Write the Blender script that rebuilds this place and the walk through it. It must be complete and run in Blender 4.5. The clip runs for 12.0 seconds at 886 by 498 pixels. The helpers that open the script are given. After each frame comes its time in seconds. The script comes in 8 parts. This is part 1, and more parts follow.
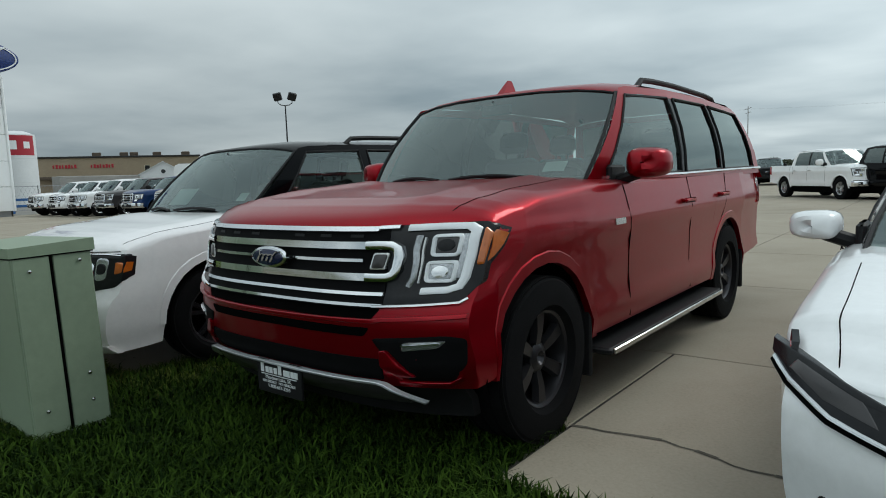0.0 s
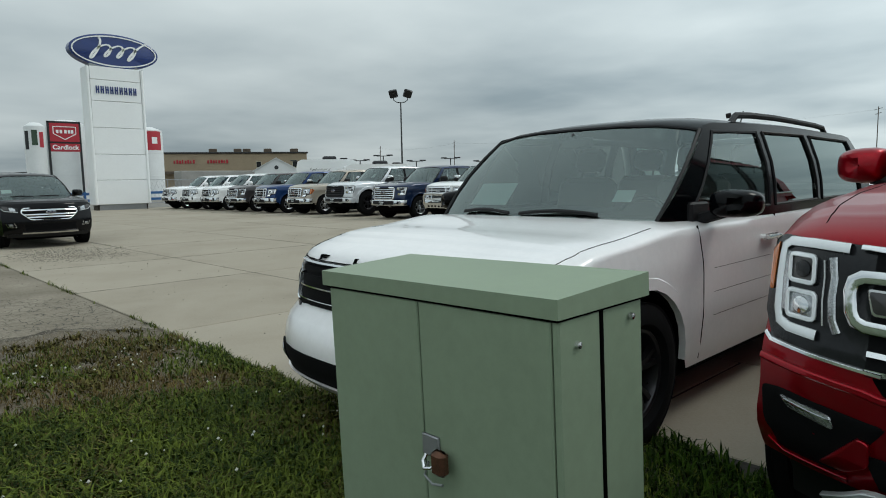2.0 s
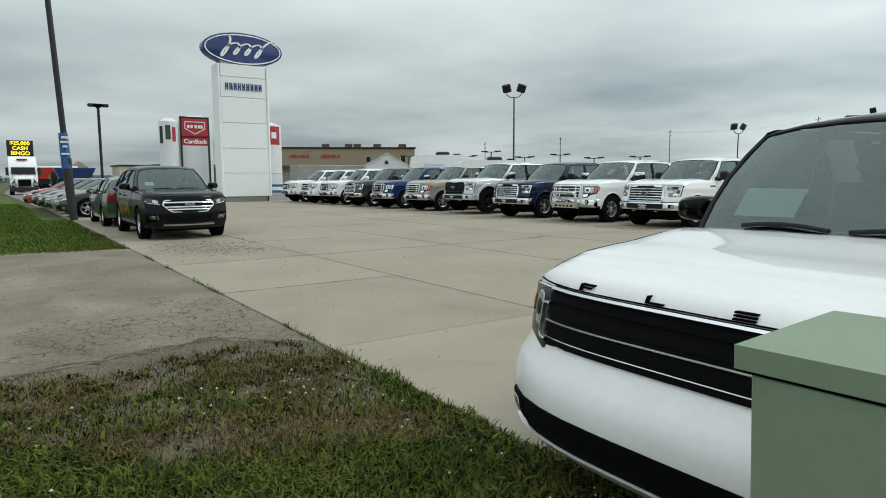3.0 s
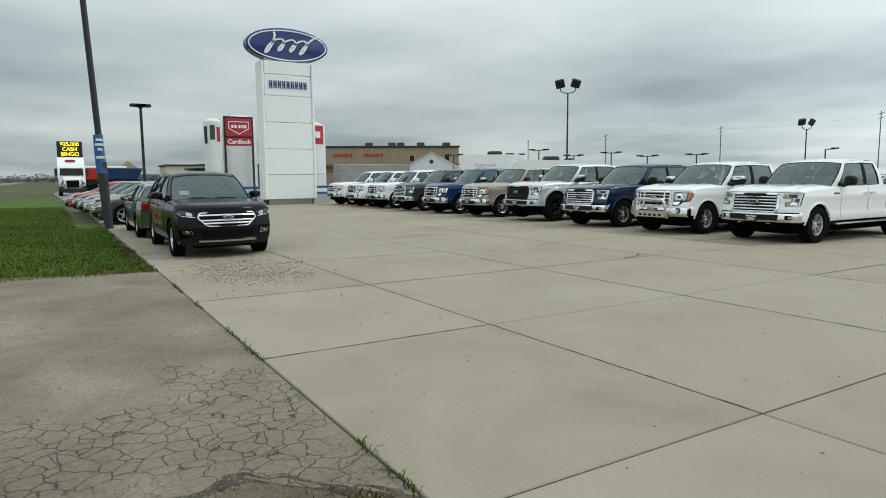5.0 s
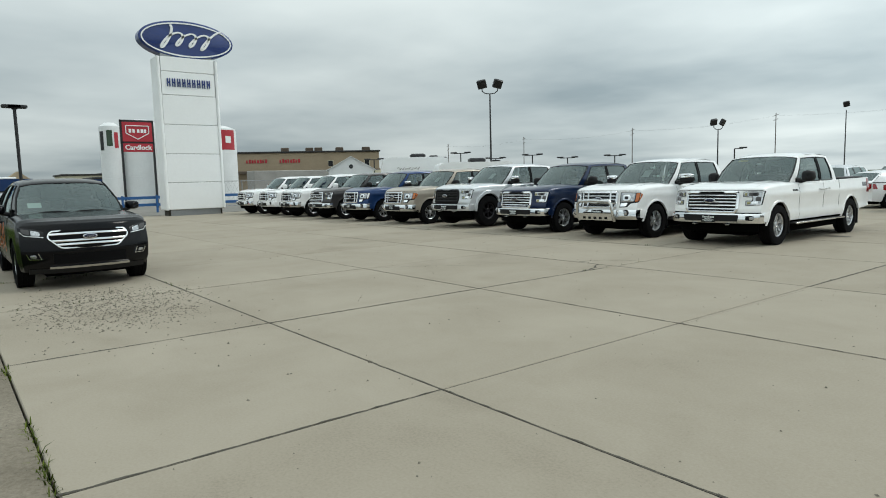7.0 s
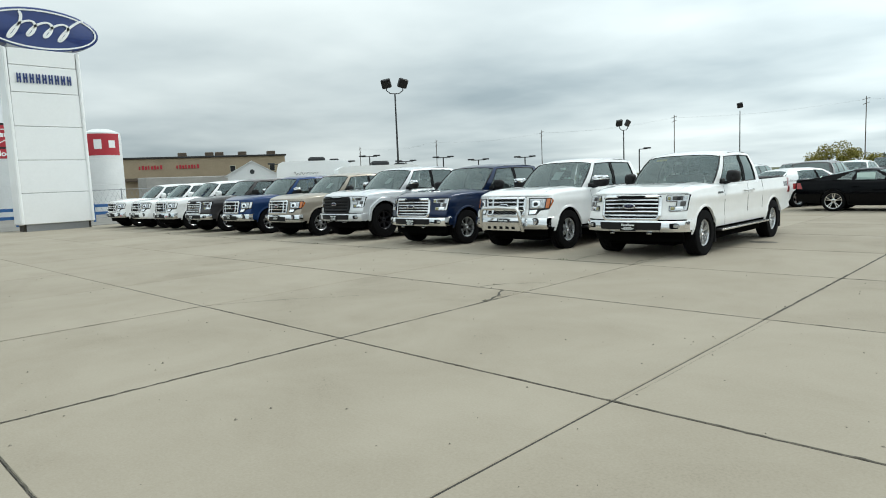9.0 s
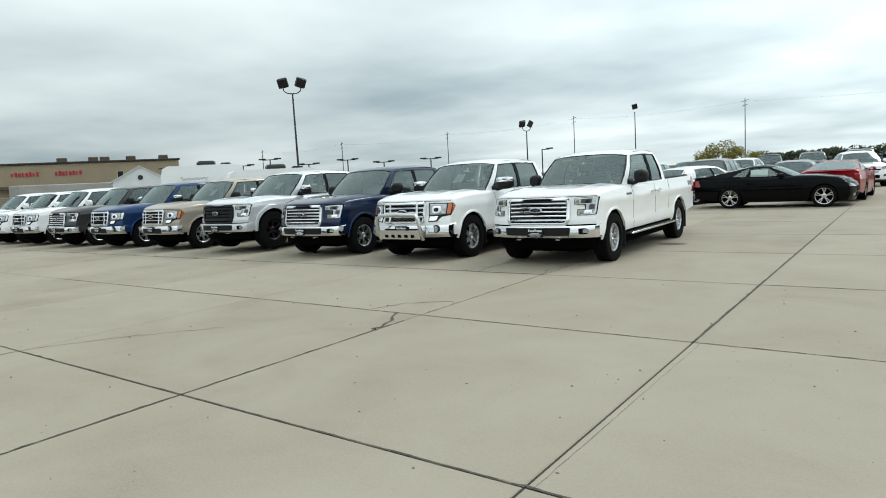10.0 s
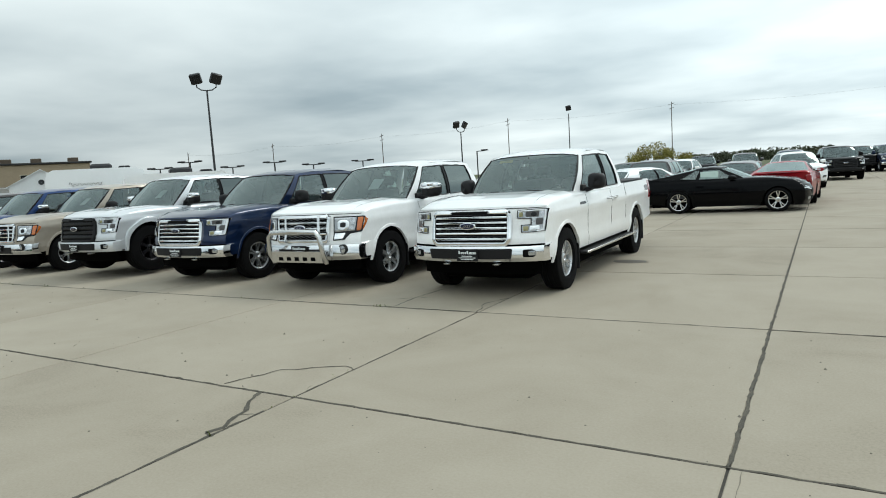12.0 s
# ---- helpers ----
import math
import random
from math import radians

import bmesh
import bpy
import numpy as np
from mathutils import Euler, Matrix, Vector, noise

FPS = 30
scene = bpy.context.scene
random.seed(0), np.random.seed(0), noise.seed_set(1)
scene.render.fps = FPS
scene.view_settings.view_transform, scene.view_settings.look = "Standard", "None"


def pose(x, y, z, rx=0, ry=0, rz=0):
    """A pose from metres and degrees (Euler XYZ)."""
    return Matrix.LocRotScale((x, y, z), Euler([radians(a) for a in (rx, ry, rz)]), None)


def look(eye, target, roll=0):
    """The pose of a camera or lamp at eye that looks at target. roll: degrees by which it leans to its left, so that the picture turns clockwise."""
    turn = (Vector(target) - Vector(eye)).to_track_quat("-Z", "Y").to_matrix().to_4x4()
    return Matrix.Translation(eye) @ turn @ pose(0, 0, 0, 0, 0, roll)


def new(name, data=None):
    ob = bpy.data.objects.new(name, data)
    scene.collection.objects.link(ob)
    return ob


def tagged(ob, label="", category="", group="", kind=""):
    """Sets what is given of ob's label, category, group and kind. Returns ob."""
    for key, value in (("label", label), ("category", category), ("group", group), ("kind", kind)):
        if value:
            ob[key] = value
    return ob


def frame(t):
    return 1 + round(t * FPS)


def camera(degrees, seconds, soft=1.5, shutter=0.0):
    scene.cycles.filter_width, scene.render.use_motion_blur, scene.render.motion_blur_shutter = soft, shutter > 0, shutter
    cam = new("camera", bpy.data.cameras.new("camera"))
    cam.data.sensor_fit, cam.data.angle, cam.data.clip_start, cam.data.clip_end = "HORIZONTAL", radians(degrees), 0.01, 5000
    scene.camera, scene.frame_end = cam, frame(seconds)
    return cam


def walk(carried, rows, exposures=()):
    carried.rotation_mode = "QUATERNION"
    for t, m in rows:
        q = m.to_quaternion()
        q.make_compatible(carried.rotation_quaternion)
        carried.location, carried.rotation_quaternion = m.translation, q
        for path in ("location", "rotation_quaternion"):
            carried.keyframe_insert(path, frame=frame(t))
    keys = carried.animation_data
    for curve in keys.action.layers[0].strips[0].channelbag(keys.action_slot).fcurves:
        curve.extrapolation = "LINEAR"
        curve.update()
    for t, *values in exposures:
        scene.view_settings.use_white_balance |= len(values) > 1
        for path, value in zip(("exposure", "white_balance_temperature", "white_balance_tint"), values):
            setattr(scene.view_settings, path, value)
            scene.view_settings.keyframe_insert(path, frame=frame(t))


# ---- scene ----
cam = camera(69.1, 12.0, 1.0)
PATH = [
    (0, (-0.092, -0.798, 1.293), (-1.328, 0.759, 1.076), -2.1),
    (0.5, (-0.757, -0.808, 1.293), (-2.013, 0.734, 1.082), -1.8),
    (1, (-1.474, -0.777, 1.311), (-2.752, 0.746, 1.099), -1.7),
    (1.5, (-2.168, -0.78, 1.312), (-3.51, 0.689, 1.101), -1.6),
    (2, (-2.841, -0.871, 1.306), (-4.279, 0.503, 1.097), -1.1),
    (2.5, (-3.467, -0.871, 1.314), (-5.033, 0.355, 1.1), -0.5),
    (3, (-4.033, -0.864, 1.345), (-5.666, 0.27, 1.128), -0.3),
    (3.5, (-4.599, -0.813, 1.382), (-6.258, 0.282, 1.163), -0.3),
    (3.7, (-4.846, -0.749, 1.399), (-6.516, 0.33, 1.18), -0.2),
    (5.3, (-6.6, -0.118, 1.568), (-8.301, 0.91, 1.345), -0.5),
    (5.5, (-6.793, -0.088, 1.57), (-8.489, 0.95, 1.354), -0.6),
    (6, (-7.308, 0.201, 1.519), (-9.004, 1.238, 1.303), -0.6),
    (6.5, (-7.749, 0.553, 1.499), (-9.405, 1.654, 1.286), -0.9),
    (7, (-8.168, 0.926, 1.502), (-9.733, 2.153, 1.29), -1.5),
    (8.8, (-9.435, 2.743, 1.508), (-10.862, 4.129, 1.304), -2.5),
    (9, (-9.563, 2.939, 1.538), (-10.956, 4.358, 1.327), -2.4),
    (9.5, (-9.877, 3.47, 1.534), (-11.162, 4.988, 1.323), -2.9),
    (10, (-10.191, 4.058, 1.564), (-11.372, 5.657, 1.345), -3.3),
    (10.5, (-10.464, 4.591, 1.566), (-11.534, 6.266, 1.344), -3.7),
    (11, (-10.752, 5.176, 1.574), (-11.777, 6.879, 1.349), -3.8),
    (11.5, (-11.056, 5.72, 1.589), (-12.072, 7.428, 1.366), -3.7),
    (12, (-11.324, 6.322, 1.599), (-12.343, 8.028, 1.375), -3.6),
]
walk(cam, [(t, look(eye, target, roll)) for t, eye, target, roll in PATH], [
    (0, -0.08, 6350, 5), (0.5, 0.32, 6350, 5), (1, 0.38, 6400, 5), (1.5, 0.3, 6400, 5), (2, 0.02, 6450, 5), (2.5, 0.13, 6550, 5), (3.7, 0.19, 6600, 5),
    (5.5, 0.21, 6600, 5), (6.5, 0.20, 6600, 5), (7.2, 0.26, 6600, 5), (9.0, 0.48, 6550, 5), (10.5, 0.46, 6500, 5), (12, 0.39, 6500, 5)])

# ---- world, sun ----
def nodes_of(tree, kind, **inputs):
    n = tree.nodes.new(kind)
    for k, v in inputs.items():
        n.inputs[k.replace("_", " ")].default_value = v
    return n


world = bpy.data.worlds.new("overcast_sky")
scene.world = world
world.use_nodes = True
wt = world.node_tree
wt.nodes.clear()
sky = wt.nodes.new("ShaderNodeTexSky")
sky.sky_type, sky.sun_disc, sky.sun_elevation, sky.sun_rotation = "NISHITA", False, radians(48), radians(30)
coord = wt.nodes.new("ShaderNodeTexCoord")
sep = wt.nodes.new("ShaderNodeSeparateXYZ")
wt.links.new(coord.outputs["Generated"], sep.inputs[0])


def wmath(op, a, b=None):
    n = wt.nodes.new("ShaderNodeMath")
    n.operation = op
    for i, v in enumerate((a, b)):
        if v is None:
            continue
        if isinstance(v, (int, float)):
            n.inputs[i].default_value = v
        else:
            wt.links.new(v, n.inputs[i])
    return n.outputs[0]


zc = wmath("MAXIMUM", sep.outputs["Z"], 0.0)
deck = wmath("ADD", zc, 0.105)
plan = wt.nodes.new("ShaderNodeCombineXYZ")
wt.links.new(wmath("DIVIDE", sep.outputs["X"], deck), plan.inputs[0])
wt.links.new(wmath("DIVIDE", sep.outputs["Y"], deck), plan.inputs[1])
n_big = nodes_of(wt, "ShaderNodeTexNoise", Scale=0.42, Detail=3.0, Roughness=0.42, Distortion=0.1)
n_fine = nodes_of(wt, "ShaderNodeTexNoise", Scale=1.25, Detail=4.0, Roughness=0.5, Distortion=0.12)
for n in (n_big, n_fine):
    wt.links.new(plan.outputs[0], n.inputs["Vector"])
cloud = wmath("ADD", wmath("MULTIPLY", n_big.outputs["Fac"], 0.75), wmath("MULTIPLY", n_fine.outputs["Fac"], 0.25))
ramp = wt.nodes.new("ShaderNodeValToRGB")
ramp.color_ramp.elements[0].position, ramp.color_ramp.elements[0].color = 0.34, (0.318, 0.386, 0.432, 1)
ramp.color_ramp.elements[1].position, ramp.color_ramp.elements[1].color = 0.64, (0.72, 0.785, 0.812, 1)
wt.links.new(cloud, ramp.inputs[0])
# an overcast sky is about three times as bright overhead as at its edge
rise = wmath("ADD", 0.62, wmath("MULTIPLY", wmath("POWER", zc, 0.8), 0.9))
# the hidden sun brightens its own side of the cloud
glow = wmath("MAXIMUM", wmath("ADD", wmath("MULTIPLY", sep.outputs["Y"], 0.85), wmath("MULTIPLY", sep.outputs["X"], 0.5)), 0.0)
rise = wmath("ADD", rise, wmath("MULTIPLY", wmath("POWER", glow, 1.4), 0.63))
# added brightness in the unseen sky behind the walker, to light the fronts
rise = wmath("ADD", rise, wmath("MULTIPLY", wmath("MAXIMUM", wmath("MULTIPLY", sep.outputs["Y"], -1.0), 0.0), 0.26))
lum = wt.nodes.new("ShaderNodeVectorMath")
lum.operation = "SCALE"
wt.links.new(ramp.outputs[0], lum.inputs[0])
wt.links.new(rise, lum.inputs["Scale"])
bg_cloud = nodes_of(wt, "ShaderNodeBackground", Strength=1.0)
wt.links.new(lum.outputs[0], bg_cloud.inputs[0])
bg_sky = nodes_of(wt, "ShaderNodeBackground", Strength=0.05)
wt.links.new(sky.outputs[0], bg_sky.inputs[0])
wmix = nodes_of(wt, "ShaderNodeMixShader", Fac=0.94)
wt.links.new(bg_sky.outputs[0], wmix.inputs[1])
wt.links.new(bg_cloud.outputs[0], wmix.inputs[2])
wout = wt.nodes.new("ShaderNodeOutputWorld")
wt.links.new(wmix.outputs[0], wout.inputs[0])

sun = new("sun", bpy.data.lights.new("sun", "SUN"))
sun.data.energy, sun.data.angle, sun.data.color = 0.9, radians(20), (1.0, 0.97, 0.93)
sun.matrix_world = look((35, 60, 75), (0, 0, 0))


# ---- materials ----
def material(name, colour, rough=0.6, metal=0.0, coat=0.0, vary=0.12, scale=6.0, bump=0.0, bump_scale=60.0, colour2=None, spec=0.5, rough_vary=0.1, random_vary=0.0, island=0.0):
    m = bpy.data.materials.new(name)
    m.use_nodes = True
    t = m.node_tree
    b = t.nodes["Principled BSDF"]
    b.inputs["Roughness"].default_value, b.inputs["Metallic"].default_value = rough, metal
    b.inputs["Coat Weight"].default_value, b.inputs["Coat Roughness"].default_value = coat, 0.05
    b.inputs["Specular IOR Level"].default_value = spec
    co = t.nodes.new("ShaderNodeTexCoord")
    n1 = nodes_of(t, "ShaderNodeTexNoise", Scale=scale, Detail=5.0, Roughness=0.6)
    n2 = nodes_of(t, "ShaderNodeTexNoise", Scale=scale * 9, Detail=4.0, Roughness=0.65)
    for n in (n1, n2):
        t.links.new(co.outputs["Object"], n.inputs["Vector"])
    add = t.nodes.new("ShaderNodeMath")
    add.operation = "MULTIPLY_ADD"
    t.links.new(n2.outputs["Fac"], add.inputs[0])
    add.inputs[1].default_value = 0.45
    half = t.nodes.new("ShaderNodeMath")
    half.operation = "MULTIPLY"
    t.links.new(n1.outputs["Fac"], half.inputs[0])
    half.inputs[1].default_value = 0.55
    t.links.new(half.outputs[0], add.inputs[2])
    fac = add.outputs[0]
    if island:
        gi = t.nodes.new("ShaderNodeNewGeometry")
        iv = t.nodes.new("ShaderNodeMath")
        iv.operation = "MULTIPLY_ADD"
        t.links.new(gi.outputs["Random Per Island"], iv.inputs[0])
        iv.inputs[1].default_value = island
        sh = t.nodes.new("ShaderNodeMath")
        sh.operation = "SUBTRACT"
        t.links.new(fac, sh.inputs[0])
        sh.inputs[1].default_value = island / 2
        t.links.new(sh.outputs[0], iv.inputs[2])
        fac = iv.outputs[0]
    r = t.nodes.new("ShaderNodeValToRGB")
    c2 = colour2 or tuple(min(1.0, c * (1 + vary)) for c in colour)
    c1 = colour if colour2 else tuple(c * (1 - vary) for c in colour)
    r.color_ramp.elements[0].position, r.color_ramp.elements[0].color = 0.33, (*c1, 1)
    r.color_ramp.elements[1].position, r.color_ramp.elements[1].color = 0.67 + random_vary * 0.6, (*c2, 1)
    t.links.new(fac, r.inputs[0])
    t.links.new(r.outputs[0], b.inputs["Base Color"])
    if rough_vary:
        rr = t.nodes.new("ShaderNodeMapRange")
        rr.inputs["To Min"].default_value, rr.inputs["To Max"].default_value = max(0.02, rough - rough_vary), min(1, rough + rough_vary)
        t.links.new(add.outputs[0], rr.inputs["Value"])
        t.links.new(rr.outputs[0], b.inputs["Roughness"])
    if bump:
        n3 = nodes_of(t, "ShaderNodeTexNoise", Scale=bump_scale, Detail=4.0, Roughness=0.65)
        t.links.new(co.outputs["Object"], n3.inputs["Vector"])
        bp = nodes_of(t, "ShaderNodeBump", Strength=bump, Distance=0.01)
        t.links.new(n3.outputs["Fac"], bp.inputs["Height"])
        t.links.new(bp.outputs[0], b.inputs["Normal"])
    return m


def paint(name, colour, metal=0.0, rough=0.35, coat=1.0, spec=0.22):
    return material(name, colour, rough, metal, coat=coat, vary=0.05, scale=3.0, rough_vary=0.06, spec=spec)


def glass(name, tint, gloss=1.0):
    m = bpy.data.materials.new(name)
    m.use_nodes = True
    t = m.node_tree
    t.nodes.clear()
    tr = nodes_of(t, "ShaderNodeBsdfTransparent", Color=(*tint, 1))
    gl = nodes_of(t, "ShaderNodeBsdfGlossy", Roughness=0.015, Color=(0.86, 0.99, 0.97, 1))
    fr = nodes_of(t, "ShaderNodeFresnel", IOR=2.15)
    mx = t.nodes.new("ShaderNodeMixShader")
    out = t.nodes.new("ShaderNodeOutputMaterial")
    t.links.new(fr.outputs[0], mx.inputs[0])
    t.links.new(tr.outputs[0], mx.inputs[1])
    t.links.new(gl.outputs[0], mx.inputs[2])
    t.links.new(mx.outputs[0], out.inputs[0])
    return m


RED = paint("ruby_red_paint", (0.29, 0.0014, 0.009), 0.8, 0.36, 0.45, 0.03)
WHITE = paint("white_paint", (0.88, 0.885, 0.885))
PEARL = paint("pearl_white_paint", (0.84, 0.82, 0.82), 0.0, 0.3)
SILVER = paint("silver_paint", (0.66, 0.68, 0.70), 0.35, 0.32)
NAVY = paint("navy_paint", (0.006, 0.017, 0.055), 0.4, 0.3, 0.8, 0.12)
BLUE = paint("blue_paint", (0.011, 0.038, 0.125), 0.3, 0.3, 0.5)
BEIGE = paint("beige_paint", (0.37, 0.33, 0.275), 0.3, 0.34, 0.5)
GREY = paint("grey_paint", (0.06, 0.056, 0.056), 0.4, 0.32, 0.6)
BLACK = paint("black_paint", (0.0012, 0.0014, 0.002), 0.0, 0.16, 0.15, 0.05)
CHARCOAL = paint("charcoal_paint", (0.0018, 0.002, 0.003), 0.0, 0.2, 0.3, 0.08)
GREEN_P = paint("green_paint", (0.03, 0.06, 0.03), 0.2, 0.3)
BRIGHT_RED = paint("bright_red_paint", (0.42, 0.016, 0.014), 0.1, 0.3)
ORANGE = paint("orange_door_colour", (0.55, 0.12, 0.02), 0.0, 0.4)
CHROME = material("chrome", (0.82, 0.83, 0.84), 0.1, 1.0, vary=0.04, rough_vary=0.05)
BRUSHED = material("brushed_steel", (0.62, 0.62, 0.61), 0.24, 1.0, vary=0.06)
ALLOY = material("alloy_wheel", (0.52, 0.53, 0.54), 0.28, 0.9, vary=0.06)
DARK_ALLOY = material("dark_alloy_wheel", (0.035, 0.034, 0.038), 0.3, 0.7, vary=0.1)
PLASTIC = material("black_plastic", (0.009, 0.009, 0.010), 0.55, spec=0.25, vary=0.25, bump=0.08, bump_scale=300)
MESH_BLACK = material("black_grille_plastic", (0.004, 0.004, 0.0045), 0.7, spec=0.08, vary=0.3)
RUBBER = material("tyre_rubber", (0.006, 0.006, 0.0065), 0.9, spec=0.08, vary=0.3, scale=8, bump=0.2, bump_scale=120)
CABIN = material("cabin_trim", (0.05, 0.052, 0.053), 0.7, vary=0.2)
SEAT = material("seat_cloth", (0.10, 0.098, 0.095), 0.85, vary=0.2, scale=12)
SEAT_TAN = material("seat_leather", (0.20, 0.185, 0.165), 0.6, vary=0.15, scale=12)
LAMP = material("headlight_reflector", (0.44, 0.455, 0.47), 0.16, 0.75, vary=0.5, scale=18, bump=0.1, bump_scale=60)
LAMP_DARK = material("headlight_housing", (0.012, 0.0125, 0.014), 0.22, 0.0, vary=0.3, coat=0.15, spec=0.2)
LED = material("clear_light_guide", (0.80, 0.82, 0.84), 0.2, 0.1, coat=1.0, vary=0.05)
AMBER = material("amber_lens", (0.50, 0.12, 0.012), 0.15, 0.1, coat=1.0, vary=0.2, scale=40)
TAIL = material("tail_lens", (0.28, 0.008, 0.010), 0.15, 0.0, coat=1.0, vary=0.2)
BADGE_BLUE = material("badge_blue", (0.004, 0.011, 0.055), 0.2, 0.2, coat=0.6, vary=0.1)
# near-black gap colour; undersides, wheel wells and recesses get their shade from it
SEAM_SHADE = material("panel_gap", (0.002, 0.002, 0.002), 0.95, spec=0.03, vary=0.3)
PAPER = material("paper_sticker", (0.72, 0.76, 0.76), 0.7, vary=0.05)
PAPER_GREEN = material("pale_green_sticker", (0.55, 0.70, 0.66), 0.7, vary=0.06)
YELLOW = material("yellow_lens", (0.55, 0.42, 0.03), 0.3, vary=0.1)
DULL_YELLOW = material("clear_yellow_reflector", (0.30, 0.275, 0.13), 0.25, 0.4, coat=0.6, vary=0.3, scale=30)
GLASS_CLEAR = glass("clear_car_glass", (0.58, 0.66, 0.64))
GLASS_SHADE = glass("privacy_glass", (0.05, 0.055, 0.055))


# ---- mesh helpers ----
class Geo:
    """Vertices and faces of one mesh."""

    def __init__(self):
        self.v, self.f = [], []

    def grid(self, rows, close=False):
        base, n = len(self.v), len(rows[0])
        for r in rows:
            self.v.extend(tuple(p) for p in r)
        for i in range(len(rows) - 1):
            for j in range(n if close else n - 1):
                k = (j + 1) % n
                self.f.append((base + i * n + j, base + i * n + k, base + (i + 1) * n + k, base + (i + 1) * n + j))
        return self

    def poly(self, pts):
        base = len(self.v)
        self.v.extend(tuple(p) for p in pts)
        self.f.append(tuple(range(base, base + len(pts))))
        return self

    def plate(self, front, back):
        """A closed slab between two equal grids of points."""
        self.grid(front)
        self.grid(back)
        for a, b in ((front[0], back[0]), (front[-1], back[-1]), ([r[0] for r in front], [r[0] for r in back]), ([r[-1] for r in front], [r[-1] for r in back])):
            self.grid([a, b])
        return self

    def box(self, x0, x1, y0, y1, z0, z1, bevel=0.0, m=None):
        """A box with chamfered edges."""
        b = min(bevel, (x1 - x0) / 2.01, (y1 - y0) / 2.01, (z1 - z0) / 2.01)
        if b <= 0:
            pts = [(x, y, z) for z in (z0, z1) for x, y in ((x0, y0), (x1, y0), (x1, y1), (x0, y1))]
            faces = [(3, 2, 1, 0), (4, 5, 6, 7), (0, 1, 5, 4), (1, 2, 6, 5), (2, 3, 7, 6), (3, 0, 4, 7)]
        else:
            pts = []
            for z, k in ((z0, b), (z0 + b, 0), (z1 - b, 0), (z1, b)):
                c = b if k == 0 else b
                pts += [(x0 + k + c, y0 + k, z), (x1 - k - c, y0 + k, z), (x1 - k, y0 + k + c, z), (x1 - k, y1 - k - c, z),
                        (x1 - k - c, y1 - k, z), (x0 + k + c, y1 - k, z), (x0 + k, y1 - k - c, z), (x0 + k, y0 + k + c, z)]
            faces = [tuple(range(7, -1, -1)), tuple(range(24, 32))]
            for r in range(3):
                for j in range(8):
                    faces.append((r * 8 + j, r * 8 + (j + 1) % 8, r * 8 + 8 + (j + 1) % 8, r * 8 + 8 + j))
        base = len(self.v)
        self.v.extend(tuple(m @ Vector(p)) if m else p for p in pts)
        self.f.extend(tuple(base + i for i in f) for f in faces)
        return self

    def tube(self, path, r, n=8, r2=None, caps=True):
        path = [Vector(p) for p in path]
        rows, side = [], None
        for i, p in enumerate(path):
            d = (path[min(i + 1, len(path) - 1)] - path[max(i - 1, 0)]).normalized()
            if side is None:
                side = d.orthogonal().normalized()
            side = (side - d * side.dot(d)).normalized()
            up = d.cross(side)
            rad = r if r2 is None else r + (r2 - r) * i / max(1, len(path) - 1)
            rows.append([p + (side * math.cos(a) + up * math.sin(a)) * rad for a in [2 * math.pi * k / n for k in range(n)]])
        self.grid(rows, close=True)
        if caps:
            self.poly(rows[0])
            self.poly(rows[-1])
        return self

    def lathe(self, profile, n=32, axis="x", centre=(0, 0, 0)):
        """Turn (offset, radius) pairs round an axis."""
        rows = []
        for o, r in profile:
            ring = []
            for k in range(n):
                a = 2 * math.pi * k / n
                c, s = r * math.cos(a), r * math.sin(a)
                p = (o, c, s) if axis == "x" else (c, o, s) if axis == "y" else (c, s, o)
                ring.append((p[0] + centre[0], p[1] + centre[1], p[2] + centre[2]))
            rows.append(ring)
        return self.grid(rows, close=True)

    def mesh(self, name, smooth=35):
        me = bpy.data.meshes.new(name)
        me.from_pydata(self.v, [], self.f)
        bm = bmesh.new()
        bm.from_mesh(me)
        bmesh.ops.remove_doubles(bm, verts=bm.verts, dist=0.0004)
        bmesh.ops.recalc_face_normals(bm, faces=bm.faces)
        bm.to_mesh(me)
        bm.free()
        if smooth:
            me.shade_smooth()
            me.set_sharp_from_angle(angle=radians(smooth))
        return me


def part(name, geo, mat, parent, label="", smooth=35):
    me = geo.mesh(name, smooth) if isinstance(geo, Geo) else geo
    if mat and not me.materials:
        me.materials.append(mat)
    ob = new(name, me)
    ob.parent = parent
    return tagged(ob, label)


def thing(name, label, category, m=None, group="", kind=""):
    ob = new(name)
    ob.empty_display_size = 0.2
    if m is not None:
        ob.matrix_world = m
    return tagged(ob, label, category, group, kind)


def solid(name, geo, mat, label, category, m=None, group="", kind="", smooth=35):
    me = geo.mesh(name, smooth) if isinstance(geo, Geo) else geo
    if not me.materials:
        me.materials.append(mat)
    ob = new(name, me)
    if m is not None:
        ob.matrix_world = m
    return tagged(ob, label, category, group, kind)


def lerp_table(table, s):
    return float(np.interp(s, [a for a, _ in table], [b for _, b in table]))


def smooth_table(table, s):
    """Between the rows of a table, eased."""
    xs = [a for a, _ in table]
    if s <= xs[0]:
        return table[0][1]
    for (a, p), (b, q) in zip(table, table[1:]):
        if s <= b:
            u = (s - a) / (b - a)
            u = u * 0.5 + (u * u * (3 - 2 * u)) * 0.5
            return p + (q - p) * u
    return table[-1][1]


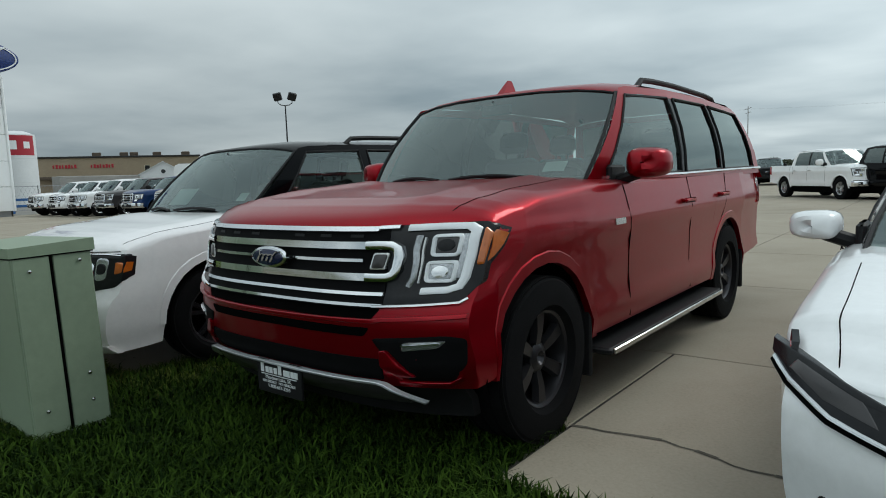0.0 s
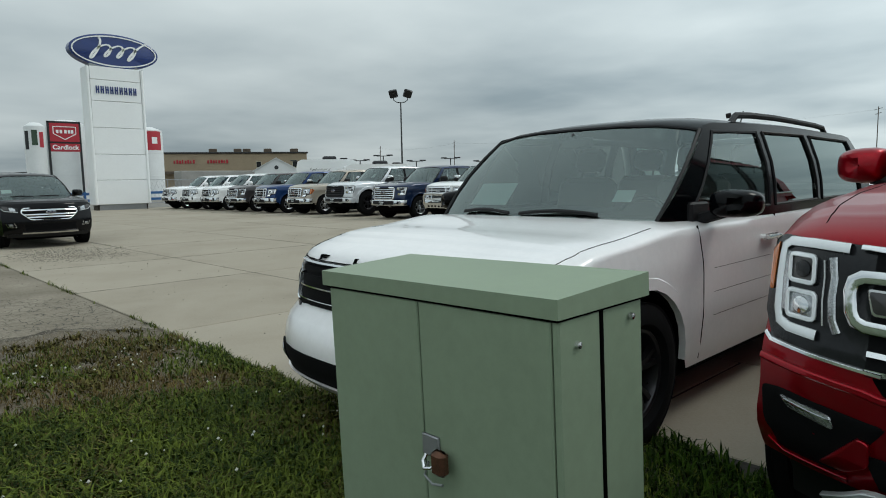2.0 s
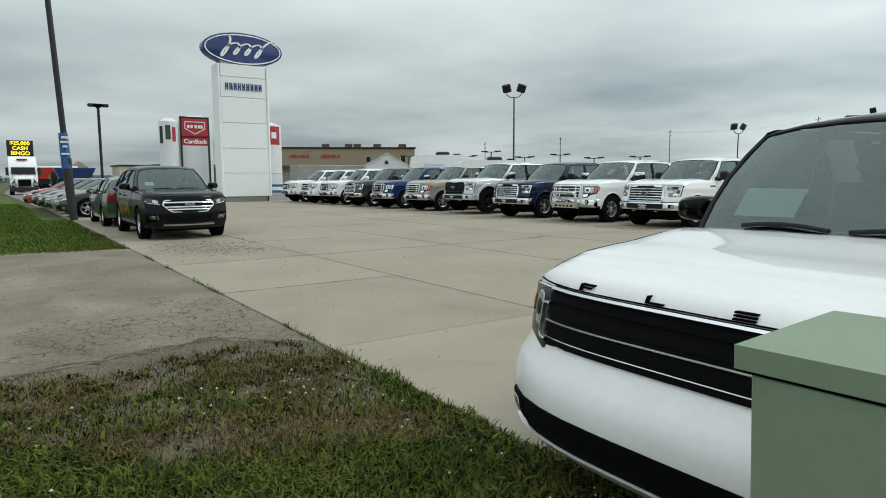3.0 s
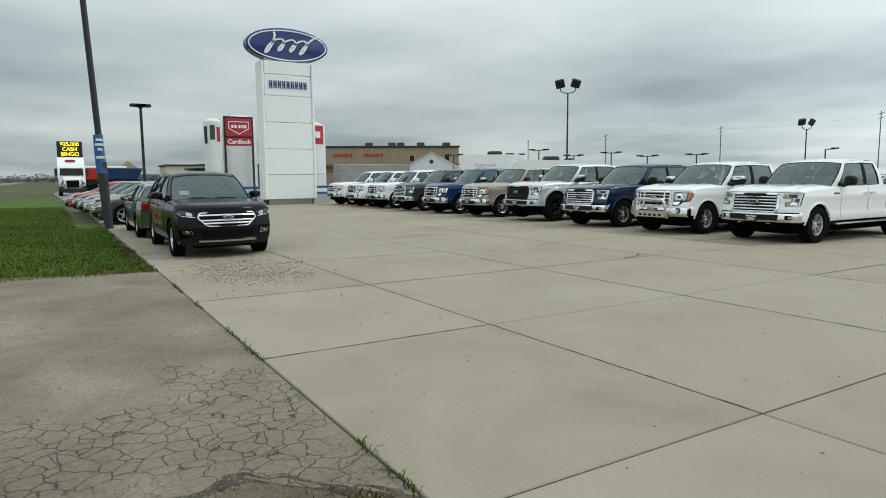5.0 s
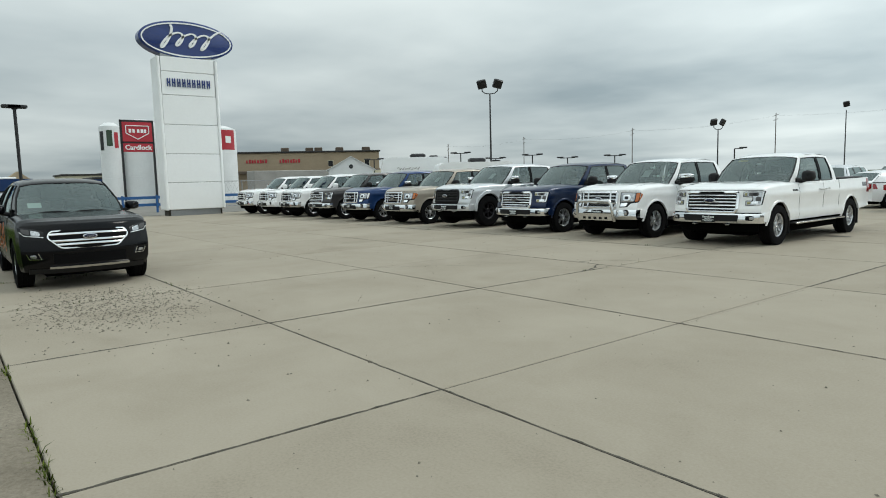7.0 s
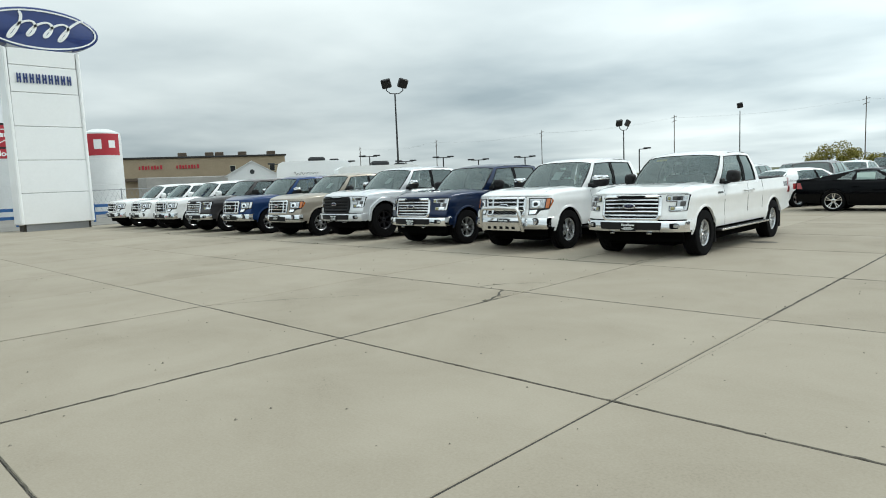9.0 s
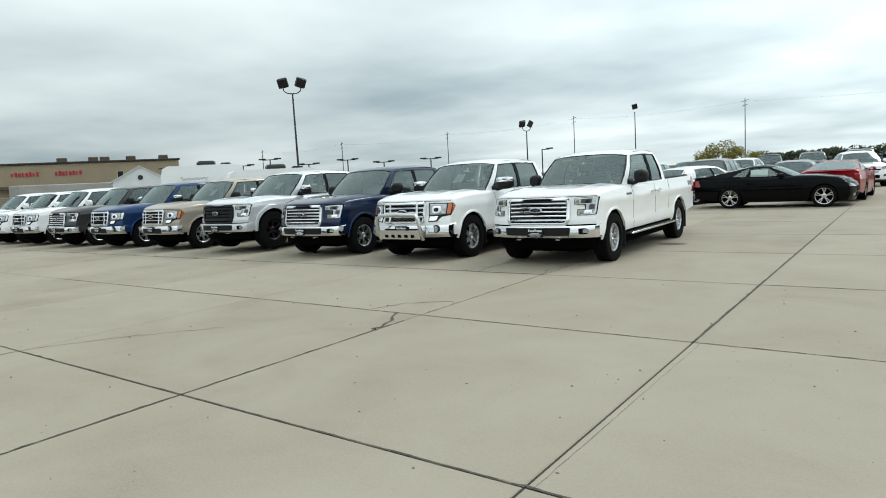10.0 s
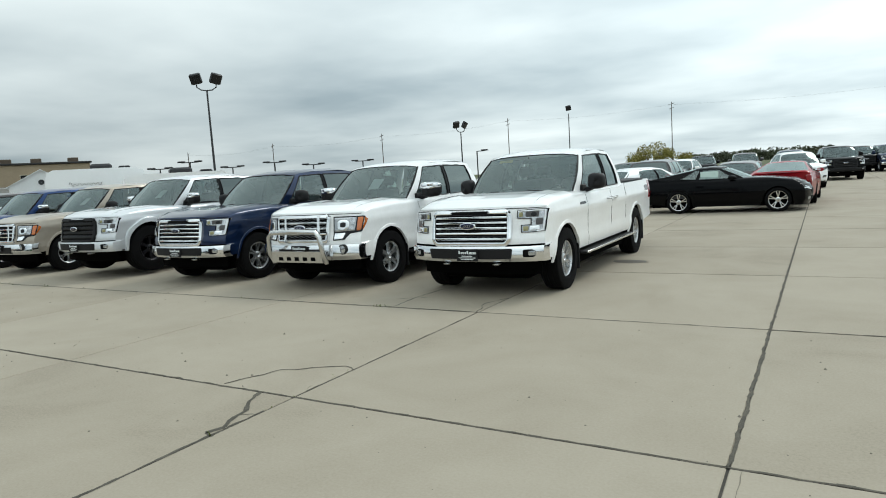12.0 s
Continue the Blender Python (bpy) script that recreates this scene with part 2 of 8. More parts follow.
def lettering(text, size, depth, mat, parent, m, name="lettering", bold=0.0):
    cu = bpy.data.curves.new(name, "FONT")
    cu.body, cu.size, cu.extrude, cu.align_x, cu.align_y, cu.offset = text, size, depth, "CENTER", "CENTER", bold
    tmp = bpy.data.objects.new(name, cu)
    scene.collection.objects.link(tmp)
    me = bpy.data.meshes.new_from_object(tmp.evaluated_get(bpy.context.evaluated_depsgraph_get()))
    bpy.data.objects.remove(tmp)
    bpy.data.curves.remove(cu)
    me.materials.clear()
    me.materials.append(mat)
    ob = new(name, me)
    ob.parent = parent
    ob.matrix_local = m
    return ob


# ---- wheels: one set of meshes for each pattern ----
WHEELS = {}


def wheel_meshes(key, r, w, rim_r, spokes, rim_mat, twin):
    if key in WHEELS:
        return WHEELS[key]
    t = Geo()
    h = w / 2
    prof = [(-h * 0.7, rim_r), (-h, rim_r + 0.03), (-h * 1.02, (rim_r + r) / 2), (-h * 0.93, r - 0.02), (-h * 0.8, r)]
    for k in range(4):
        o = -h * 0.75 + k * h * 0.5
        prof += [(o, r), (o + 0.004, r - 0.010), (o + 0.016, r - 0.010), (o + 0.02, r)]
    prof += [(h * 0.8, r), (h * 0.93, r - 0.02), (h * 1.02, (rim_r + r) / 2), (h, rim_r + 0.03), (h * 0.7, rim_r)]
    t.lathe(prof, 40)
    tyre = t.mesh("tyre", 30)
    tyre.materials.append(RUBBER)
    g = Geo()
    g.lathe([(-h * 0.7, rim_r + 0.004), (h * 0.72, rim_r + 0.012), (h * 0.78, rim_r + 0.002), (h * 0.72, rim_r - 0.012), (h * 0.45, rim_r - 0.025), (-h * 0.1, rim_r - 0.03)], 40)
    g.lathe([(h * 0.3, 0.001), (h * 0.62, 0.035), (h * 0.62, 0.05), (h * 0.5, 0.075), (h * 0.2, 0.08)], 20)
    n = spokes
    for k in range(n):
        for d in ((-0.17, 0.17) if twin else (0.0,)):
            a = 2 * math.pi * k / n
            w0, w1 = (0.016, 0.019) if twin else (0.028, 0.045)
            m = Matrix.Rotation(a + d * 0.35, 4, "X")
            m2 = Matrix.Rotation(a + d, 4, "X")
            inner = [(h * 0.30, -w0), (h * 0.52, -w0 * 0.7), (h * 0.52, w0 * 0.7), (h * 0.30, w0)]
            outer = [(h * 0.42, -w1), (h * 0.66, -w1 * 0.75), (h * 0.66, w1 * 0.75), (h * 0.42, w1)]
            ra = [m @ Vector((x, y, 0.055)) for x, y in inner]
            rb = [m2 @ Vector((x, y, rim_r - 0.012)) for x, y in outer]
            mid = [(p + q) / 2 + Vector((0.006, 0, 0)) for p, q in zip(ra, rb)]
            g.grid([ra, mid, rb], close=True)
    rim = g.mesh("rim", 40)
    rim.materials.append(rim_mat)
    # disc and backing in near black: the wheel well's shade is in their colour
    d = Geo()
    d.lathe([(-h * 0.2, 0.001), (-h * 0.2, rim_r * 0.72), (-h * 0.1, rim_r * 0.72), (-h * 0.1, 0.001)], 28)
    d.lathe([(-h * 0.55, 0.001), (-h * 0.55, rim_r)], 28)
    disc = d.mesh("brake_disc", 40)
    disc.materials.append(SEAM_SHADE)
    WHEELS[key] = (tyre, rim, disc)
    return WHEELS[key]


def seat_mesh(mat):
    g = Geo()
    g.box(-0.26, 0.26, -0.25, 0.27, 0.0, 0.2, 0.05)
    lean = pose(0, 0.25, 0.15, -12)
    g.box(-0.25, 0.25, -0.07, 0.07, 0.0, 0.62, 0.05, lean)
    g.box(-0.13, 0.13, -0.05, 0.05, 0.67, 0.85, 0.04, lean)
    g.tube([lean @ Vector((-0.06, 0, 0.6)), lean @ Vector((-0.06, 0, 0.7))], 0.008)
    g.tube([lean @ Vector((0.06, 0, 0.6)), lean @ Vector((0.06, 0, 0.7))], 0.008)
    me = g.mesh("seat", 40)
    me.materials.append(mat)
    return me


SEATS = {"dark": seat_mesh(SEAT), "tan": seat_mesh(SEAT_TAN)}


# ---- vehicles: local front at y = 0 facing -y, x across, z up ----
class Body:
    """The outer surface of a vehicle, from a few tables."""

    def __init__(self, p):
        self.p = p
        self.L, self.W = p["L"], p["W"]
        self.bows = p["bow"] if isinstance(p["bow"], list) else [(0, p["bow"]), (1, p["bow"])]
        self.noses = p["nose"] if isinstance(p["nose"], list) else [(0, p["nose"]), (1, p["nose"])]
        self.bow = self.bows[0][1]

    def front(self, x, z):
        """How far back the nose lies at a place of its face."""
        return lerp_table(self.bows, z) * (min(1.0, abs(x) / self.W)) ** self.p.get("bow_power", 3.2) + smooth_table(self.p["rake"], z)

    def width(self, s, z):
        """Half the width of the side at s and z."""
        return self.W * lerp_table(self.p["plan"], s) * smooth_table(self.p["side"], z)

    def low(self, s):
        z = lerp_table(self.p["low"], s)
        for a in self.p["axles"]:
            d, r = abs(s - a), self.p["arch"]
            if d < r:
                z = max(z, self.p["hub"] + math.sqrt(max(0, r * r - d * d)) * self.p.get("arch_k", 1.0))
        return z

    def skin(self, s, x, z):
        d = lerp_table(self.noses, z)
        f = self.front(x, z)
        y = f + s * (1 - f / d) if s < d else s
        rear = self.p.get("rear_bow", 0.12) * (abs(x) / self.W) ** 3 * max(0.0, min(1.0, (s - self.L + 0.4) / 0.4))
        return (x, y - rear, z)

    def side_point(self, s, z, off=0.0, sign=1):
        w = self.width(s, z)
        x, y, zz = self.skin(s, w, z)
        return (sign * (w + off), y, zz)

    def top(self, s, u):
        """The deck (bonnet, tail or bed) at u of the half width."""
        zs, zt = smooth_table(self.p["shoulder"], s), smooth_table(self.p["deck"], s)
        w = self.width(s, zs)
        k = float(np.interp(u, [0, 0.3, 0.6, 0.84, 0.93, 0.985, 1.0], [1.05, 1.04, 1.0, 0.9, 0.62, 0.25, 0.0]))
        crease = p_crease * max(0.0, 1 - abs(u - 0.62) / 0.13) * min(1.0, s / 0.5) * max(0.0, min(1.0, (1.55 - s) / 0.2)) if (p_crease := self.p.get("crease", 0.0)) else 0.0
        return u * w, zs + (zt - zs) * k + crease

    def shell(self):
        p = self.p
        g = Geo()
        ss = set(np.linspace(0, self.L, p.get("stations", 46)).tolist()) | {0.03, 0.08, 0.15, 0.24, self.L - 0.03, self.L - 0.1}
        for a in p["axles"]:
            for k in range(13):
                ss.add(a - p["arch"] * math.cos(math.pi * k / 12) * 0.9995)
        for table in ("deck", "shoulder", "plan"):
            ss |= {float(s) for s, _ in p[table]}
        ss = sorted(s for s in ss if 0 <= s <= self.L)
        fs = (0, 0.05, 0.12, 0.2, 0.28, 0.36, 0.44, 0.52, 0.6, 0.68, 0.74, 0.79, 0.84, 0.88, 0.92, 0.96, 1.0)
        us = (0.985, 0.93, 0.84, 0.74, 0.66, 0.62, 0.56, 0.49, 0.3, 0.0)
        rows = []
        for s in ss:
            lo, zs = self.low(s), smooth_table(p["shoulder"], s)
            half = []
            for f in fs:
                z = lo + (zs - lo) * f
                half.append(self.skin(s, self.width(s, z), z))
            for u in us:
                x, z = self.top(s, u)
                half.append(self.skin(s, x, z))
            rows.append(half)
        for sign in (1, -1):
            g.grid([[(sign * x, y, z) for x, y, z in r] for r in rows])
        # nose: rows of equal height between the two sides of the first station
        first = rows[0]
        ks = (-1, -0.97, -0.9, -0.8, -0.65, -0.5, -0.33, -0.16, 0, 0.16, 0.33, 0.5, 0.65, 0.8, 0.9, 0.97, 1)
        g.grid([[(k * first[i][0], self.front(k * first[i][0], first[i][2]), first[i][2]) for k in ks] for i in range(len(fs))])
        xt, zt = first[len(fs) - 1][0], first[len(fs) - 1][2]
        edge = [first[i] for i in range(len(fs) - 1, len(first))]
        full = [(-x, y, z) for x, y, z in edge] + [(x, y, z) for x, y, z in reversed(edge)]
        g.grid([[(x, self.front(x, zt), zt) for x, y, z in full], full])
        last = rows[-1]
        g.grid([[(k * q[0], q[1] + p.get("rear_bow", 0.12) * 0.6 * (1 - k * k), q[2]) for k in np.linspace(-1, 1, 9)] for q in last])
        return g

    def face_quad(self, corners, off, depth=0.03, n=8, m=3):
        """A plate on the nose. corners: (x, z) bottom-left, bottom-right, top-right, top-left."""
        a, b, c, d = corners
        fr, bk = [], []
        for j in range(m + 1):
            v = j / m
            r1, r2 = [], []
            for i in range(n + 1):
                u = i / n
                x = (a[0] * (1 - u) + b[0] * u) * (1 - v) + (d[0] * (1 - u) + c[0] * u) * v
                z = (a[1] * (1 - u) + b[1] * u) * (1 - v) + (d[1] * (1 - u) + c[1] * u) * v
                y = self.front(x, z)
                r1.append((x, y - off, z))
                r2.append((x, y - off + depth, z))
            fr.append(r1)
            bk.append(r2)
        return fr, bk

    def face_band(self, pts, w, off, depth=0.03, closed=False, grow=1):
        """A bright strip of width w along a line on the nose, mitred at its corners."""
        fine = []
        n = len(pts)
        for i in range(n if closed else n - 1):
            a, b = pts[i], pts[(i + 1) % n]
            for k in range(grow):
                fine.append((a[0] + (b[0] - a[0]) * k / grow, a[1] + (b[1] - a[1]) * k / grow))
        if not closed:
            fine.append(pts[-1])
        m = len(fine)
        rows = []
        for i, (x, z) in enumerate(fine):
            p, q = (fine[i - 1], fine[(i + 1) % m]) if closed else (fine[max(0, i - 1)], fine[min(m - 1, i + 1)])
            d1, d2 = Vector((x - p[0], z - p[1])), Vector((q[0] - x, q[1] - z))
            d1 = d1.normalized() if d1.length > 1e-6 else d2.normalized()
            d2 = d2.normalized() if d2.length > 1e-6 else d1
            t = (d1 + d2).normalized()
            h = w / 2 / max(0.5, t.dot(d1))
            nx, nz = -t.y * h, t.x * h
            ring = []
            for k, o in ((1, -depth), (1, 0), (0.6, 0.004), (-0.6, 0.004), (-1, 0), (-1, -depth)):
                xx, zz = x + nx * k, z + nz * k
                ring.append((xx, self.front(xx, zz) - off - o, zz))
            rows.append(ring)
        if closed:
            rows.append(rows[0])
        return Geo().grid(rows)

    def face_shape(self, pts, off, depth=0.03):
        """A plate with any convex outline on the nose, slightly domed."""
        n = len(pts)
        fine = []
        for (xa, za), (xb, zb) in zip(pts, pts[1:] + pts[:1]):
            m = max(1, int(math.hypot(xb - xa, zb - za) / 0.06))
            fine += [(xa + (xb - xa) * k / m, za + (zb - za) * k / m) for k in range(m)]
        xs, zs = [x for x, _ in pts], [z for _, z in pts]
        cx, cz, pts = (min(xs) + max(xs)) / 2, (min(zs) + max(zs)) / 2, fine
        rows = []
        for k, o in ((1, -depth), (1, -0.003), (0.95, 0.0), (0.75, 0.001), (0.5, 0.002), (0.25, 0.003), (0.02, 0.003)):
            rows.append([(cx + (x - cx) * k, self.front(cx + (x - cx) * k, cz + (z - cz) * k) - off - o, cz + (z - cz) * k) for x, z in pts])
        return Geo().grid(rows, close=True)

    def side_quad(self, corners, off, depth, sign, n=5, m=3):
        a, b, c, d = corners
        fr, bk = [], []
        for j in range(m + 1):
            v = j / m
            r1, r2 = [], []
            for i in range(n + 1):
                u = i / n
                s = (a[0] * (1 - u) + b[0] * u) * (1 - v) + (d[0] * (1 - u) + c[0] * u) * v
                z = (a[1] * (1 - u) + b[1] * u) * (1 - v) + (d[1] * (1 - u) + c[1] * u) * v
                r1.append(self.side_point(s, z, off, sign))
                r2.append(self.side_point(s, z, off - depth, sign))
            fr.append(r1)
            bk.append(r2)
        return fr, bk


def oval(w, h, depth, y=0.0, dome=0.3, n=32):
    """A shallow oval shield facing -y."""
    g = Geo()
    g.grid([[(k * w / 2 * math.cos(a), y - o * depth, k * h / 2 * math.sin(a)) for a in [2 * math.pi * i / n for i in range(n)]]
            for k, o in ((1, -0.5), (1, 0.7), (0.96, 1.0), (0.6, 1 + dome), (0.02, 1 + dome * 1.3))], close=True)
    return g


def script(w, h, thick, y, depth, turns=4, n=110):
    """A flowing looped stroke, like fast handwriting, facing -y."""
    pts = []
    for k in range(n + 1):
        t = k / n
        a = t * turns * 2 * math.pi
        amp = h * (0.42 + 0.45 * max(0.0, 1 - t * 4.5) + 0.35 * max(0.0, t * 5 - 4))
        pts.append((-w / 2 + w * t + 0.085 * w * math.sin(a) + 0.55 * amp * math.cos(a), amp * math.cos(a) * 0.8))
    rows = []
    for i, (x, z) in enumerate(pts):
        d = (Vector(pts[min(i + 1, n)]) - Vector(pts[max(i - 1, 0)])).normalized()
        r = thick * (0.55 + 0.45 * abs(d.y))
        rows.append([(x - d.y * r, y + depth, z + d.x * r), (x - d.y * r, y, z + d.x * r), (x + d.y * r, y, z - d.x * r), (x + d.y * r, y + depth, z - d.x * r)])
    return Geo().grid(rows)


def add_badge(v, body, x, z, w, off, parent=None):
    y = body.front(x, z) - off
    b = part("badge", oval(w, w * 0.40, 0.012, 0.0), CHROME, parent or v, "chrome-rimmed oval badge")
    b.location = (x, y, z)
    part("badge_field", oval(w * 0.86, w * 0.31, 0.012, -0.006), BADGE_BLUE, b, "dark blue oval field")
    s = script(w * 0.50, w * 0.19, w * 0.010, -0.028, 0.012)
    part("badge_mark", s, CHROME, b, "pale looped script stroke")


def mirrored(fn):
    for sign in (1, -1):
        fn(sign)


def pod(cx, y0, cz, hw, depth, hh, sign):
    """A mirror housing: a rounded shell, blunt behind."""
    rows = []
    for k, f in ((0.0, 0.05), (0.02, 0.45), (0.1, 0.72), (0.28, 0.9), (0.6, 1.0), (0.95, 0.99), (1.0, 0.95), (1.0, 0.05)):
        ring = []
        for i in range(24):
            a = 2 * math.pi * i / 24
            c, n = math.cos(a), math.sin(a)
            e = 0.62
            px, pz = math.copysign(abs(c) ** e, c), math.copysign(abs(n) ** e, n)
            taper = 1 - 0.12 * (px * sign + 1) / 2
            ring.append((cx + px * hw * f, y0 + depth * k + 0.03 * max(0, px * sign), cz + pz * hh * f * taper))
        rows.append(ring)
    return Geo().grid(rows, close=True)


def vehicle(name, label, category, m, p, colour, group="", roof=None, pillar=None):
    v = thing(name, label, category, m, group)
    b = Body(p)
    W, L = b.W, b.L
    fine = p.get("fine", True)
    roof = roof or colour
    pillar = pillar or roof
    part("body", b.shell(), colour, v, smooth=40)

    # underside and wheel housings, set low and near black to add the shade beneath
    g = Geo()
    a0, a1 = p["axles"]
    gz = p["hub"] * 0.5
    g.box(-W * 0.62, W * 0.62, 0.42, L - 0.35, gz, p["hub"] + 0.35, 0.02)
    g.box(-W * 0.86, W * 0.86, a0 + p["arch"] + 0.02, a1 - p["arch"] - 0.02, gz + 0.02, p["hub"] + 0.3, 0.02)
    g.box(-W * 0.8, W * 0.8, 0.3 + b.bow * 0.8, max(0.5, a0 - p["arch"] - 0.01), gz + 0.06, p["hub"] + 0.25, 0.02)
    part("underbody", g, SEAM_SHADE, v)
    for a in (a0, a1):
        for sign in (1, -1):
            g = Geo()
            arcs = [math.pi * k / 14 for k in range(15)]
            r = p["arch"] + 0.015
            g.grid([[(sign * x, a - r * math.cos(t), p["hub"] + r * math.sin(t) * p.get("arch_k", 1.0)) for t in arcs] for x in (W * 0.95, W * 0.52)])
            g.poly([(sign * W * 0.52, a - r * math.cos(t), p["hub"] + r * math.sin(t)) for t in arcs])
            part("wheel_housing", g, SEAM_SHADE, v)
            if p.get("flare"):
                g = Geo()
                rows = []
                for t in arcs:
                    pts = []
                    for rr, o in ((p["arch"] - 0.004, -0.03), (p["arch"] - 0.004, p["flare"]), (p["arch"] + p.get("flare_w", 0.05), p["flare"] * 0.8), (p["arch"] + p.get("flare_w", 0.05) + 0.02, -0.012)):
                        s, z = a - rr * math.cos(t), p["hub"] + rr * math.sin(t) * p.get("arch_k", 1.0)
                        pts.append(b.side_point(s, z, o, sign))
                    rows.append(pts)
                g.grid(rows)
                part("wheel_arch_trim", g, p.get("flare_mat") or colour, v)

    # wheels
    key = p["wheel"]
    tyre, rim, disc = wheel_meshes(*key)
    for a in (a0, a1):
        for sign in (1, -1):
            w = part("wheel", disc, None, v)
            w.matrix_local = pose(sign * (W * p.get("track", 0.985) - key[2] / 2), a, key[1], 0, 0, 0 if sign > 0 else 180)
            part("tyre", tyre, None, w, "black rubber tyre")
            part("rim", rim, None, w)

    # cabin: glass, pillars and roof
    c = p["cabin"]
    wsb, wst, rt, rb = c["ws_base"], c["ws_top"], c["rear_top"], c["rear_base"]
    yb, yt = c["belt_w"] * W, c["roof_w"] * W
    bowb, bowt = c.get("ws_bow", 0.2), c.get("ws_bow", 0.2) * 0.55

    pinch = c.get("pinch", 0.08)

    def narrow(s):
        """The cabin draws in towards the foot of the windscreen."""
        k = max(0.0, min(1.0, (s - wsb - bowb) / 1.25))
        return 1 - pinch * (1 - k * (2 - k))

    def belt(s):
        return smooth_table(c["belt"], s)

    def roofz(s):
        return smooth_table(c["roof"], s)

    def side_at(sb, st, k, sign, inset=0.0):
        zb, zr = belt(sb), roofz(st) - 0.055
        x = (yb * narrow(sb) * (1 - k) + yt * k * (1 - (1 - narrow(st)) * 0.5)) + 0.035 * math.sin(math.pi * k) - inset
        return (sign * x, sb * (1 - k) + st * k, zb * (1 - k) + zr * k)

    ks = (0.05, 0.3, 0.55, 0.8, 0.9)
    wins = c["windows"]
    for sign in (1, -1):
        g = Geo()
        edges = [(wsb + bowb, wst + bowt)] + [e for w in wins for e in ((w[0], w[2]), (w[1], w[3]))] + [(rb, rt)]
        pairs = list(zip(edges[0::2], edges[1::2]))
        for i, ((sb0, st0), (sb1, st1)) in enumerate(pairs):
            inner = 0 < i < len(pairs) - 1
            q = Geo() if inner else g
            q.grid([[side_at(sb0 + (sb1 - sb0) * j / 2, st0 + (st1 - st0) * j / 2, k, sign) for k in ks] for j in range(3)])
            if inner:
                part("door_pillar", q, BLACK, v, "gloss black door pillar", smooth=50)
        front_e, rear_e = edges[0], edges[-1]
        allb = [e[0] for e in edges]
        allt = [e[1] for e in edges]
        for k0, k1 in ((-0.06, 0.05), (0.9, 1.0)):
            g.grid([[side_at(sb, st, k, sign) for sb, st in zip(allb, allt)] for k in (k0, k1)])
        part("cabin_side", g, pillar, v, smooth=50)
        for i, (sb0, sb1, st0, st1) in enumerate(wins):
            g = Geo()
            g.grid([[side_at(sb0 + (sb1 - sb0) * j / 3, st0 + (st1 - st0) * j / 3, k, sign, 0.008) for k in ks] for j in range(4)])
            part("side_window", g, GLASS_CLEAR if i == 0 or not p.get("privacy", True) else GLASS_SHADE, v, "" if i == 0 else "dark tinted side glass", smooth=60).visible_shadow = False
            if fine:
                g = Geo()
                ring = [side_at(sb0, st0, k, sign, -0.002) for k in ks] + [side_at(sb1, st1, k, sign, -0.002) for k in reversed(ks)]
                g.tube(ring + ring[:1], 0.009, 5)
                part("window_seal", g, PLASTIC, v)
        if c.get("belt_trim"):
            g = Geo()
            g.tube([side_at(sb, st, 0.03, sign, -0.012) for sb, st in zip(allb[1:], allt[1:])], 0.012, 6)
            part("belt_moulding", g, c["belt_trim"], v, "bright strip below the side windows")
    us = [-1, -0.9, -0.7, -0.4, 0, 0.4, 0.7, 0.9, 1]

    def ws_point(u, k, inset=0.0):
        xb, xt = yb * u * narrow(wsb + bowb), yt * u * (1 - (1 - narrow(wst + bowt)) * 0.5)
        x = xb * (1 - k) + xt * k + 0.035 * math.sin(math.pi * k) * u
        y = (wsb + bowb * u * u) * (1 - k) + (wst + bowt * u * u) * k
        zb = belt(wsb) - 0.01
        zt = roofz(wst) - 0.055 * abs(u) ** 4
        return (x, y - 0.03 * math.sin(math.pi * k), zb * (1 - k) + zt * k - inset)

    part("windscreen", Geo().grid([[ws_point(u, k) for u in us] for k in (0.0, 0.25, 0.5, 0.75, 0.965)]), GLASS_CLEAR, v, "clear windscreen", smooth=60).visible_shadow = False
    g = Geo()
    g.grid([[ws_point(u, k) for u in us] for k in (0.955, 1.0)])
    rows = []
    for k in np.linspace(0, 1, 9):
        s0 = wst + (rt - wst) * k
        rows.append([(yt * u * (1 - (1 - narrow(s0 + bowt)) * 0.5), s0 + bowt * u * u * (1 - k), roofz(s0) - 0.055 * abs(u) ** 4) for u in us])
    g.grid(rows)
    part("roof", g, roof, v, smooth=50)
    if fine:
        g = Geo()
        for u in (-1, 1):
            g.tube([ws_point(u * 0.985, k, -0.004) for k in (0, 0.25, 0.5, 0.75, 0.97)], 0.012, 5)
        g.tube([ws_point(u, 0.96, -0.003) for u in us], 0.008, 5)
        part("windscreen_seal", g, PLASTIC, v)
        g = Geo()
        for x0, x1 in ((-0.62, -0.08), (0.02, 0.62)):
            pts = [ws_point(x0 + (x1 - x0) * i / 6, 0.035 + 0.03 * math.sin(math.pi * i / 6), -0.02) for i in range(7)]
            g.tube(pts, 0.011, 6)
        g.grid([[ws_point(u, k, 0.012) for u in us] for k in (-0.06, 0.03)])
        part("wiper", g, PLASTIC, v, "black wiper arms and cowl")
    # rear screen
    g = Geo()

    def rear_point(u, k):
        return ((yb * (1 - k) + yt * k) * u, (rb * (1 - k) + rt * k) - 0.05 * u * u + 0.05, (belt(rb) * (1 - k) + (roofz(rt) - 0.055 * abs(u) ** 4) * k))

    part("rear_window", Geo().grid([[rear_point(u, k) for u in us[1:-1]] for k in (0.1, 0.5, 0.9)]), GLASS_CLEAR if not p.get("privacy", True) else GLASS_SHADE, v, smooth=60).visible_shadow = False
    g.grid([[rear_point(u, k) for u in us] for k in (0.9, 1.0)])
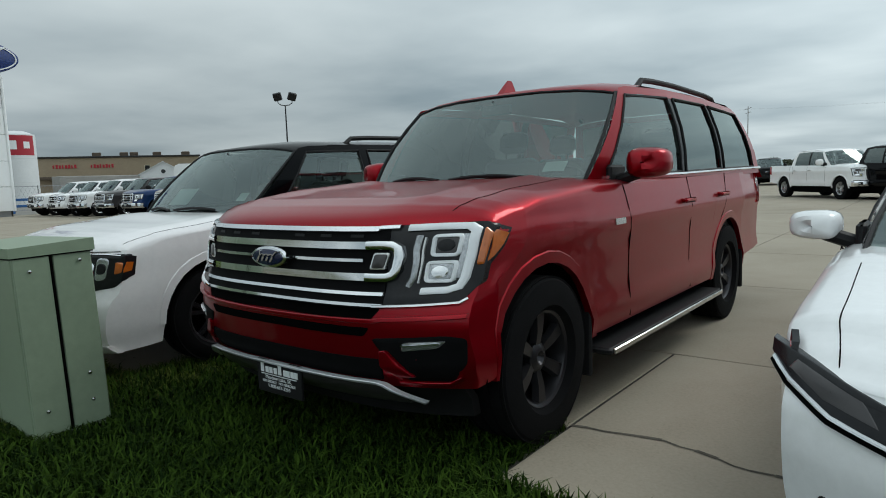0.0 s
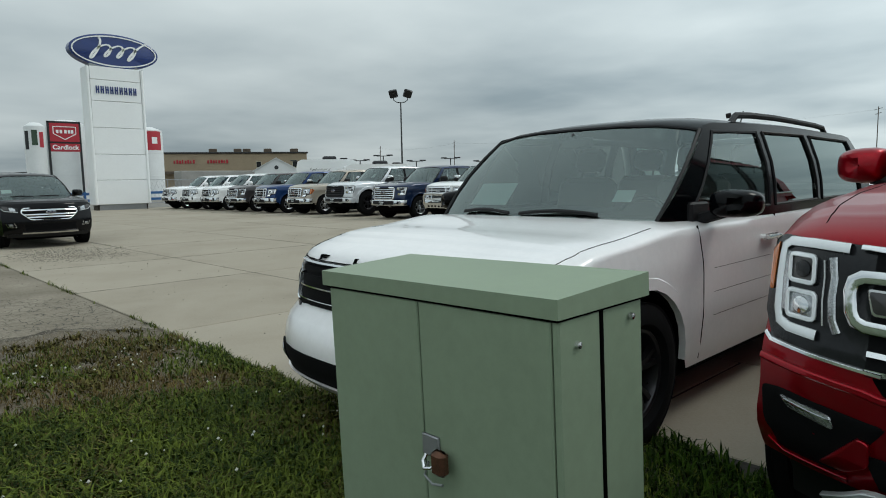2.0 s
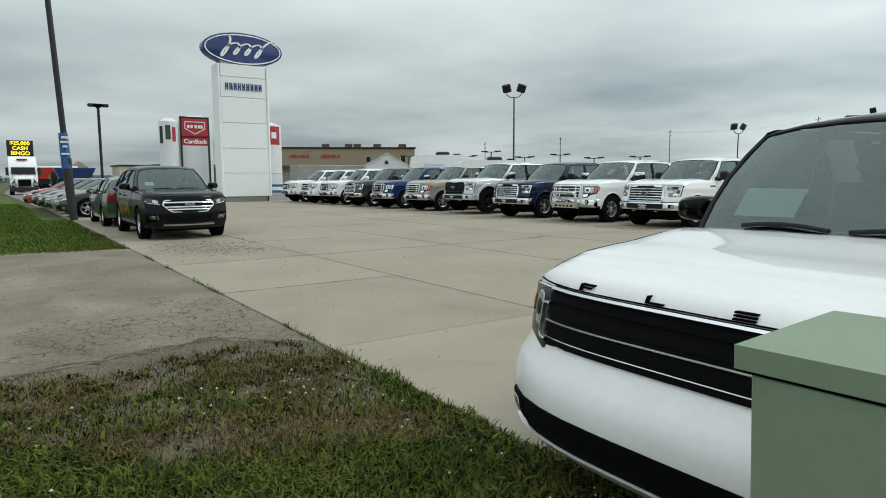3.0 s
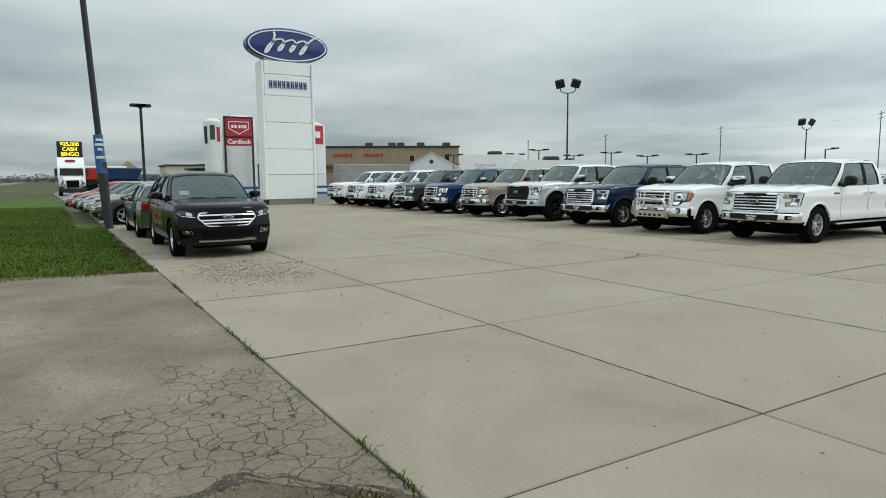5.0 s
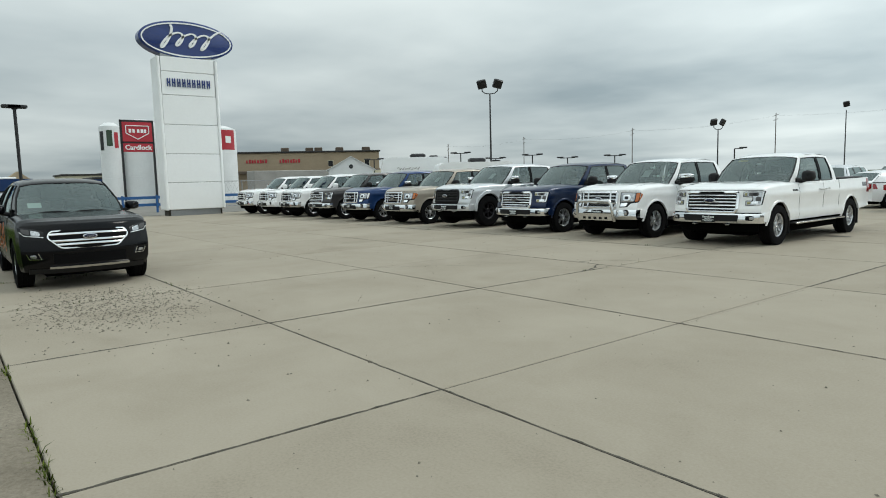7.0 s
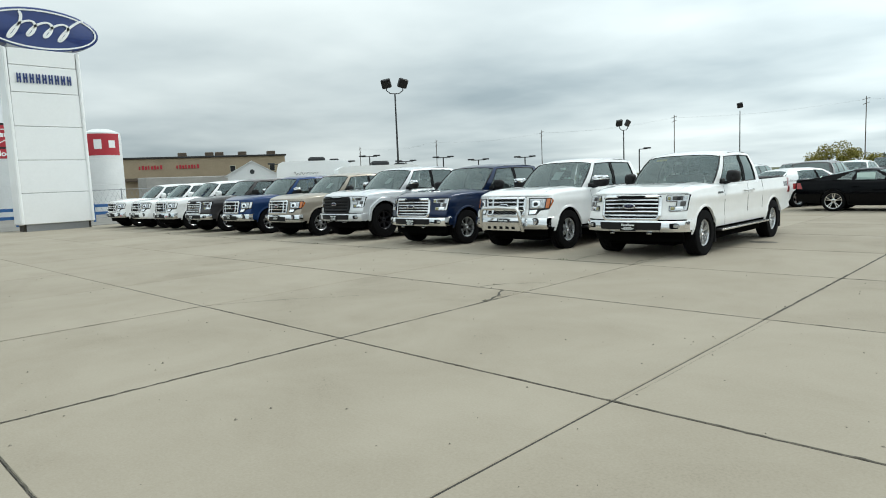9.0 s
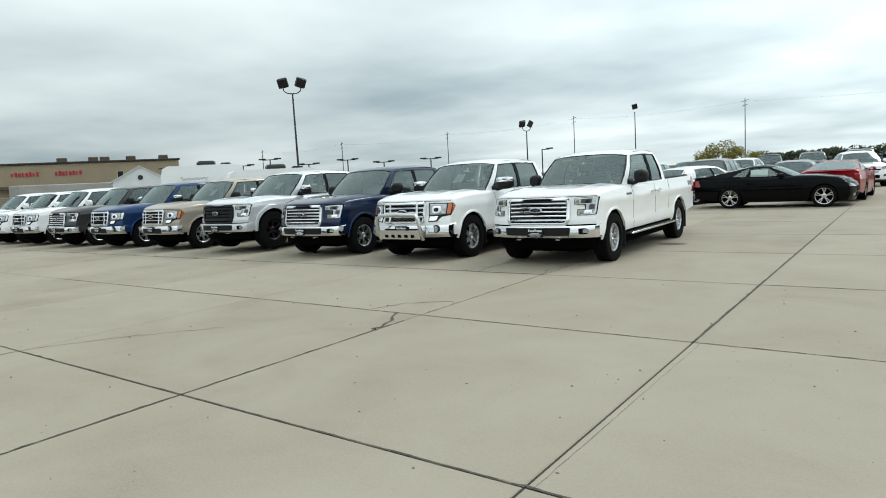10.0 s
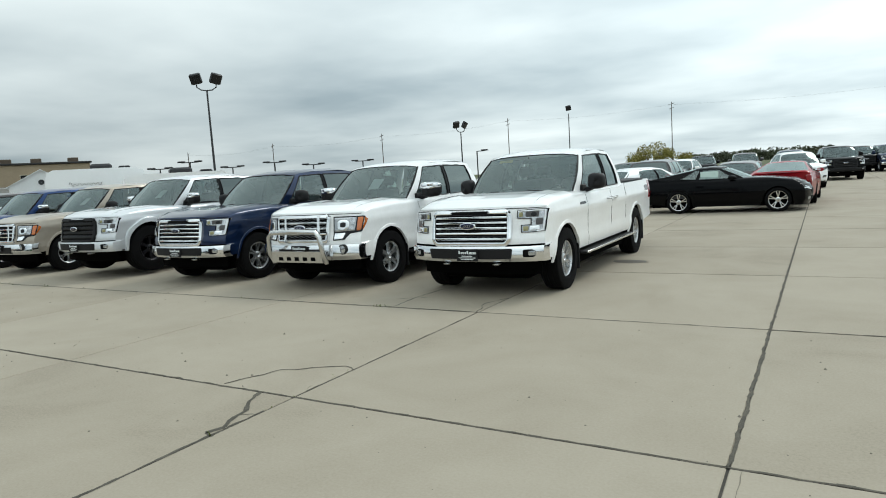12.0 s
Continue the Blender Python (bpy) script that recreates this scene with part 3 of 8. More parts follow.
    g.grid([[rear_point(u, k) for u in us] for k in (-0.15, 0.1)])
    for e in (us[:2], us[-2:]):
        g.grid([[rear_point(u, k) for u in e] for k in (0.1, 0.5, 0.9)])
    part("rear_frame", g, pillar, v)

    # cabin inside
    g = Geo()
    zf = belt(wsb) - 0.04
    g.box(-yb * 0.80, yb * 0.80, wsb + bowb * 0.7, wsb + bowb + 0.5, zf - 0.3, zf, 0.06)
    g.box(-yb * 0.93, yb * 0.93, wsb + 0.6, rb - 0.05, p["hub"] + 0.1, p["hub"] + 0.2)
    for sign in (1, -1):
        g.box(min(sign * yb * 0.93, sign * yb * 0.96), max(sign * yb * 0.93, sign * yb * 0.96), wsb + 0.4, rb, p["hub"] + 0.2, belt(wsb + 1) - 0.03)
    # dark sheet added over the body deck, standing in for the dim cabin interior
    rows = []
    for k in range(12):
        sx = wsb + 0.12 + (rb - 0.12 - wsb - 0.12) * k / 11
        zt = max(b.top(sx, u)[1] for u in (0.0, 0.3, 0.62)) + 0.012
        rows.append([(u * yb * 0.955 * narrow(sx), sx + bowb * u * u * max(0.0, 1 - k / 3), zt if abs(u) < 0.9 else zt - 0.006) for u in (-1, -0.9, -0.6, -0.3, 0, 0.3, 0.6, 0.9, 1)])
    g.grid(rows)
    part("cabin_trim", g, CABIN, v)
    if fine:
        sw = Geo()
        mm = pose(W * 0.4, wsb + bowb + 0.55, zf - 0.02, 65)
        sw.tube([mm @ Vector((0.18 * math.cos(t), 0.18 * math.sin(t), 0)) for t in [2 * math.pi * k / 16 for k in range(17)]], 0.016, 6)
        sw.tube([mm @ Vector((-0.17, 0, 0)), mm @ Vector((0.17, 0, 0))], 0.02, 6)
        part("steering_wheel", sw, CABIN, v)
        mir = Geo()
        x, y, z = ws_point(0, 0.86)
        mir.box(-0.12, 0.12, y + 0.06, y + 0.09, z - 0.06, z + 0.01, 0.012)
        mir.tube([(0, y + 0.08, z), (0, y + 0.03, z + 0.03)], 0.01)
        part("inside_mirror", mir, CABIN, v)
    sm = SEATS[p.get("seats", "dark")]
    zseat = p["hub"] + 0.22
    for y in c["seats"]:
        for x in (-0.44, 0.44):
            s = part("seat", sm, None, v)
            s.location = (x * W, y, min(zseat + 0.05, roofz(y) - 1.14))

    # seams, handles, mirrors
    for sign in (1, -1):
        for pts in p["seams"]:
            line = []
            for (s0, z0), (s1, z1) in zip(pts, pts[1:]):
                for i in range(5):
                    s, z = s0 + (s1 - s0) * i / 4, z0 + (z1 - z0) * i / 4
                    line.append(b.side_point(s, max(z, b.low(s) + 0.01), -0.001, sign))
            # level runs trace door grooves; thin dark threads stand for their crease shade
            part("panel_gap", Geo().tube(line, 0.0018 if pts[0][1] == pts[-1][1] else 0.0045, 5), SEAM_SHADE, v)
        for s, z in p["handles"]:
            g = Geo()
            x, y, zz = b.side_point(s, z, 0.03, sign)
            g.box(x - 0.012, x + 0.012, y - 0.11, y + 0.11, z - 0.016, z + 0.016, 0.01)
            for d in (-0.08, 0.08):
                g.box(min(x, x - sign * 0.05), max(x, x - sign * 0.05), y + d - 0.02, y + d + 0.02, z - 0.014, z + 0.014, 0.006)
            part("door_handle", g, p.get("handle_mat") or colour, v)
        mz, ms, mw, mh = p["mirror"]
        ym = yb * narrow(ms + 0.1)
        x = ym + 0.07
        g = pod(sign * (x + mw / 2), ms, mz + mh / 2, mw / 2, 0.17, mh / 2, sign)
        mo = part("door_mirror", g, p.get("mirror_mat") or colour, v)
        h = Geo()
        h.tube([(sign * (ym - 0.03), ms + 0.10, mz - 0.03), (sign * (ym + 0.03), ms + 0.09, mz + 0.0), (sign * (x + mw * 0.3), ms + 0.09, mz + 0.035)], 0.034, 8)
        h.box(min(sign * (ym - 0.03), sign * (ym + 0.012)), max(sign * (ym - 0.03), sign * (ym + 0.012)), ms + 0.0, ms + 0.22, mz - 0.06, mz + 0.09, 0.015)
        part("mirror_arm", h, PLASTIC, mo)
        h = Geo()
        h.box(min(sign * (x + 0.02), sign * (x + mw - 0.02)), max(sign * (x + 0.02), sign * (x + mw - 0.02)), ms + 0.168, ms + 0.174, mz + 0.03, mz + mh - 0.03, 0.003)
        part("mirror_glass", h, CHROME, mo)
        if p.get("mirror_cap"):
            h = pod(sign * (x + mw / 2), ms - 0.008, mz + mh * 0.76, mw / 2 + 0.005, 0.15, mh * 0.26, sign)
            part("mirror_cap", h, p["mirror_cap"], mo)

    # shut lines of the bonnet
    if p.get("hood_gap"):
        u0, u1, se = p["hood_gap"]
        for sign in (1, -1):
            pts = [b.skin(sx, *b.top(sx, u0 + (u1 - u0) * sx / se)) for sx in np.linspace(0.06, se, 24)]
            part("bonnet_gap", Geo().tube([(sign * x, y, z - 0.001) for x, y, z in pts], 0.0026, 5), SEAM_SHADE, v)

    # tail lamps
    for sign in (1, -1):
        z0, z1 = p["tail"]
        g = Geo().plate(*b.side_quad([(L - 0.24, z0), (L - 0.02, z0), (L - 0.02, z1), (L - 0.16, z1)], 0.008, 0.03, sign))
        g.box(min(sign * W * 0.72, sign * W * 0.9), max(sign * W * 0.72, sign * W * 0.9), L - 0.06, L + 0.03, z0, z1, 0.02)
        part("tail_light", g, TAIL, v, "red tail light")
    return v, b


def face_part(v, b, name, corners, off, mat, label="", depth=0.03, n=8, m=3, parent=None):
    return part(name, Geo().plate(*b.face_quad(corners, off, depth, n, m)), mat, parent or v, label)


def rounded(corners, r=0.02, n=4):
    """A closed outline with its corners rounded."""
    out = []
    m = len(corners)
    for i in range(m):
        p, c, q = Vector(corners[i - 1]), Vector(corners[i]), Vector(corners[(i + 1) % m])
        a, b = c + (p - c).normalized() * r, c + (q - c).normalized() * r
        for k in range(n + 1):
            t = k / n
            w = a * (1 - t) ** 2 + c * 2 * t * (1 - t) + b * t * t
            out.append((w.x, w.y))
    return out


def mirror_x(pts):
    return [(-x, z) for x, z in pts]


def rect(x0, x1, z0, z1):
    return [(x0, z0), (x1, z0), (x1, z1), (x0, z1)]


def flip(corners):
    a, b, c, d = [(-x, z) for x, z in corners]
    return [b, a, d, c]


def plate(v, b, z, off, mat=PLASTIC, w=0.3, h=0.15, full=False):
    y = b.front(0, z) - off
    g = Geo()
    g.box(-w / 2, w / 2, y - 0.012, y + 0.004, z - h / 2, z + h / 2, 0.003)
    pl = part("dealer_plate", g, mat, v, "black dealer plate with pale writing")
    g = Geo()
    for i, x0 in enumerate((-0.40, -0.29, -0.20, -0.1, 0.0, 0.12, 0.19, 0.28, 0.36)):
        g.box(w * x0, w * (x0 + 0.07), y - 0.0145, y - 0.011, z + h * 0.12, z + h * (0.40 if i in (0, 4) else 0.30))
    if not full:
        for k, x1 in ((-0.05, 0.25), (-0.2, 0.4), (-0.33, 0.3)):
            g.box(-w * x1, w * x1, y - 0.0145, y - 0.011, z + h * (k - 0.03), z + h * (k + 0.03))
        part("plate_mark", g, PAPER, pl)
    else:
        g.box(-w * 0.4, w * 0.4, y - 0.0145, y - 0.011, z + h * 0.06, z + h * 0.08)
        part("plate_mark", g, PAPER, pl)
        for k, tx, sz in ((-0.02, "Meadow Lake, SK.", 0.026), (-0.15, "NO SMOKE!   NO MIRRORS!", 0.019), (-0.28, "1-800-667-3210", 0.025)):
            lettering(tx, sz, 0.0008, PAPER, pl, pose(0, y - 0.0135, z + h * k, 90))
    return pl


def grille_bars(v, b, hw, z0, z1, n, surround, bar_mat, off=0.01, frame=0.045, bar_h=0.03, top_hw=None, parent=None, badge=0.23, sub=True):
    """A black opening with a bright surround and n cross bars."""
    thw = top_hw or hw
    back = face_part(v, b, "grille", [(-hw, z0), (hw, z0), (thw, z1), (-thw, z1)], off, MESH_BLACK, "black grille opening", 0.03, 16, 4)
    if surround:
        for c in ([(-hw, z0), (hw, z0), (hw - frame, z0 + frame), (-hw + frame, z0 + frame)], [(-thw + frame, z1 - frame), (thw - frame, z1 - frame), (thw, z1), (-thw, z1)]):
            part("grille_surround", Geo().plate(*b.face_quad(c, off + 0.03, 0.05, 16, 2)), surround, back)
        for s in (1, -1):
            c = [(hw - frame, z0 + frame * 0.5), (hw, z0), (thw, z1), (thw - frame, z1 - frame * 0.5)]
            part("grille_surround", Geo().plate(*b.face_quad(c if s > 0 else flip(c), off + 0.03, 0.05, 3, 5)), surround, back)
    for i in range(n):
        z = z0 + (z1 - z0) * (i + 0.75) / (n + 0.5)
        w = hw - frame * 0.6
        part("grille_bar", Geo().plate(*b.face_quad(rect(-w, w, z - bar_h / 2, z + bar_h / 2), off + 0.022, 0.03, 16, 2)), bar_mat, back)
    if badge:
        add_badge(v, b, 0, (z0 + z1) / 2 + 0.02, badge, off + 0.05)
    return back


def bumper_bar(v, b, hw, z0, z1, mat, off=0.05, label=""):
    """A bumper that stands proud of the nose and wraps round its corners."""
    g = Geo()
    rows = []
    xs = [-1, -0.97, -0.9, -0.75, -0.5, -0.25, 0, 0.25, 0.5, 0.75, 0.9, 0.97, 1]
    h = z1 - z0
    for z, o in ((z0, -0.06), (z0 + h * 0.04, off * 0.6), (z0 + h * 0.3, off), (z0 + h * 0.75, off), (z0 + h * 0.95, off * 0.7), (z1, -0.03)):
        rows.append([(k * hw, b.front(k * hw * 0.985, z) - o + (0.10 if abs(k) == 1 else 0), z) for k in xs])
    g.grid(rows)
    return part("front_bumper", g, mat, v, label)


# ---- ground ----
def speckled(name, stops, scale, fine, rough=0.9, bump=0.3, stretch=(1, 1, 1), random_vary=0.0, cracks=0.0):
    """A ground material: stains at one scale, grit at another."""
    m = bpy.data.materials.new(name)
    m.use_nodes = True
    t = m.node_tree
    b = t.nodes["Principled BSDF"]
    b.inputs["Roughness"].default_value = rough
    b.inputs["Specular IOR Level"].default_value = 0.3
    geo = t.nodes.new("ShaderNodeNewGeometry")
    mp = t.nodes.new("ShaderNodeMapping")
    mp.inputs["Scale"].default_value = stretch
    t.links.new(geo.outputs["Position"], mp.inputs[0])
    big = nodes_of(t, "ShaderNodeTexNoise", Scale=scale, Detail=7.0, Roughness=0.62, Distortion=0.4)
    small = nodes_of(t, "ShaderNodeTexNoise", Scale=fine, Detail=3.0, Roughness=0.7)
    t.links.new(mp.outputs[0], big.inputs["Vector"])
    t.links.new(geo.outputs["Position"], small.inputs["Vector"])
    mix = t.nodes.new("ShaderNodeMath")
    mix.operation = "MULTIPLY_ADD"
    t.links.new(small.outputs["Fac"], mix.inputs[0])
    mix.inputs[1].default_value = 0.4
    sc = t.nodes.new("ShaderNodeMath")
    sc.operation = "MULTIPLY"
    t.links.new(big.outputs["Fac"], sc.inputs[0])
    sc.inputs[1].default_value = 0.6
    t.links.new(sc.outputs[0], mix.inputs[2])
    fac = mix.outputs[0]
    if random_vary:
        info = t.nodes.new("ShaderNodeObjectInfo")
        rv = t.nodes.new("ShaderNodeMath")
        rv.operation = "MULTIPLY_ADD"
        t.links.new(info.outputs["Random"], rv.inputs[0])
        rv.inputs[1].default_value = random_vary
        t.links.new(fac, rv.inputs[2])
        fac = rv.outputs[0]
    r = t.nodes.new("ShaderNodeValToRGB")
    while len(r.color_ramp.elements) < len(stops):
        r.color_ramp.elements.new(0.5)
    for e, (pos, col) in zip(r.color_ramp.elements, stops):
        e.position, e.color = pos, (*col, 1)
    t.links.new(fac, r.inputs[0])
    col = r.outputs[0]
    height = small.outputs["Fac"]
    if cracks:
        vo = t.nodes.new("ShaderNodeTexVoronoi")
        vo.feature = "DISTANCE_TO_EDGE"
        vo.inputs["Scale"].default_value = cracks
        wob = nodes_of(t, "ShaderNodeTexNoise", Scale=2.5, Detail=4.0)
        t.links.new(geo.outputs["Position"], wob.inputs["Vector"])
        addv = t.nodes.new("ShaderNodeVectorMath")
        addv.operation = "MULTIPLY_ADD"
        t.links.new(wob.outputs["Color"], addv.inputs[0])
        addv.inputs[1].default_value = (0.25, 0.25, 0.25)
        t.links.new(geo.outputs["Position"], addv.inputs[2])
        t.links.new(addv.outputs[0], vo.inputs["Vector"])
        mr = t.nodes.new("ShaderNodeMapRange")
        mr.inputs["From Min"].default_value, mr.inputs["From Max"].default_value = 0.0, 0.045
        t.links.new(vo.outputs["Distance"], mr.inputs["Value"])
        # alligator cracking in broken patches only
        pn = nodes_of(t, "ShaderNodeTexNoise", Scale=1.1, Detail=3.0)
        t.links.new(geo.outputs["Position"], pn.inputs["Vector"])
        pm = t.nodes.new("ShaderNodeMapRange")
        pm.inputs["From Min"].default_value, pm.inputs["From Max"].default_value = 0.50, 0.58
        pm.inputs["To Min"].default_value, pm.inputs["To Max"].default_value = 1.0, 0.0
        far = t.nodes.new("ShaderNodeVectorMath")
        far.operation = "DISTANCE"
        far.inputs[1].default_value = (-10.5, 0.55, -0.010)
        t.links.new(geo.outputs["Position"], far.inputs[0])
        fall = t.nodes.new("ShaderNodeMath")
        fall.operation = "MULTIPLY_ADD"
        t.links.new(far.outputs["Value"], fall.inputs[0])
        fall.inputs[1].default_value = -0.22
        t.links.new(pn.outputs["Fac"], fall.inputs[2])
        lift = t.nodes.new("ShaderNodeMath")
        lift.inputs[1].default_value = 0.26
        t.links.new(fall.outputs[0], lift.inputs[0])
        t.links.new(lift.outputs[0], pm.inputs["Value"])
        mxx = t.nodes.new("ShaderNodeMath")
        mxx.operation = "MAXIMUM"
        t.links.new(mr.outputs[0], mxx.inputs[0])
        t.links.new(pm.outputs[0], mxx.inputs[1])
        mc = t.nodes.new("ShaderNodeMix")
        mc.data_type = "RGBA"
        t.links.new(mxx.outputs[0], mc.inputs["Factor"])
        mc.inputs["A"].default_value = (0.03, 0.028, 0.025, 1)
        t.links.new(col, mc.inputs["B"])
        col = mc.outputs["Result"]
    t.links.new(col, b.inputs["Base Color"])
    bp = nodes_of(t, "ShaderNodeBump", Strength=bump, Distance=0.01)
    t.links.new(height, bp.inputs["Height"])
    t.links.new(bp.outputs[0], b.inputs["Normal"])
    return m


CONCRETE = speckled("concrete", [(0.30, (0.215, 0.183, 0.140)), (0.48, (0.307, 0.267, 0.207)), (0.62, (0.344, 0.302, 0.238)), (0.85, (0.39, 0.345, 0.276))], 0.7, 55, 0.85, 0.12, random_vary=0.12)
JOINT = material("joint_dirt", (0.040, 0.036, 0.029), 0.95, vary=0.5, scale=3, bump=0.6, bump_scale=30)
CRUMBLE = material("crumbled_joint_dirt", (0.078, 0.069, 0.053), 0.95, vary=0.6, scale=5, bump=0.6, bump_scale=40)
ASPHALT = speckled("old_asphalt", [(0.28, (0.092, 0.077, 0.055)), (0.46, (0.187, 0.16, 0.121)), (0.56, (0.234, 0.203, 0.157)), (0.75, (0.374, 0.335, 0.272))], 0.8, 38, 0.95, 0.5, cracks=7.0)
DARK_GRIT = speckled("crumbled_asphalt", [(0.36, (0.022, 0.019, 0.015)), (0.5, (0.075, 0.064, 0.048)), (0.66, (0.19, 0.165, 0.128))], 9.0, 70, 0.95, 0.8)
DIRT = speckled("dirt_and_gravel", [(0.3, (0.055, 0.041, 0.025)), (0.5, (0.125, 0.100, 0.069)), (0.7, (0.24, 0.203, 0.152))], 1.2, 60, 0.95, 0.7)
FIELD = speckled("field", [(0.3, (0.045, 0.06, 0.022)), (0.5, (0.075, 0.085, 0.035)), (0.7, (0.13, 0.115, 0.06))], 0.09, 6, 0.95, 0.5)
LAWN_SOIL = speckled("lawn_soil", [(0.3, (0.040, 0.075, 0.006)), (0.5, (0.065, 0.11, 0.010)), (0.7, (0.11, 0.125, 0.025))], 0.5, 50, 0.95, 0.6)
GRAVEL_ROAD = speckled("gravel_road", [(0.3, (0.15, 0.14, 0.125)), (0.5, (0.22, 0.21, 0.19)), (0.75, (0.29, 0.275, 0.25))], 0.3, 30, 0.95, 0.4)

STEP = 3.05
X0, Y0 = -11.75, 3.69          # one crossing of the joints
LOT_X = (X0 - 11 * STEP, X0 + 10 * STEP)
EDGE_Y = 1.28                  # kerbless edge of the concrete

g = Geo()
n = 30
span = [-2500, -900, -300, -120, -70] + list(np.linspace(-60, 70, 27)) + [120, 300, 900, 2500]
g.grid([[(x, y, -0.10) for x in span] for y in span])
solid("ground", g, FIELD, "dull grass field reaching the horizon", "ground", kind="structure", smooth=0)


def ragged(pts, step=0.16, wobble=0.05):
    """An outline with a worn, uneven edge."""
    r = random.Random(7)
    out = []
    for (xa, ya), (xb, yb) in zip(pts, pts[1:]):
        n = max(1, int(math.hypot(xb - xa, yb - ya) / step))
        for k in range(n):
            w = wobble if k else 0
            out.append((xa + (xb - xa) * k / n + r.gauss(0, w), ya + (yb - ya) * k / n + r.gauss(0, w * 0.6)))
    return out + [pts[-1]]


def strip(name, pts, z0, z1, mat, label, cat):
    g = Geo()
    g.poly([(x, y, z1) for x, y in pts])
    g.grid([[(x, y, z) for x, y in pts] for z in (z0, z1)], close=True)
    return solid(name, g, mat, label, cat, kind="structure", smooth=0)


# bed under the slabs, seen only in the joints
strip("lot_bed", [(LOT_X[0] - 0.5, EDGE_Y + 0.02), (LOT_X[1], EDGE_Y + 0.02), (LOT_X[1], 92), (LOT_X[0] - 0.5, 92)], -0.098, -0.007, JOINT, "dark dirt between concrete slabs", "ground")
strip("driveway", ([(-18.1, EDGE_Y - 0.01), (-8.95, EDGE_Y - 0.01)] + ragged([(-9.0, EDGE_Y - 0.06), (-9.6, 0.6), (-9.3, -0.9), (-9.9, -4)]) + [(-10.2, -9), (-19.5, -9)] + ragged([(-19.0, -2), (-18.35, 0.1), (-18.1, EDGE_Y - 0.06)]))[::-1], -0.098, -0.010, ASPHALT, "worn grey asphalt driveway with alligator cracks", "driveway")
edge = ragged([(-9.0, EDGE_Y - 0.06), (-9.6, 0.6), (-9.3, -0.9), (-9.9, -4)], 0.1, 0.035)
g = Geo()
g.grid([[(x - 0.05 - 0.03 * math.sin(i * 1.7), y, -0.0085) for i, (x, y) in enumerate(edge)], [(x + 0.05 + 0.035 * math.sin(i * 2.3), y, -0.012) for i, (x, y) in enumerate(edge)]])
solid("drive_edge", g, DARK_GRIT, "dark crumbled broken edge of the asphalt", "driveway", kind="structure", smooth=0)
strip("verge", [(14, EDGE_Y + 0.1), (-1.0, EDGE_Y + 0.1), (-2.0, EDGE_Y - 0.01), (-9.1, EDGE_Y - 0.012), (-9.9, 0.6), (-9.6, -0.9), (-10.2, -4), (-10.5, -9), (14, -9)], -0.098, -0.015, DIRT, "bare soil under the grass verge", "ground")
strip("far_verge", [(-18.15, EDGE_Y - 0.05), (-18.4, 0.1), (-19.05, -2), (-19.5, -9), (-70, -9), (-70, 0.0), (-34, 0.4), (-30, EDGE_Y - 0.1), (-24, EDGE_Y - 0.05)], -0.098, -0.03, LAWN_SOIL, "soil under the far grass verge", "ground")
strip("road", [(-600, -14), (400, -14), (400, -23), (-600, -23)], -0.099, -0.06, GRAVEL_ROAD, "grey road running past the lot", "road")
strip("yard_beyond", [(-46, 1.0), (-46, 45), (-150, 60), (-150, 1.5), (-90, 0)], -0.099, -0.05, GRAVEL_ROAD, "grey gravel yard beyond the lot", "ground")

# ---- buildings and distance ----
TAN = material("tan_stucco", (0.34, 0.27, 0.185), 0.9, vary=0.12, scale=0.6, bump=0.2)
BROWN = material("brown_cladding", (0.10, 0.075, 0.055), 0.85, vary=0.15, scale=0.8)
DARK_TRIM = material("dark_metal_trim", (0.02, 0.019, 0.018), 0.6, vary=0.2)
WHITE_METAL = material("white_sheet_metal", (0.72, 0.73, 0.73), 0.45, vary=0.06, scale=0.7)
PANEL_WHITE = material("white_sign_panel", (0.86, 0.87, 0.87), 0.35, coat=0.3, vary=0.03, scale=0.8)
SIGN_RED = material("sign_red", (0.42, 0.015, 0.03), 0.45, coat=0.2, vary=0.06, scale=1.2)
SIGN_BLUE = material("sign_blue", (0.010, 0.032, 0.16), 0.35, coat=0.4, vary=0.06, scale=0.8)
SIGN_DARK = material("sign_dark", (0.012, 0.012, 0.014), 0.5, vary=0.2)
POLE_GREY = material("pole_metal", (0.035, 0.037, 0.04), 0.55, 0.3, vary=0.2, scale=4)
WOOD_POLE = material("weathered_pole", (0.12, 0.10, 0.085), 0.9, vary=0.25, scale=3)
FENCE_BLUE = material("blue_rail", (0.02, 0.10, 0.28), 0.5, vary=0.15)
WIRE = material("galvanised_wire", (0.32, 0.33, 0.34), 0.5, 0.7, vary=0.1)
CREAM = material("cream_siding", (0.52, 0.48, 0.36), 0.8, vary=0.1, scale=0.8)
LED_YELLOW = bpy.data.materials.new("led_board_lit")
LED_YELLOW.use_nodes = True
LED_YELLOW.node_tree.nodes["Principled BSDF"].inputs["Base Color"].default_value = (0.6, 0.45, 0.02, 1)
LED_YELLOW.node_tree.nodes["Principled BSDF"].inputs["Emission Color"].default_value = (1.0, 0.78, 0.03, 1)
LED_YELLOW.node_tree.nodes["Principled BSDF"].inputs["Emission Strength"].default_value = 1.0

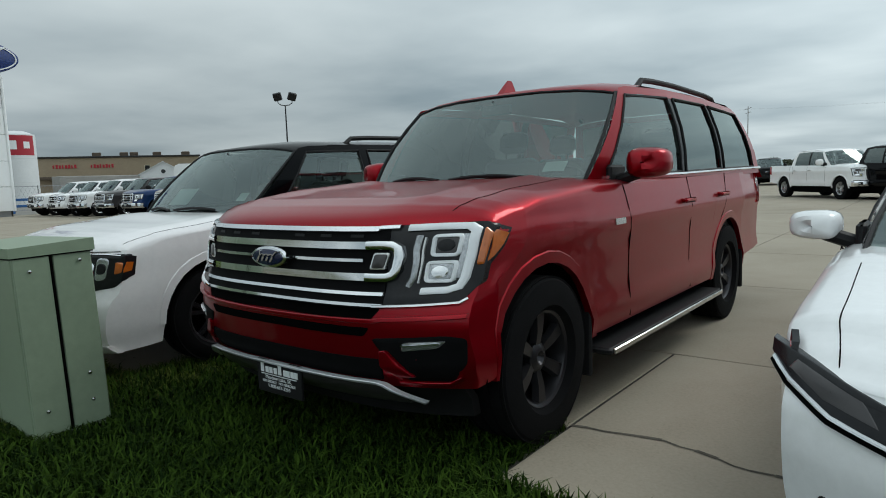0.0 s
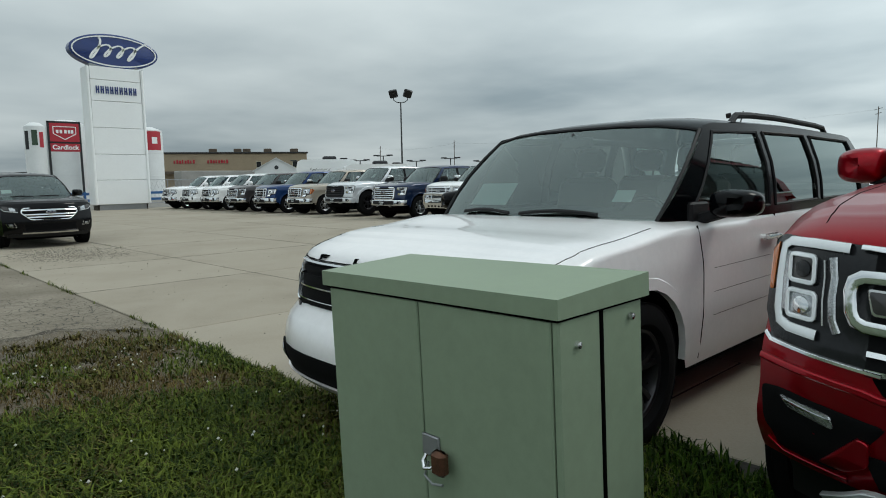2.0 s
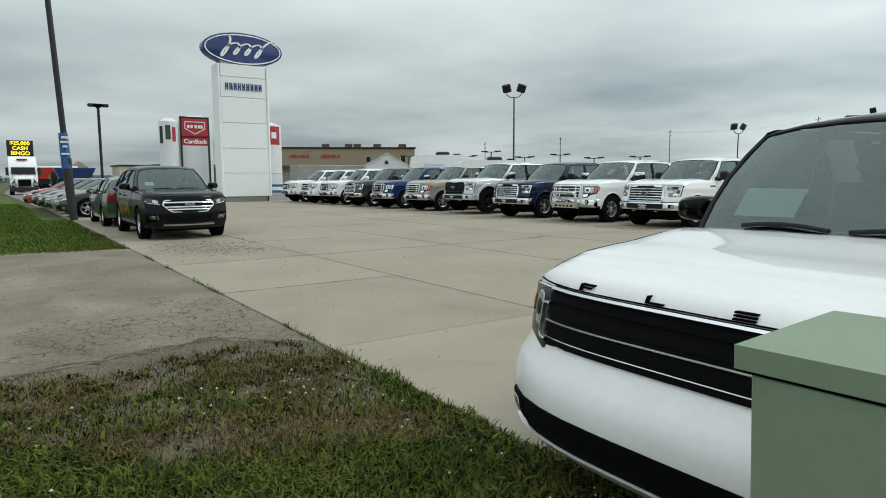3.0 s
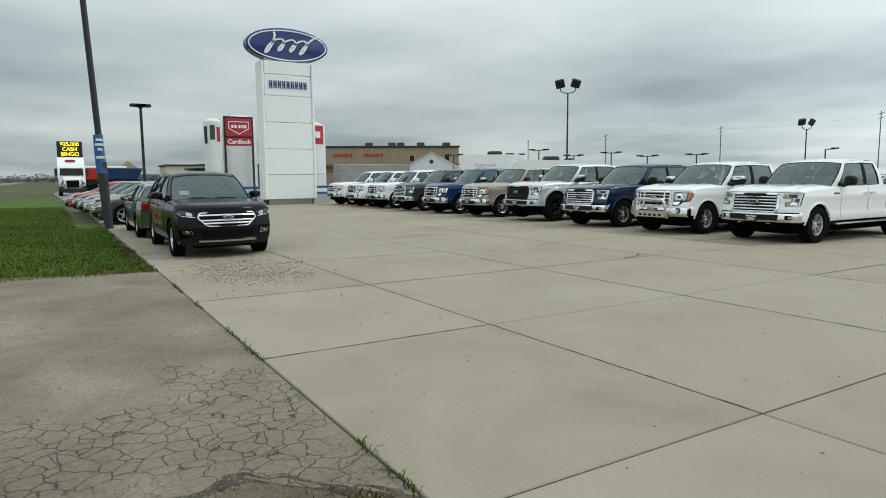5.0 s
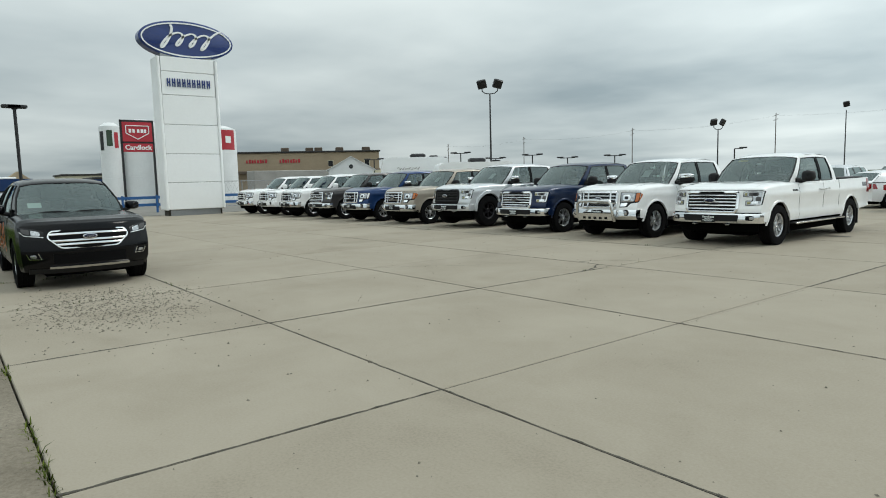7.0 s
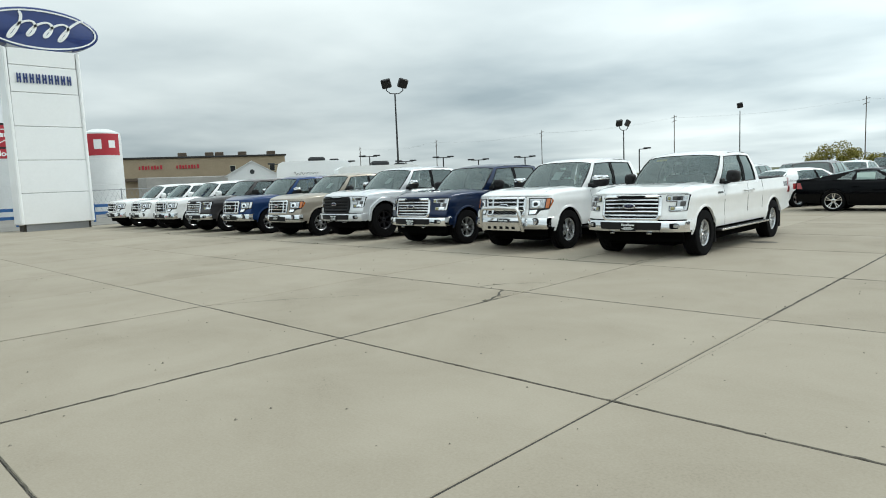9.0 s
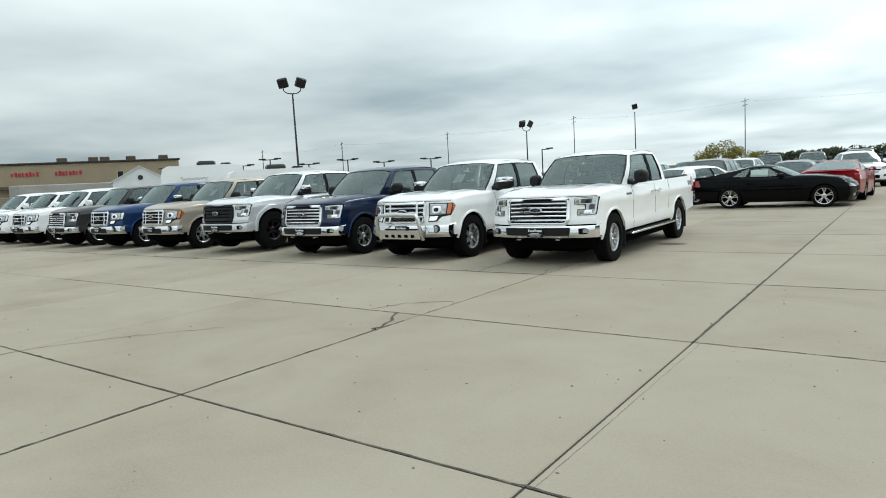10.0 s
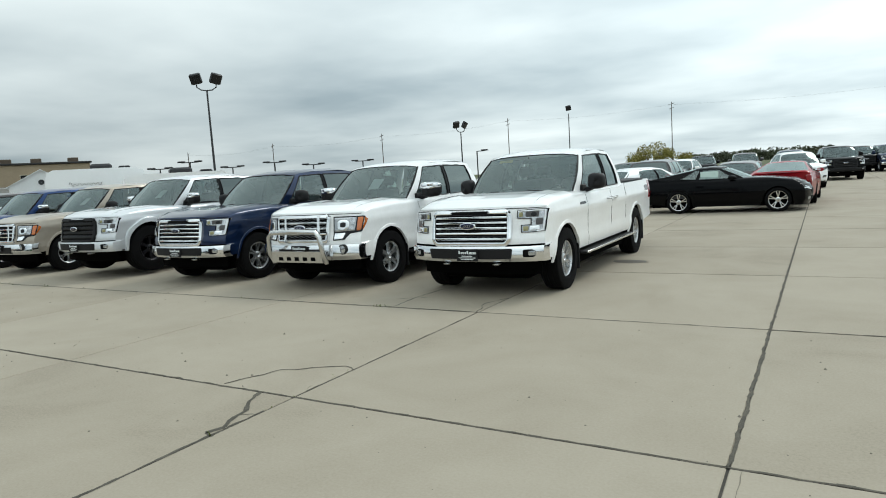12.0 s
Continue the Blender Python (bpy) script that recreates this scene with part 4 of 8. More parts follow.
# dealer pylon sign: a tapered white panel tower with an oval on top
pylon = thing("pylon_sign", "tall white panelled pylon sign with a blue oval on top", "sign", pose(-44.2, 11.98, 0))
PH, PW0, PW1, PD = 8.25, 1.56, 1.50, 0.55
cuts = [0.32, 1.75, 3.25, 4.78, 6.3, 7.5, PH]
for z0, z1 in zip(cuts, cuts[1:]):
    w = PW0 + (PW1 - PW0) * z0 / PH
    g = Geo()
    g.box(-PD, PD, -w + 0.14, w - 0.14, z0 + 0.010, z1 - 0.010, 0.015)
    part("panel", g, PANEL_WHITE, pylon)
for s in (1, -1):
    g = Geo()
    g.box(-PD - 0.05, PD + 0.05, min(s * (PW0 - 0.16), s * PW0), max(s * (PW0 - 0.16), s * PW0), 0.3, PH, 0.05)
    part("edge_column", g, PANEL_WHITE, pylon)
g = Geo()
g.box(-PD + 0.12, PD - 0.12, -PW0 + 0.25, PW0 - 0.25, -0.05, PH + 0.6)
part("core", g, WIRE, pylon, "grey steel core showing in the panel joints")
for y in (-1.2, 0.0, 1.2):
    g = Geo()
    g.box(-0.4, 0.4, y - 0.22, y + 0.22, -0.08, 0.33, 0.02)
    part("foot", g, JOINT, pylon)
facing = pose(0, 0, 0, 0, 0, 90)


def ellipse_slab(w, h, d, rim=0.05, n=56):
    g = Geo()
    rows = [[(k * math.cos(a) * w / 2, o, k * math.sin(a) * h / 2) for a in [2 * math.pi * i / n for i in range(n)]]
            for k, o in ((0.01, d / 2), (1 - rim, d / 2), (1, d / 2 - 0.05), (1, -d / 2 + 0.05), (1 - rim, -d / 2), (0.01, -d / 2))]
    return g.grid(rows, close=True)


def ellipse_ring(w, h, t, y, n=56):
    g = Geo()
    g.grid([[(k * math.cos(a), y + o, l * math.sin(a)) for a in [2 * math.pi * i / n for i in range(n)]]
            for k, l, o in ((w / 2, h / 2, 0), (w / 2, h / 2, -0.03), (w / 2 - t, h / 2 - t, -0.03), (w / 2 - t, h / 2 - t, 0))], close=True)
    return g


o = part("oval_board", ellipse_slab(4.85, 1.95, 0.7), SIGN_BLUE, pylon, "deep blue oval board")
o.matrix_local = pose(0.1, 0.12, 9.18) @ facing
o2 = part("oval_rim", ellipse_ring(4.62, 1.74, 0.07, -0.35), PANEL_WHITE, o, "thin white oval line")
# the mark on the oval, as one looped stroke
part("script_mark", script(2.7, 1.0, 0.062, -0.40, 0.06), PANEL_WHITE, o, "flowing white looped script stroke")
for i in range(9):
    g = Geo()
    y = -1.02 + i * 0.255
    g.box(PD, PD + 0.05, y - 0.085, y - 0.025, 6.72, 7.14, 0.008)
    g.box(PD, PD + 0.05, y + 0.025, y + 0.085, 6.72, 7.14, 0.008)
    g.box(PD, PD + 0.049, y - 0.03, y + 0.03, 6.89, 6.97, 0.008)
    part("letter_mark", g, SIGN_BLUE, pylon, "navy letter shown as plain strokes")


def box_thing(name, label, cat, x0, x1, y0, y1, z0, z1, mat, bevel=0.03, group="", kind=""):
    return solid(name, Geo().box(x0, x1, y0, y1, z0, z1, bevel), mat, label, cat, group=group, kind=kind)


# fuel cardlock sign on two posts
cs = thing("cardlock_sign", "red and black fuel cardlock sign on two posts", "sign", pose(-61.3, 13.4, 0))
for y in (-1.12, 1.12):
    part("post", Geo().box(-0.09, 0.09, y - 0.07, y + 0.07, -0.1, 6.62, 0.01), SIGN_DARK, cs)
part("top_rail", Geo().box(-0.09, 0.09, -1.19, 1.19, 6.48, 6.64, 0.01), SIGN_DARK, cs)
part("upper_board", Geo().box(-0.12, 0.12, -1.05, 1.05, 5.02, 6.48, 0.02), SIGN_RED, cs, "red board with a white shield outline")
part("mid_rail", Geo().box(-0.09, 0.09, -1.19, 1.19, 4.88, 5.02, 0.01), SIGN_DARK, cs)
part("lower_board", Geo().box(-0.12, 0.12, -1.05, 1.05, 4.25, 4.88, 0.02), SIGN_RED, cs)
g = Geo()
for (ya, za), (yb, zb) in zip(((-0.8, 6.2), (-0.8, 5.65), (0, 5.2), (0.8, 5.65), (0.8, 6.2)), ((-0.8, 5.65), (0, 5.2), (0.8, 5.65), (0.8, 6.2), (-0.8, 6.2))):
    g.tube([(0.13, ya, za), (0.13, yb, zb)], 0.035, 6)
for y in (-0.52, -0.26, 0.06, 0.32, 0.54):
    g.box(0.12, 0.15, y - 0.09, y + 0.09, 5.68, 5.95, 0.02)
part("shield_mark", g, PANEL_WHITE, cs)
lettering("Cardlock", 0.50, 0.01, PANEL_WHITE, cs, pose(0.135, 0, 4.57, 90, 0, 90), bold=0.012)


def tank(x, y, r, h, label):
    t = thing("storage_tank", label, "tank", pose(x, y, 0), "white fuel tanks")
    part("shell", Geo().lathe([(-0.1, r), (h - 0.25, r), (h, r * 0.97), (h + 0.35, r * 0.45), (h + 0.4, 0.01)], 48, "z"), WHITE_METAL, t)
    for z in (h * 0.33, h * 0.66):
        part("weld_band", Geo().lathe([(z, r + 0.003), (z + 0.03, r + 0.02), (z + 0.06, r + 0.003)], 48, "z"), WHITE_METAL, t)
    return t


def band(t, r, a0, a1, z0, z1, mat, off=0.015, name="band", label=""):
    g = Geo()
    ar = [radians(a0 + (a1 - a0) * k / 10) for k in range(11)]
    g.plate([[((r + off) * math.cos(a), (r + off) * math.sin(a), z) for a in ar] for z in (z0, z1)], [[(r * math.cos(a), r * math.sin(a), z) for a in ar] for z in (z0, z1)])
    return part(name, g, mat, t, label)


t1 = tank(-77.5, 25.3, 1.75, 7.5, "tall white fuel tank with a red banner band")
band(t1, 1.75, -62, 40, 5.3, 7.35, SIGN_RED, label="red banner with a white shield")
band(t1, 1.75, -80, -62, 5.3, 7.35, GREEN_P, name="green_band")
band(t1, 1.75, 2, 22, 6.0, 6.7, PANEL_WHITE, 0.03, "banner_mark")
band(t1, 1.75, -40, -18, 5.9, 6.8, PANEL_WHITE, 0.03, "banner_mark")
t2 = tank(-78.0, 17.6, 1.75, 7.9, "tall white fuel tank with a lattice stair")
t3 = tank(-77.5, 14.75, 0.95, 7.5, "tall white fuel tank with dark and green emblems")
band(t3, 0.95, -75, -48, 5.2, 7.0, SIGN_DARK)
band(t3, 0.95, -30, 0, 5.6, 7.1, GREEN_P, name="green_band")
band(t3, 0.95, 10, 34, 5.4, 6.9, SIGN_RED, name="red_band")
stair = thing("stair_tower", "dark steel lattice stair beside the tank", "stairs", pose(-75.6, 19.1, 0))
for dx, dy in ((0, 0), (0.9, 0), (0, 0.9), (0.9, 0.9)):
    part("leg", Geo().box(dx - 0.05, dx + 0.05, dy - 0.05, dy + 0.05, -0.1, 7.6), SIGN_DARK, stair)
for k in range(6):
    part("flight", Geo().tube([(0.9, 0.0 if k % 2 else 0.9, 0.2 + k * 1.2), (0.9, 0.9 if k % 2 else 0.0, 1.4 + k * 1.2)], 0.06), SIGN_DARK, stair)
    part("landing", Geo().box(-0.05, 0.95, -0.05, 0.95, 1.35 + k * 1.2, 1.42 + k * 1.2), SIGN_DARK, stair)

# blue rail fence and wire fence round the tank yard
fence = thing("rail_fence", "low blue rail fence in front of the tanks", "fence", pose(-51.6, 0, 0))
for k in range(9):
    part("post", Geo().box(-0.06, 0.06, 6.0 + k * 2 - 0.06, 6.0 + k * 2 + 0.06, -0.1, 1.05, 0.01), FENCE_BLUE, fence)
for z in (0.45, 0.9):
    part("rail", Geo().box(-0.09, -0.05, 5.8, 22.2, z - 0.09, z + 0.09, 0.01), FENCE_BLUE, fence)
cf = thing("wire_fence", "galvanised chain-link fence behind the trucks", "fence", pose(-54, 0, 0))
for k in range(12):
    part("post", Geo().tube([(0, 16 + k * 2.5, -0.1), (0, 16 + k * 2.5, 1.9)], 0.035, 8), WIRE, cf)
for z in (0.1, 1.85):
    part("rail", Geo().tube([(0, 16, z), (0, 43.5, z)], 0.022, 6), WIRE, cf)
g = Geo()
for k in range(90):
    g.tube([(0, 16 + k * 0.3, 0.1), (0, 16.9 + k * 0.3, 1.85)], 0.006, 3, caps=False)
    g.tube([(0, 16.9 + k * 0.3, 0.1), (0, 16 + k * 0.3, 1.85)], 0.006, 3, caps=False)
tagged(part("wire_mesh", g, WIRE, cf), kind="stuff")

# tan commercial building, far behind
bld = thing("commercial_building", "low tan commercial building with dark roof edge", "building", pose(-107.6, 46.9, 0, 0, 0, -26))
part("wall", Geo().box(-9, 1.0, -8.5, 15, -0.1, 6.6, 0.05), TAN, bld, "tan stucco wall")
part("wall", Geo().box(-12, 0.4, -14, -8.5, -0.1, 6.1, 0.05), BROWN, bld, "brown end wall")
part("roof", Geo().box(-9.2, 1.25, -8.7, 15.2, 6.6, 6.85, 0.03), DARK_TRIM, bld, "dark roof edge")
part("canopy", Geo().box(1.0, 2.6, -8.5, 15, 3.3, 3.75, 0.05), BROWN, bld)
for y in (-6.4, -1.2):
    for i in range(8):
        part("sign_mark", Geo().box(1.0, 1.12, y + i * 0.42, y + i * 0.42 + (0.3 if i % 3 else 0.2), 5.0, 5.5 + 0.1 * (i % 2), 0.02), SIGN_RED, bld)
for y in (6.5, 9.5, 12.5):
    w = part("window", Geo().box(0.95, 1.06, y, y + 0.9, 4.2, 5.3, 0.02), CREAM, bld)
    part("pane", Geo().box(1.03, 1.07, y + 0.08, y + 0.82, 4.28, 5.22), LAMP_DARK, w)
for y in (-1, 3, 4.5, 8, 12.5):
    part("roof_unit", Geo().box(-3, -1.6, y, y + 1.3, 6.85, 7.55, 0.08), BROWN, bld, "brown rooftop ventilation unit")
box_thing("cargo_trailer", "long pale grey parked cargo trailer", "trailer", -92.5, -90, 34, 46.5, 0.8, 3.4, material("weathered_panel", (0.30, 0.29, 0.27), 0.8, vary=0.2, scale=0.8), 0.08)
box_thing("cream_building", "small cream-sided outbuilding behind the lot", "building", -90.5, -84, 47.2, 53, -0.1, 3.2, CREAM, 0.05)

# white gabled shed
shed = thing("gabled_shed", "white metal shed with a gabled roof", "building", pose(-77.0, 41.0, 0, 0, 0, -30))
SY, SZ, SA = 2.6, 3.1, 4.55
g = Geo()
prof = [(-SY, -0.1), (SY, -0.1), (SY, SZ), (0, SA), (-SY, SZ)]
g.plate([[(3.0, y, z) for y, z in prof[:2]], [(3.0, y, z) for y, z in (prof[4], prof[2])]], [[(-7.5, y, z) for y, z in prof[:2]], [(-7.5, y, z) for y, z in (prof[4], prof[2])]])
g.poly([(3.0, -SY, SZ), (3.0, SY, SZ), (3.0, 0, SA)])
part("wall", g, WHITE_METAL, shed)
for s in (1, -1):
    g = Geo()
    g.plate([[(3.25, 0, SA + 0.06), (3.25, s * (SY + 0.3), SZ - 0.1)], [(-7.7, 0, SA + 0.06), (-7.7, s * (SY + 0.3), SZ - 0.1)]], [[(3.25, 0, SA), (3.25, s * (SY + 0.3), SZ - 0.16)], [(-7.7, 0, SA), (-7.7, s * (SY + 0.3), SZ - 0.16)]])
    part("roof", g, WHITE_METAL, shed, "pale metal roof slope")
part("vent", Geo().lathe([(3.0, 0.25), (3.06, 0.25), (3.06, 0.01)], 16, "x", (0, 0, 3.4)), POLE_GREY, shed)


def rv(x, y, turn, length, h, label, dark_front=False):
    t = thing("travel_trailer", label, "trailer", pose(x, y, 0, 0, 0, turn), "white travel trailers")
    g = Geo()
    prof = [(0.0, 0.6), (0.0, h - 0.5), (0.1, h - 0.12), (0.35, h), (length - 0.3, h), (length, h - 0.15), (length, 0.6)]
    rows = [[(xx, s, z) for s, z in prof] for xx in (-1.25, -1.18, 1.18, 1.25)]
    g.grid(rows, close=True)
    g.poly(rows[0])
    g.poly(rows[-1])
    part("shell", g, PANEL_WHITE, t)
    part("roof_unit", Geo().box(-0.4, 0.4, length * 0.45, length * 0.45 + 0.9, h - 0.05, h + 0.24, 0.08), SIGN_DARK, t, "dark roof air conditioner")
    part("roof_unit", Geo().box(-0.25, 0.25, length * 0.75, length * 0.75 + 0.5, h - 0.06, h + 0.12, 0.05), PLASTIC, t)
    for s in (1, -1):
        part("side_window", Geo().box(min(s * 1.24, s * 1.27), max(s * 1.24, s * 1.27), length * 0.35, length * 0.5, h - 1.6, h - 1.0, 0.01), LAMP_DARK, t)
    part("stripe", Geo().box(-1.0, 1.0, -0.02, 0.03, h - 1.5, h - 1.3, 0.005), GREY, t, "grey graphic stripe")
    g = Geo()
    g.tube([(1.256, 0.9 + 0.035 * k, h - 0.66 + (0.10 if k < 6 else 0.055) * math.sin(k * 1.25) + 0.02 * math.sin(k * 0.7)) for k in range(38)], 0.011, 5)
    g.tube([(1.256, 1.0 + 0.1 * k, h - 0.84 + 0.03 * math.sin(k * 0.5)) for k in range(12)], 0.014, 5)
    part("script_mark", g, GREY, t, "grey unreadable script flourish")
    for y2 in (length * 0.55, length * 0.68):
        for s in (1, -1):
            wob = part("wheel", Geo().lathe([(-0.1, 0.02), (-0.1, 0.3), (0.1, 0.3), (0.1, 0.02)], 20, "x", (s * 1.1, y2, 0.3)), RUBBER, t)
    part("chassis", Geo().box(-1.0, 1.0, 0.3, length, 0.45, 0.76), SIGN_DARK, t)
    part("jack", Geo().tube([(0, 0.3, -0.05), (0, 0.3, 0.6)], 0.06), SIGN_DARK, t)
    return t


rv(-41.1, 22.2, -31, 3.9, 2.9, "white travel trailer with grey script on its side")
rv(-36.7, 22.9, -31, 4.2, 2.45, "white travel trailer with a dark roof unit")


def flood_pole(x, y, h, label, turn=0, heads=2):
    t = thing("light_pole", label, "lamp post", pose(x, y, 0, 0, 0, turn), "lot light poles")
    part("pole", Geo().tube([(0, 0, -0.1), (0, 0, h * 0.5), (0, 0, h)], 0.09, 10, 0.055), POLE_GREY, t)
    if heads == 2:
        part("yoke", Geo().tube([(-0.62, 0, h + 0.55), (-0.6, 0, h + 0.2), (-0.35, 0, h + 0.02), (0, 0, h - 0.02), (0.35, 0, h + 0.02), (0.6, 0, h + 0.2), (0.62, 0, h + 0.55)], 0.04, 8), POLE_GREY, t)
        places = (-0.62, 0.62)
    else:
        places = (0.0,)
    for k, px in enumerate(places):
        hd = part("flood_head", Geo().box(-0.36, 0.36, -0.14, 0.16, -0.32, 0.36, 0.05), SIGN_DARK, t)
        hd.matrix_local = pose(px, 0, h + 0.72, 24, -10 + 22 * k, 30 * k - 10)
        part("lens", Geo().box(-0.3, 0.3, -0.155, -0.14, -0.26, 0.3, 0.004), LAMP_DARK, hd)
    return t


flood_pole(-46.4, 36.0, 8.2, "grey steel pole with two floodlights", 49)
flood_pole(-44.2, 66.5, 6.1, "grey steel pole with two floodlights", 75)
flood_pole(-41.3, 92.0, 9.0, "tall grey steel pole with one floodlight", 30, 1)


def t_lamp(x, y, h, turn, two=True, w=0.95):
    t = thing("street_lamp", "dark double-headed parking lamp" if two else "dark single-headed parking lamp", "lamp post", pose(x, y, 0, 0, 0, turn), "parking lamps")
    part("pole", Geo().tube([(0, 0, -0.1), (0, 0, h)], 0.075, 8), SIGN_DARK, t)
    part("arm", Geo().box(-w if two else 0, w, -0.05, 0.05, h - 0.06, h + 0.04, 0.01), SIGN_DARK, t)
    for s in ((-1, 1) if two else (1,)):
        part("lamp_head", Geo().box(s * w - 0.42, s * w + 0.42, -0.2, 0.2, h, h + 0.17, 0.04), SIGN_DARK, t)
    return t


tl = t_lamp(-46.2, 4.36, 5.55, 90, True, 0.12)
for x, y, h in ((-76.0, 53.4, 4.4), (-74.1, 56.0, 5.0), (-71.1, 59.5, 4.2), (-67.8, 63.0, 4.5), (-64.5, 66.1, 4.0), (-60, 70, 4.1), (-82, 47.5, 4.5)):
    t_lamp(x, y, h, 35)
t_lamp(-48.0, 77.3, 4.4, 20, False)


def utility_pole(x, y, h):
    t = thing("utility_pole", "weathered wooden utility pole with cross-arms", "utility pole", pose(x, y, 0, 0, 0, -20), "far utility poles")
    part("pole", Geo().tube([(0, 0, -0.2), (0, 0, h)], 0.19, 8, 0.12), WOOD_POLE, t)
    for k, z in enumerate((h - 0.8, h - 2.3)):
        part("cross_arm", Geo().tube([(-1.3 + k * 0.3, 0, z - 0.25), (1.3 - k * 0.3, 0, z + 0.25)], 0.08, 6), WOOD_POLE, t)
    return t


wires = thing("power_lines", "thin overhead power lines between the far poles", "power line")
for (xa, ya, za), (xb, yb, zb) in zip(((-207.6, 161.2, 14.8), (-187.9, 183.3, 16.5), (-156.8, 209.6, 18.2), (-115.0, 233.8, 20.9), (-58.7, 251.8, 22.1)), ((-187.9, 183.3, 16.5), (-156.8, 209.6, 18.2), (-115.0, 233.8, 20.9), (-58.7, 251.8, 22.1), (20, 262, 22))):
    for d in (-1.1, 1.1):
        part("wire", Geo().tube([(xa + (xb - xa) * k / 8, ya + (yb - ya) * k / 8 + d, za + (zb - za) * k / 8 - 1.2 * math.sin(math.pi * k / 8)) for k in range(9)], 0.012, 4), WIRE, wires)
for x, y, h in ((-187.9, 183.3, 17.5), (-156.8, 209.6, 19.2), (-115.0, 233.8, 21.9), (-58.7, 251.8, 23.1), (-207.6, 161.2, 15.8)):
    utility_pole(x, y, h)

# leaning post at the verge with a blue banner and a wrapped base
post = thing("leaning_post", "leaning dark post with a blue banner wrapped on it", "post", pose(-29.4, 1.33, 0))
part("pole", Geo().tube([(0, 0, -0.1), (-0.25, -0.33, 7.6), (-0.3, -0.42, 9.6)], 0.10, 10, 0.075), SIGN_DARK, post)
part("sleeve", Geo().tube([(0, 0, -0.05), (-0.03, -0.06, 0.9), (-0.07, -0.10, 2.1)], 0.125, 10, 0.15), material("grey_wrap", (0.03, 0.032, 0.034), 0.8, vary=0.4, scale=5), post)
part("banner", Geo().tube([(-0.06, -0.10, 1.75), (-0.085, -0.13, 2.3), (-0.11, -0.15, 2.95)], 0.16, 10, 0.14), material("banner_blue", (0.03, 0.11, 0.32), 0.6, vary=0.4, scale=4), post, "blue printed banner")
for z, w in ((2.75, 0.1), (2.6, 0.13), (2.45, 0.07), (2.2, 0.12)):
    part("banner_mark", Geo().box(0.08, 0.105, -0.13 - w, -0.13 + w, z, z + 0.08, 0.01), PAPER, post, "pale unreadable line of banner text")

# highway side: lit message board, white lorry, filling station
sg = thing("message_board", "lit yellow roadside message board", "sign", pose(-97.6, 1.9, 0))
part("post", Geo().box(-0.2, 0.2, -0.3, 0.3, -0.1, 4.3, 0.02), SIGN_DARK, sg)
part("board", Geo().box(-0.2, 0.2, -1.2, 1.5, 4.25, 6.2, 0.03), SIGN_DARK, sg)
for i, tx in enumerate(("$25,000", "CASH", "BINGO")):
    lettering(tx, 0.62, 0.01, LED_YELLOW, sg, pose(0.22, 0.15, 5.85 - i * 0.6, 90, 0, 90), bold=0.02)

lorry = thing("lorry", "white road tractor facing the lot", "lorry", pose(-80.5, 1.7, 0, 0, 0, 90))
WB = 1.2
g = Geo()
prof = [(1.35, 0.55), (1.35, 1.95), (1.7, 2.75), (2.0, 3.2), (3.2, 3.85), (4.2, 3.9), (4.2, 0.55)]
for xx in (-WB, WB):
    g.poly([(xx, y, z) for y, z in prof])
g.grid([[(xx, y, z) for y, z in prof] for xx in (-WB, -WB * 0.6, 0, WB * 0.6, WB)])
part("cab", g, WHITE, lorry)
g = Geo()
g.grid([[(xx * k, y, z) for xx in (-1, -0.85, 0, 0.85, 1)] for y, k, z in ((0.12, 0.75, 0.6), (0.0, 0.78, 1.2), (0.1, 0.78, 1.62), (0.4, 0.82, 1.78), (1.5, 1.0, 2.0))])
for s in (1, -1):
    g.grid([[(s * 0.78, 0.05, 1.6), (s * 0.82, 0.4, 1.75), (s * 1.0, 1.5, 1.98)], [(s * 1.1, 0.15, 1.1), (s * 1.15, 0.5, 1.25), (s * 1.18, 1.5, 1.3)], [(s * 1.12, 0.15, 0.6), (s * 1.15, 0.5, 0.95), (s * 1.18, 1.5, 0.9)]])
part("bonnet", g, WHITE, lorry)
part("windscreen", Geo().plate([[(-1.05, 1.30, 2.0), (1.05, 1.30, 2.0)], [(-1.0, 1.63, 2.72), (1.0, 1.63, 2.72)]], [[(-1.05, 1.34, 2.0), (1.05, 1.34, 2.0)], [(-1.0, 1.67, 2.72), (1.0, 1.67, 2.72)]]), LAMP_DARK, lorry, "dark windscreen")
part("grille", Geo().box(-0.55, 0.55, -0.05, 0.02, 0.8, 1.5, 0.03), MESH_BLACK, lorry)
part("bumper", Geo().box(-1.22, 1.22, -0.2, 0.1, 0.3, 0.72, 0.05), SIGN_DARK, lorry)
part("roof_mark", Geo().box(-0.5, 0.4, 2.15, 2.4, 3.42, 3.6, 0.02), SIGN_RED, lorry, "red mark on the roof fairing")
for s in (1, -1):
    part("headlight", Geo().box(min(s * 0.7, s * 1.12), max(s * 0.7, s * 1.12), -0.04, 0.05, 0.85, 1.2, 0.04), LAMP, lorry)
    part("mirror", Geo().box(min(s * 1.25, s * 1.5), max(s * 1.25, s * 1.5), 1.4, 1.55, 1.9, 2.7, 0.03), SIGN_DARK, lorry)
    for y in (1.1, 4.8):
        part("wheel", Geo().lathe([(-0.16, 0.05), (-0.16, 0.5), (0.16, 0.5), (0.16, 0.05)], 24, "x", (s * 1.05, y, 0.45)), RUBBER, lorry)
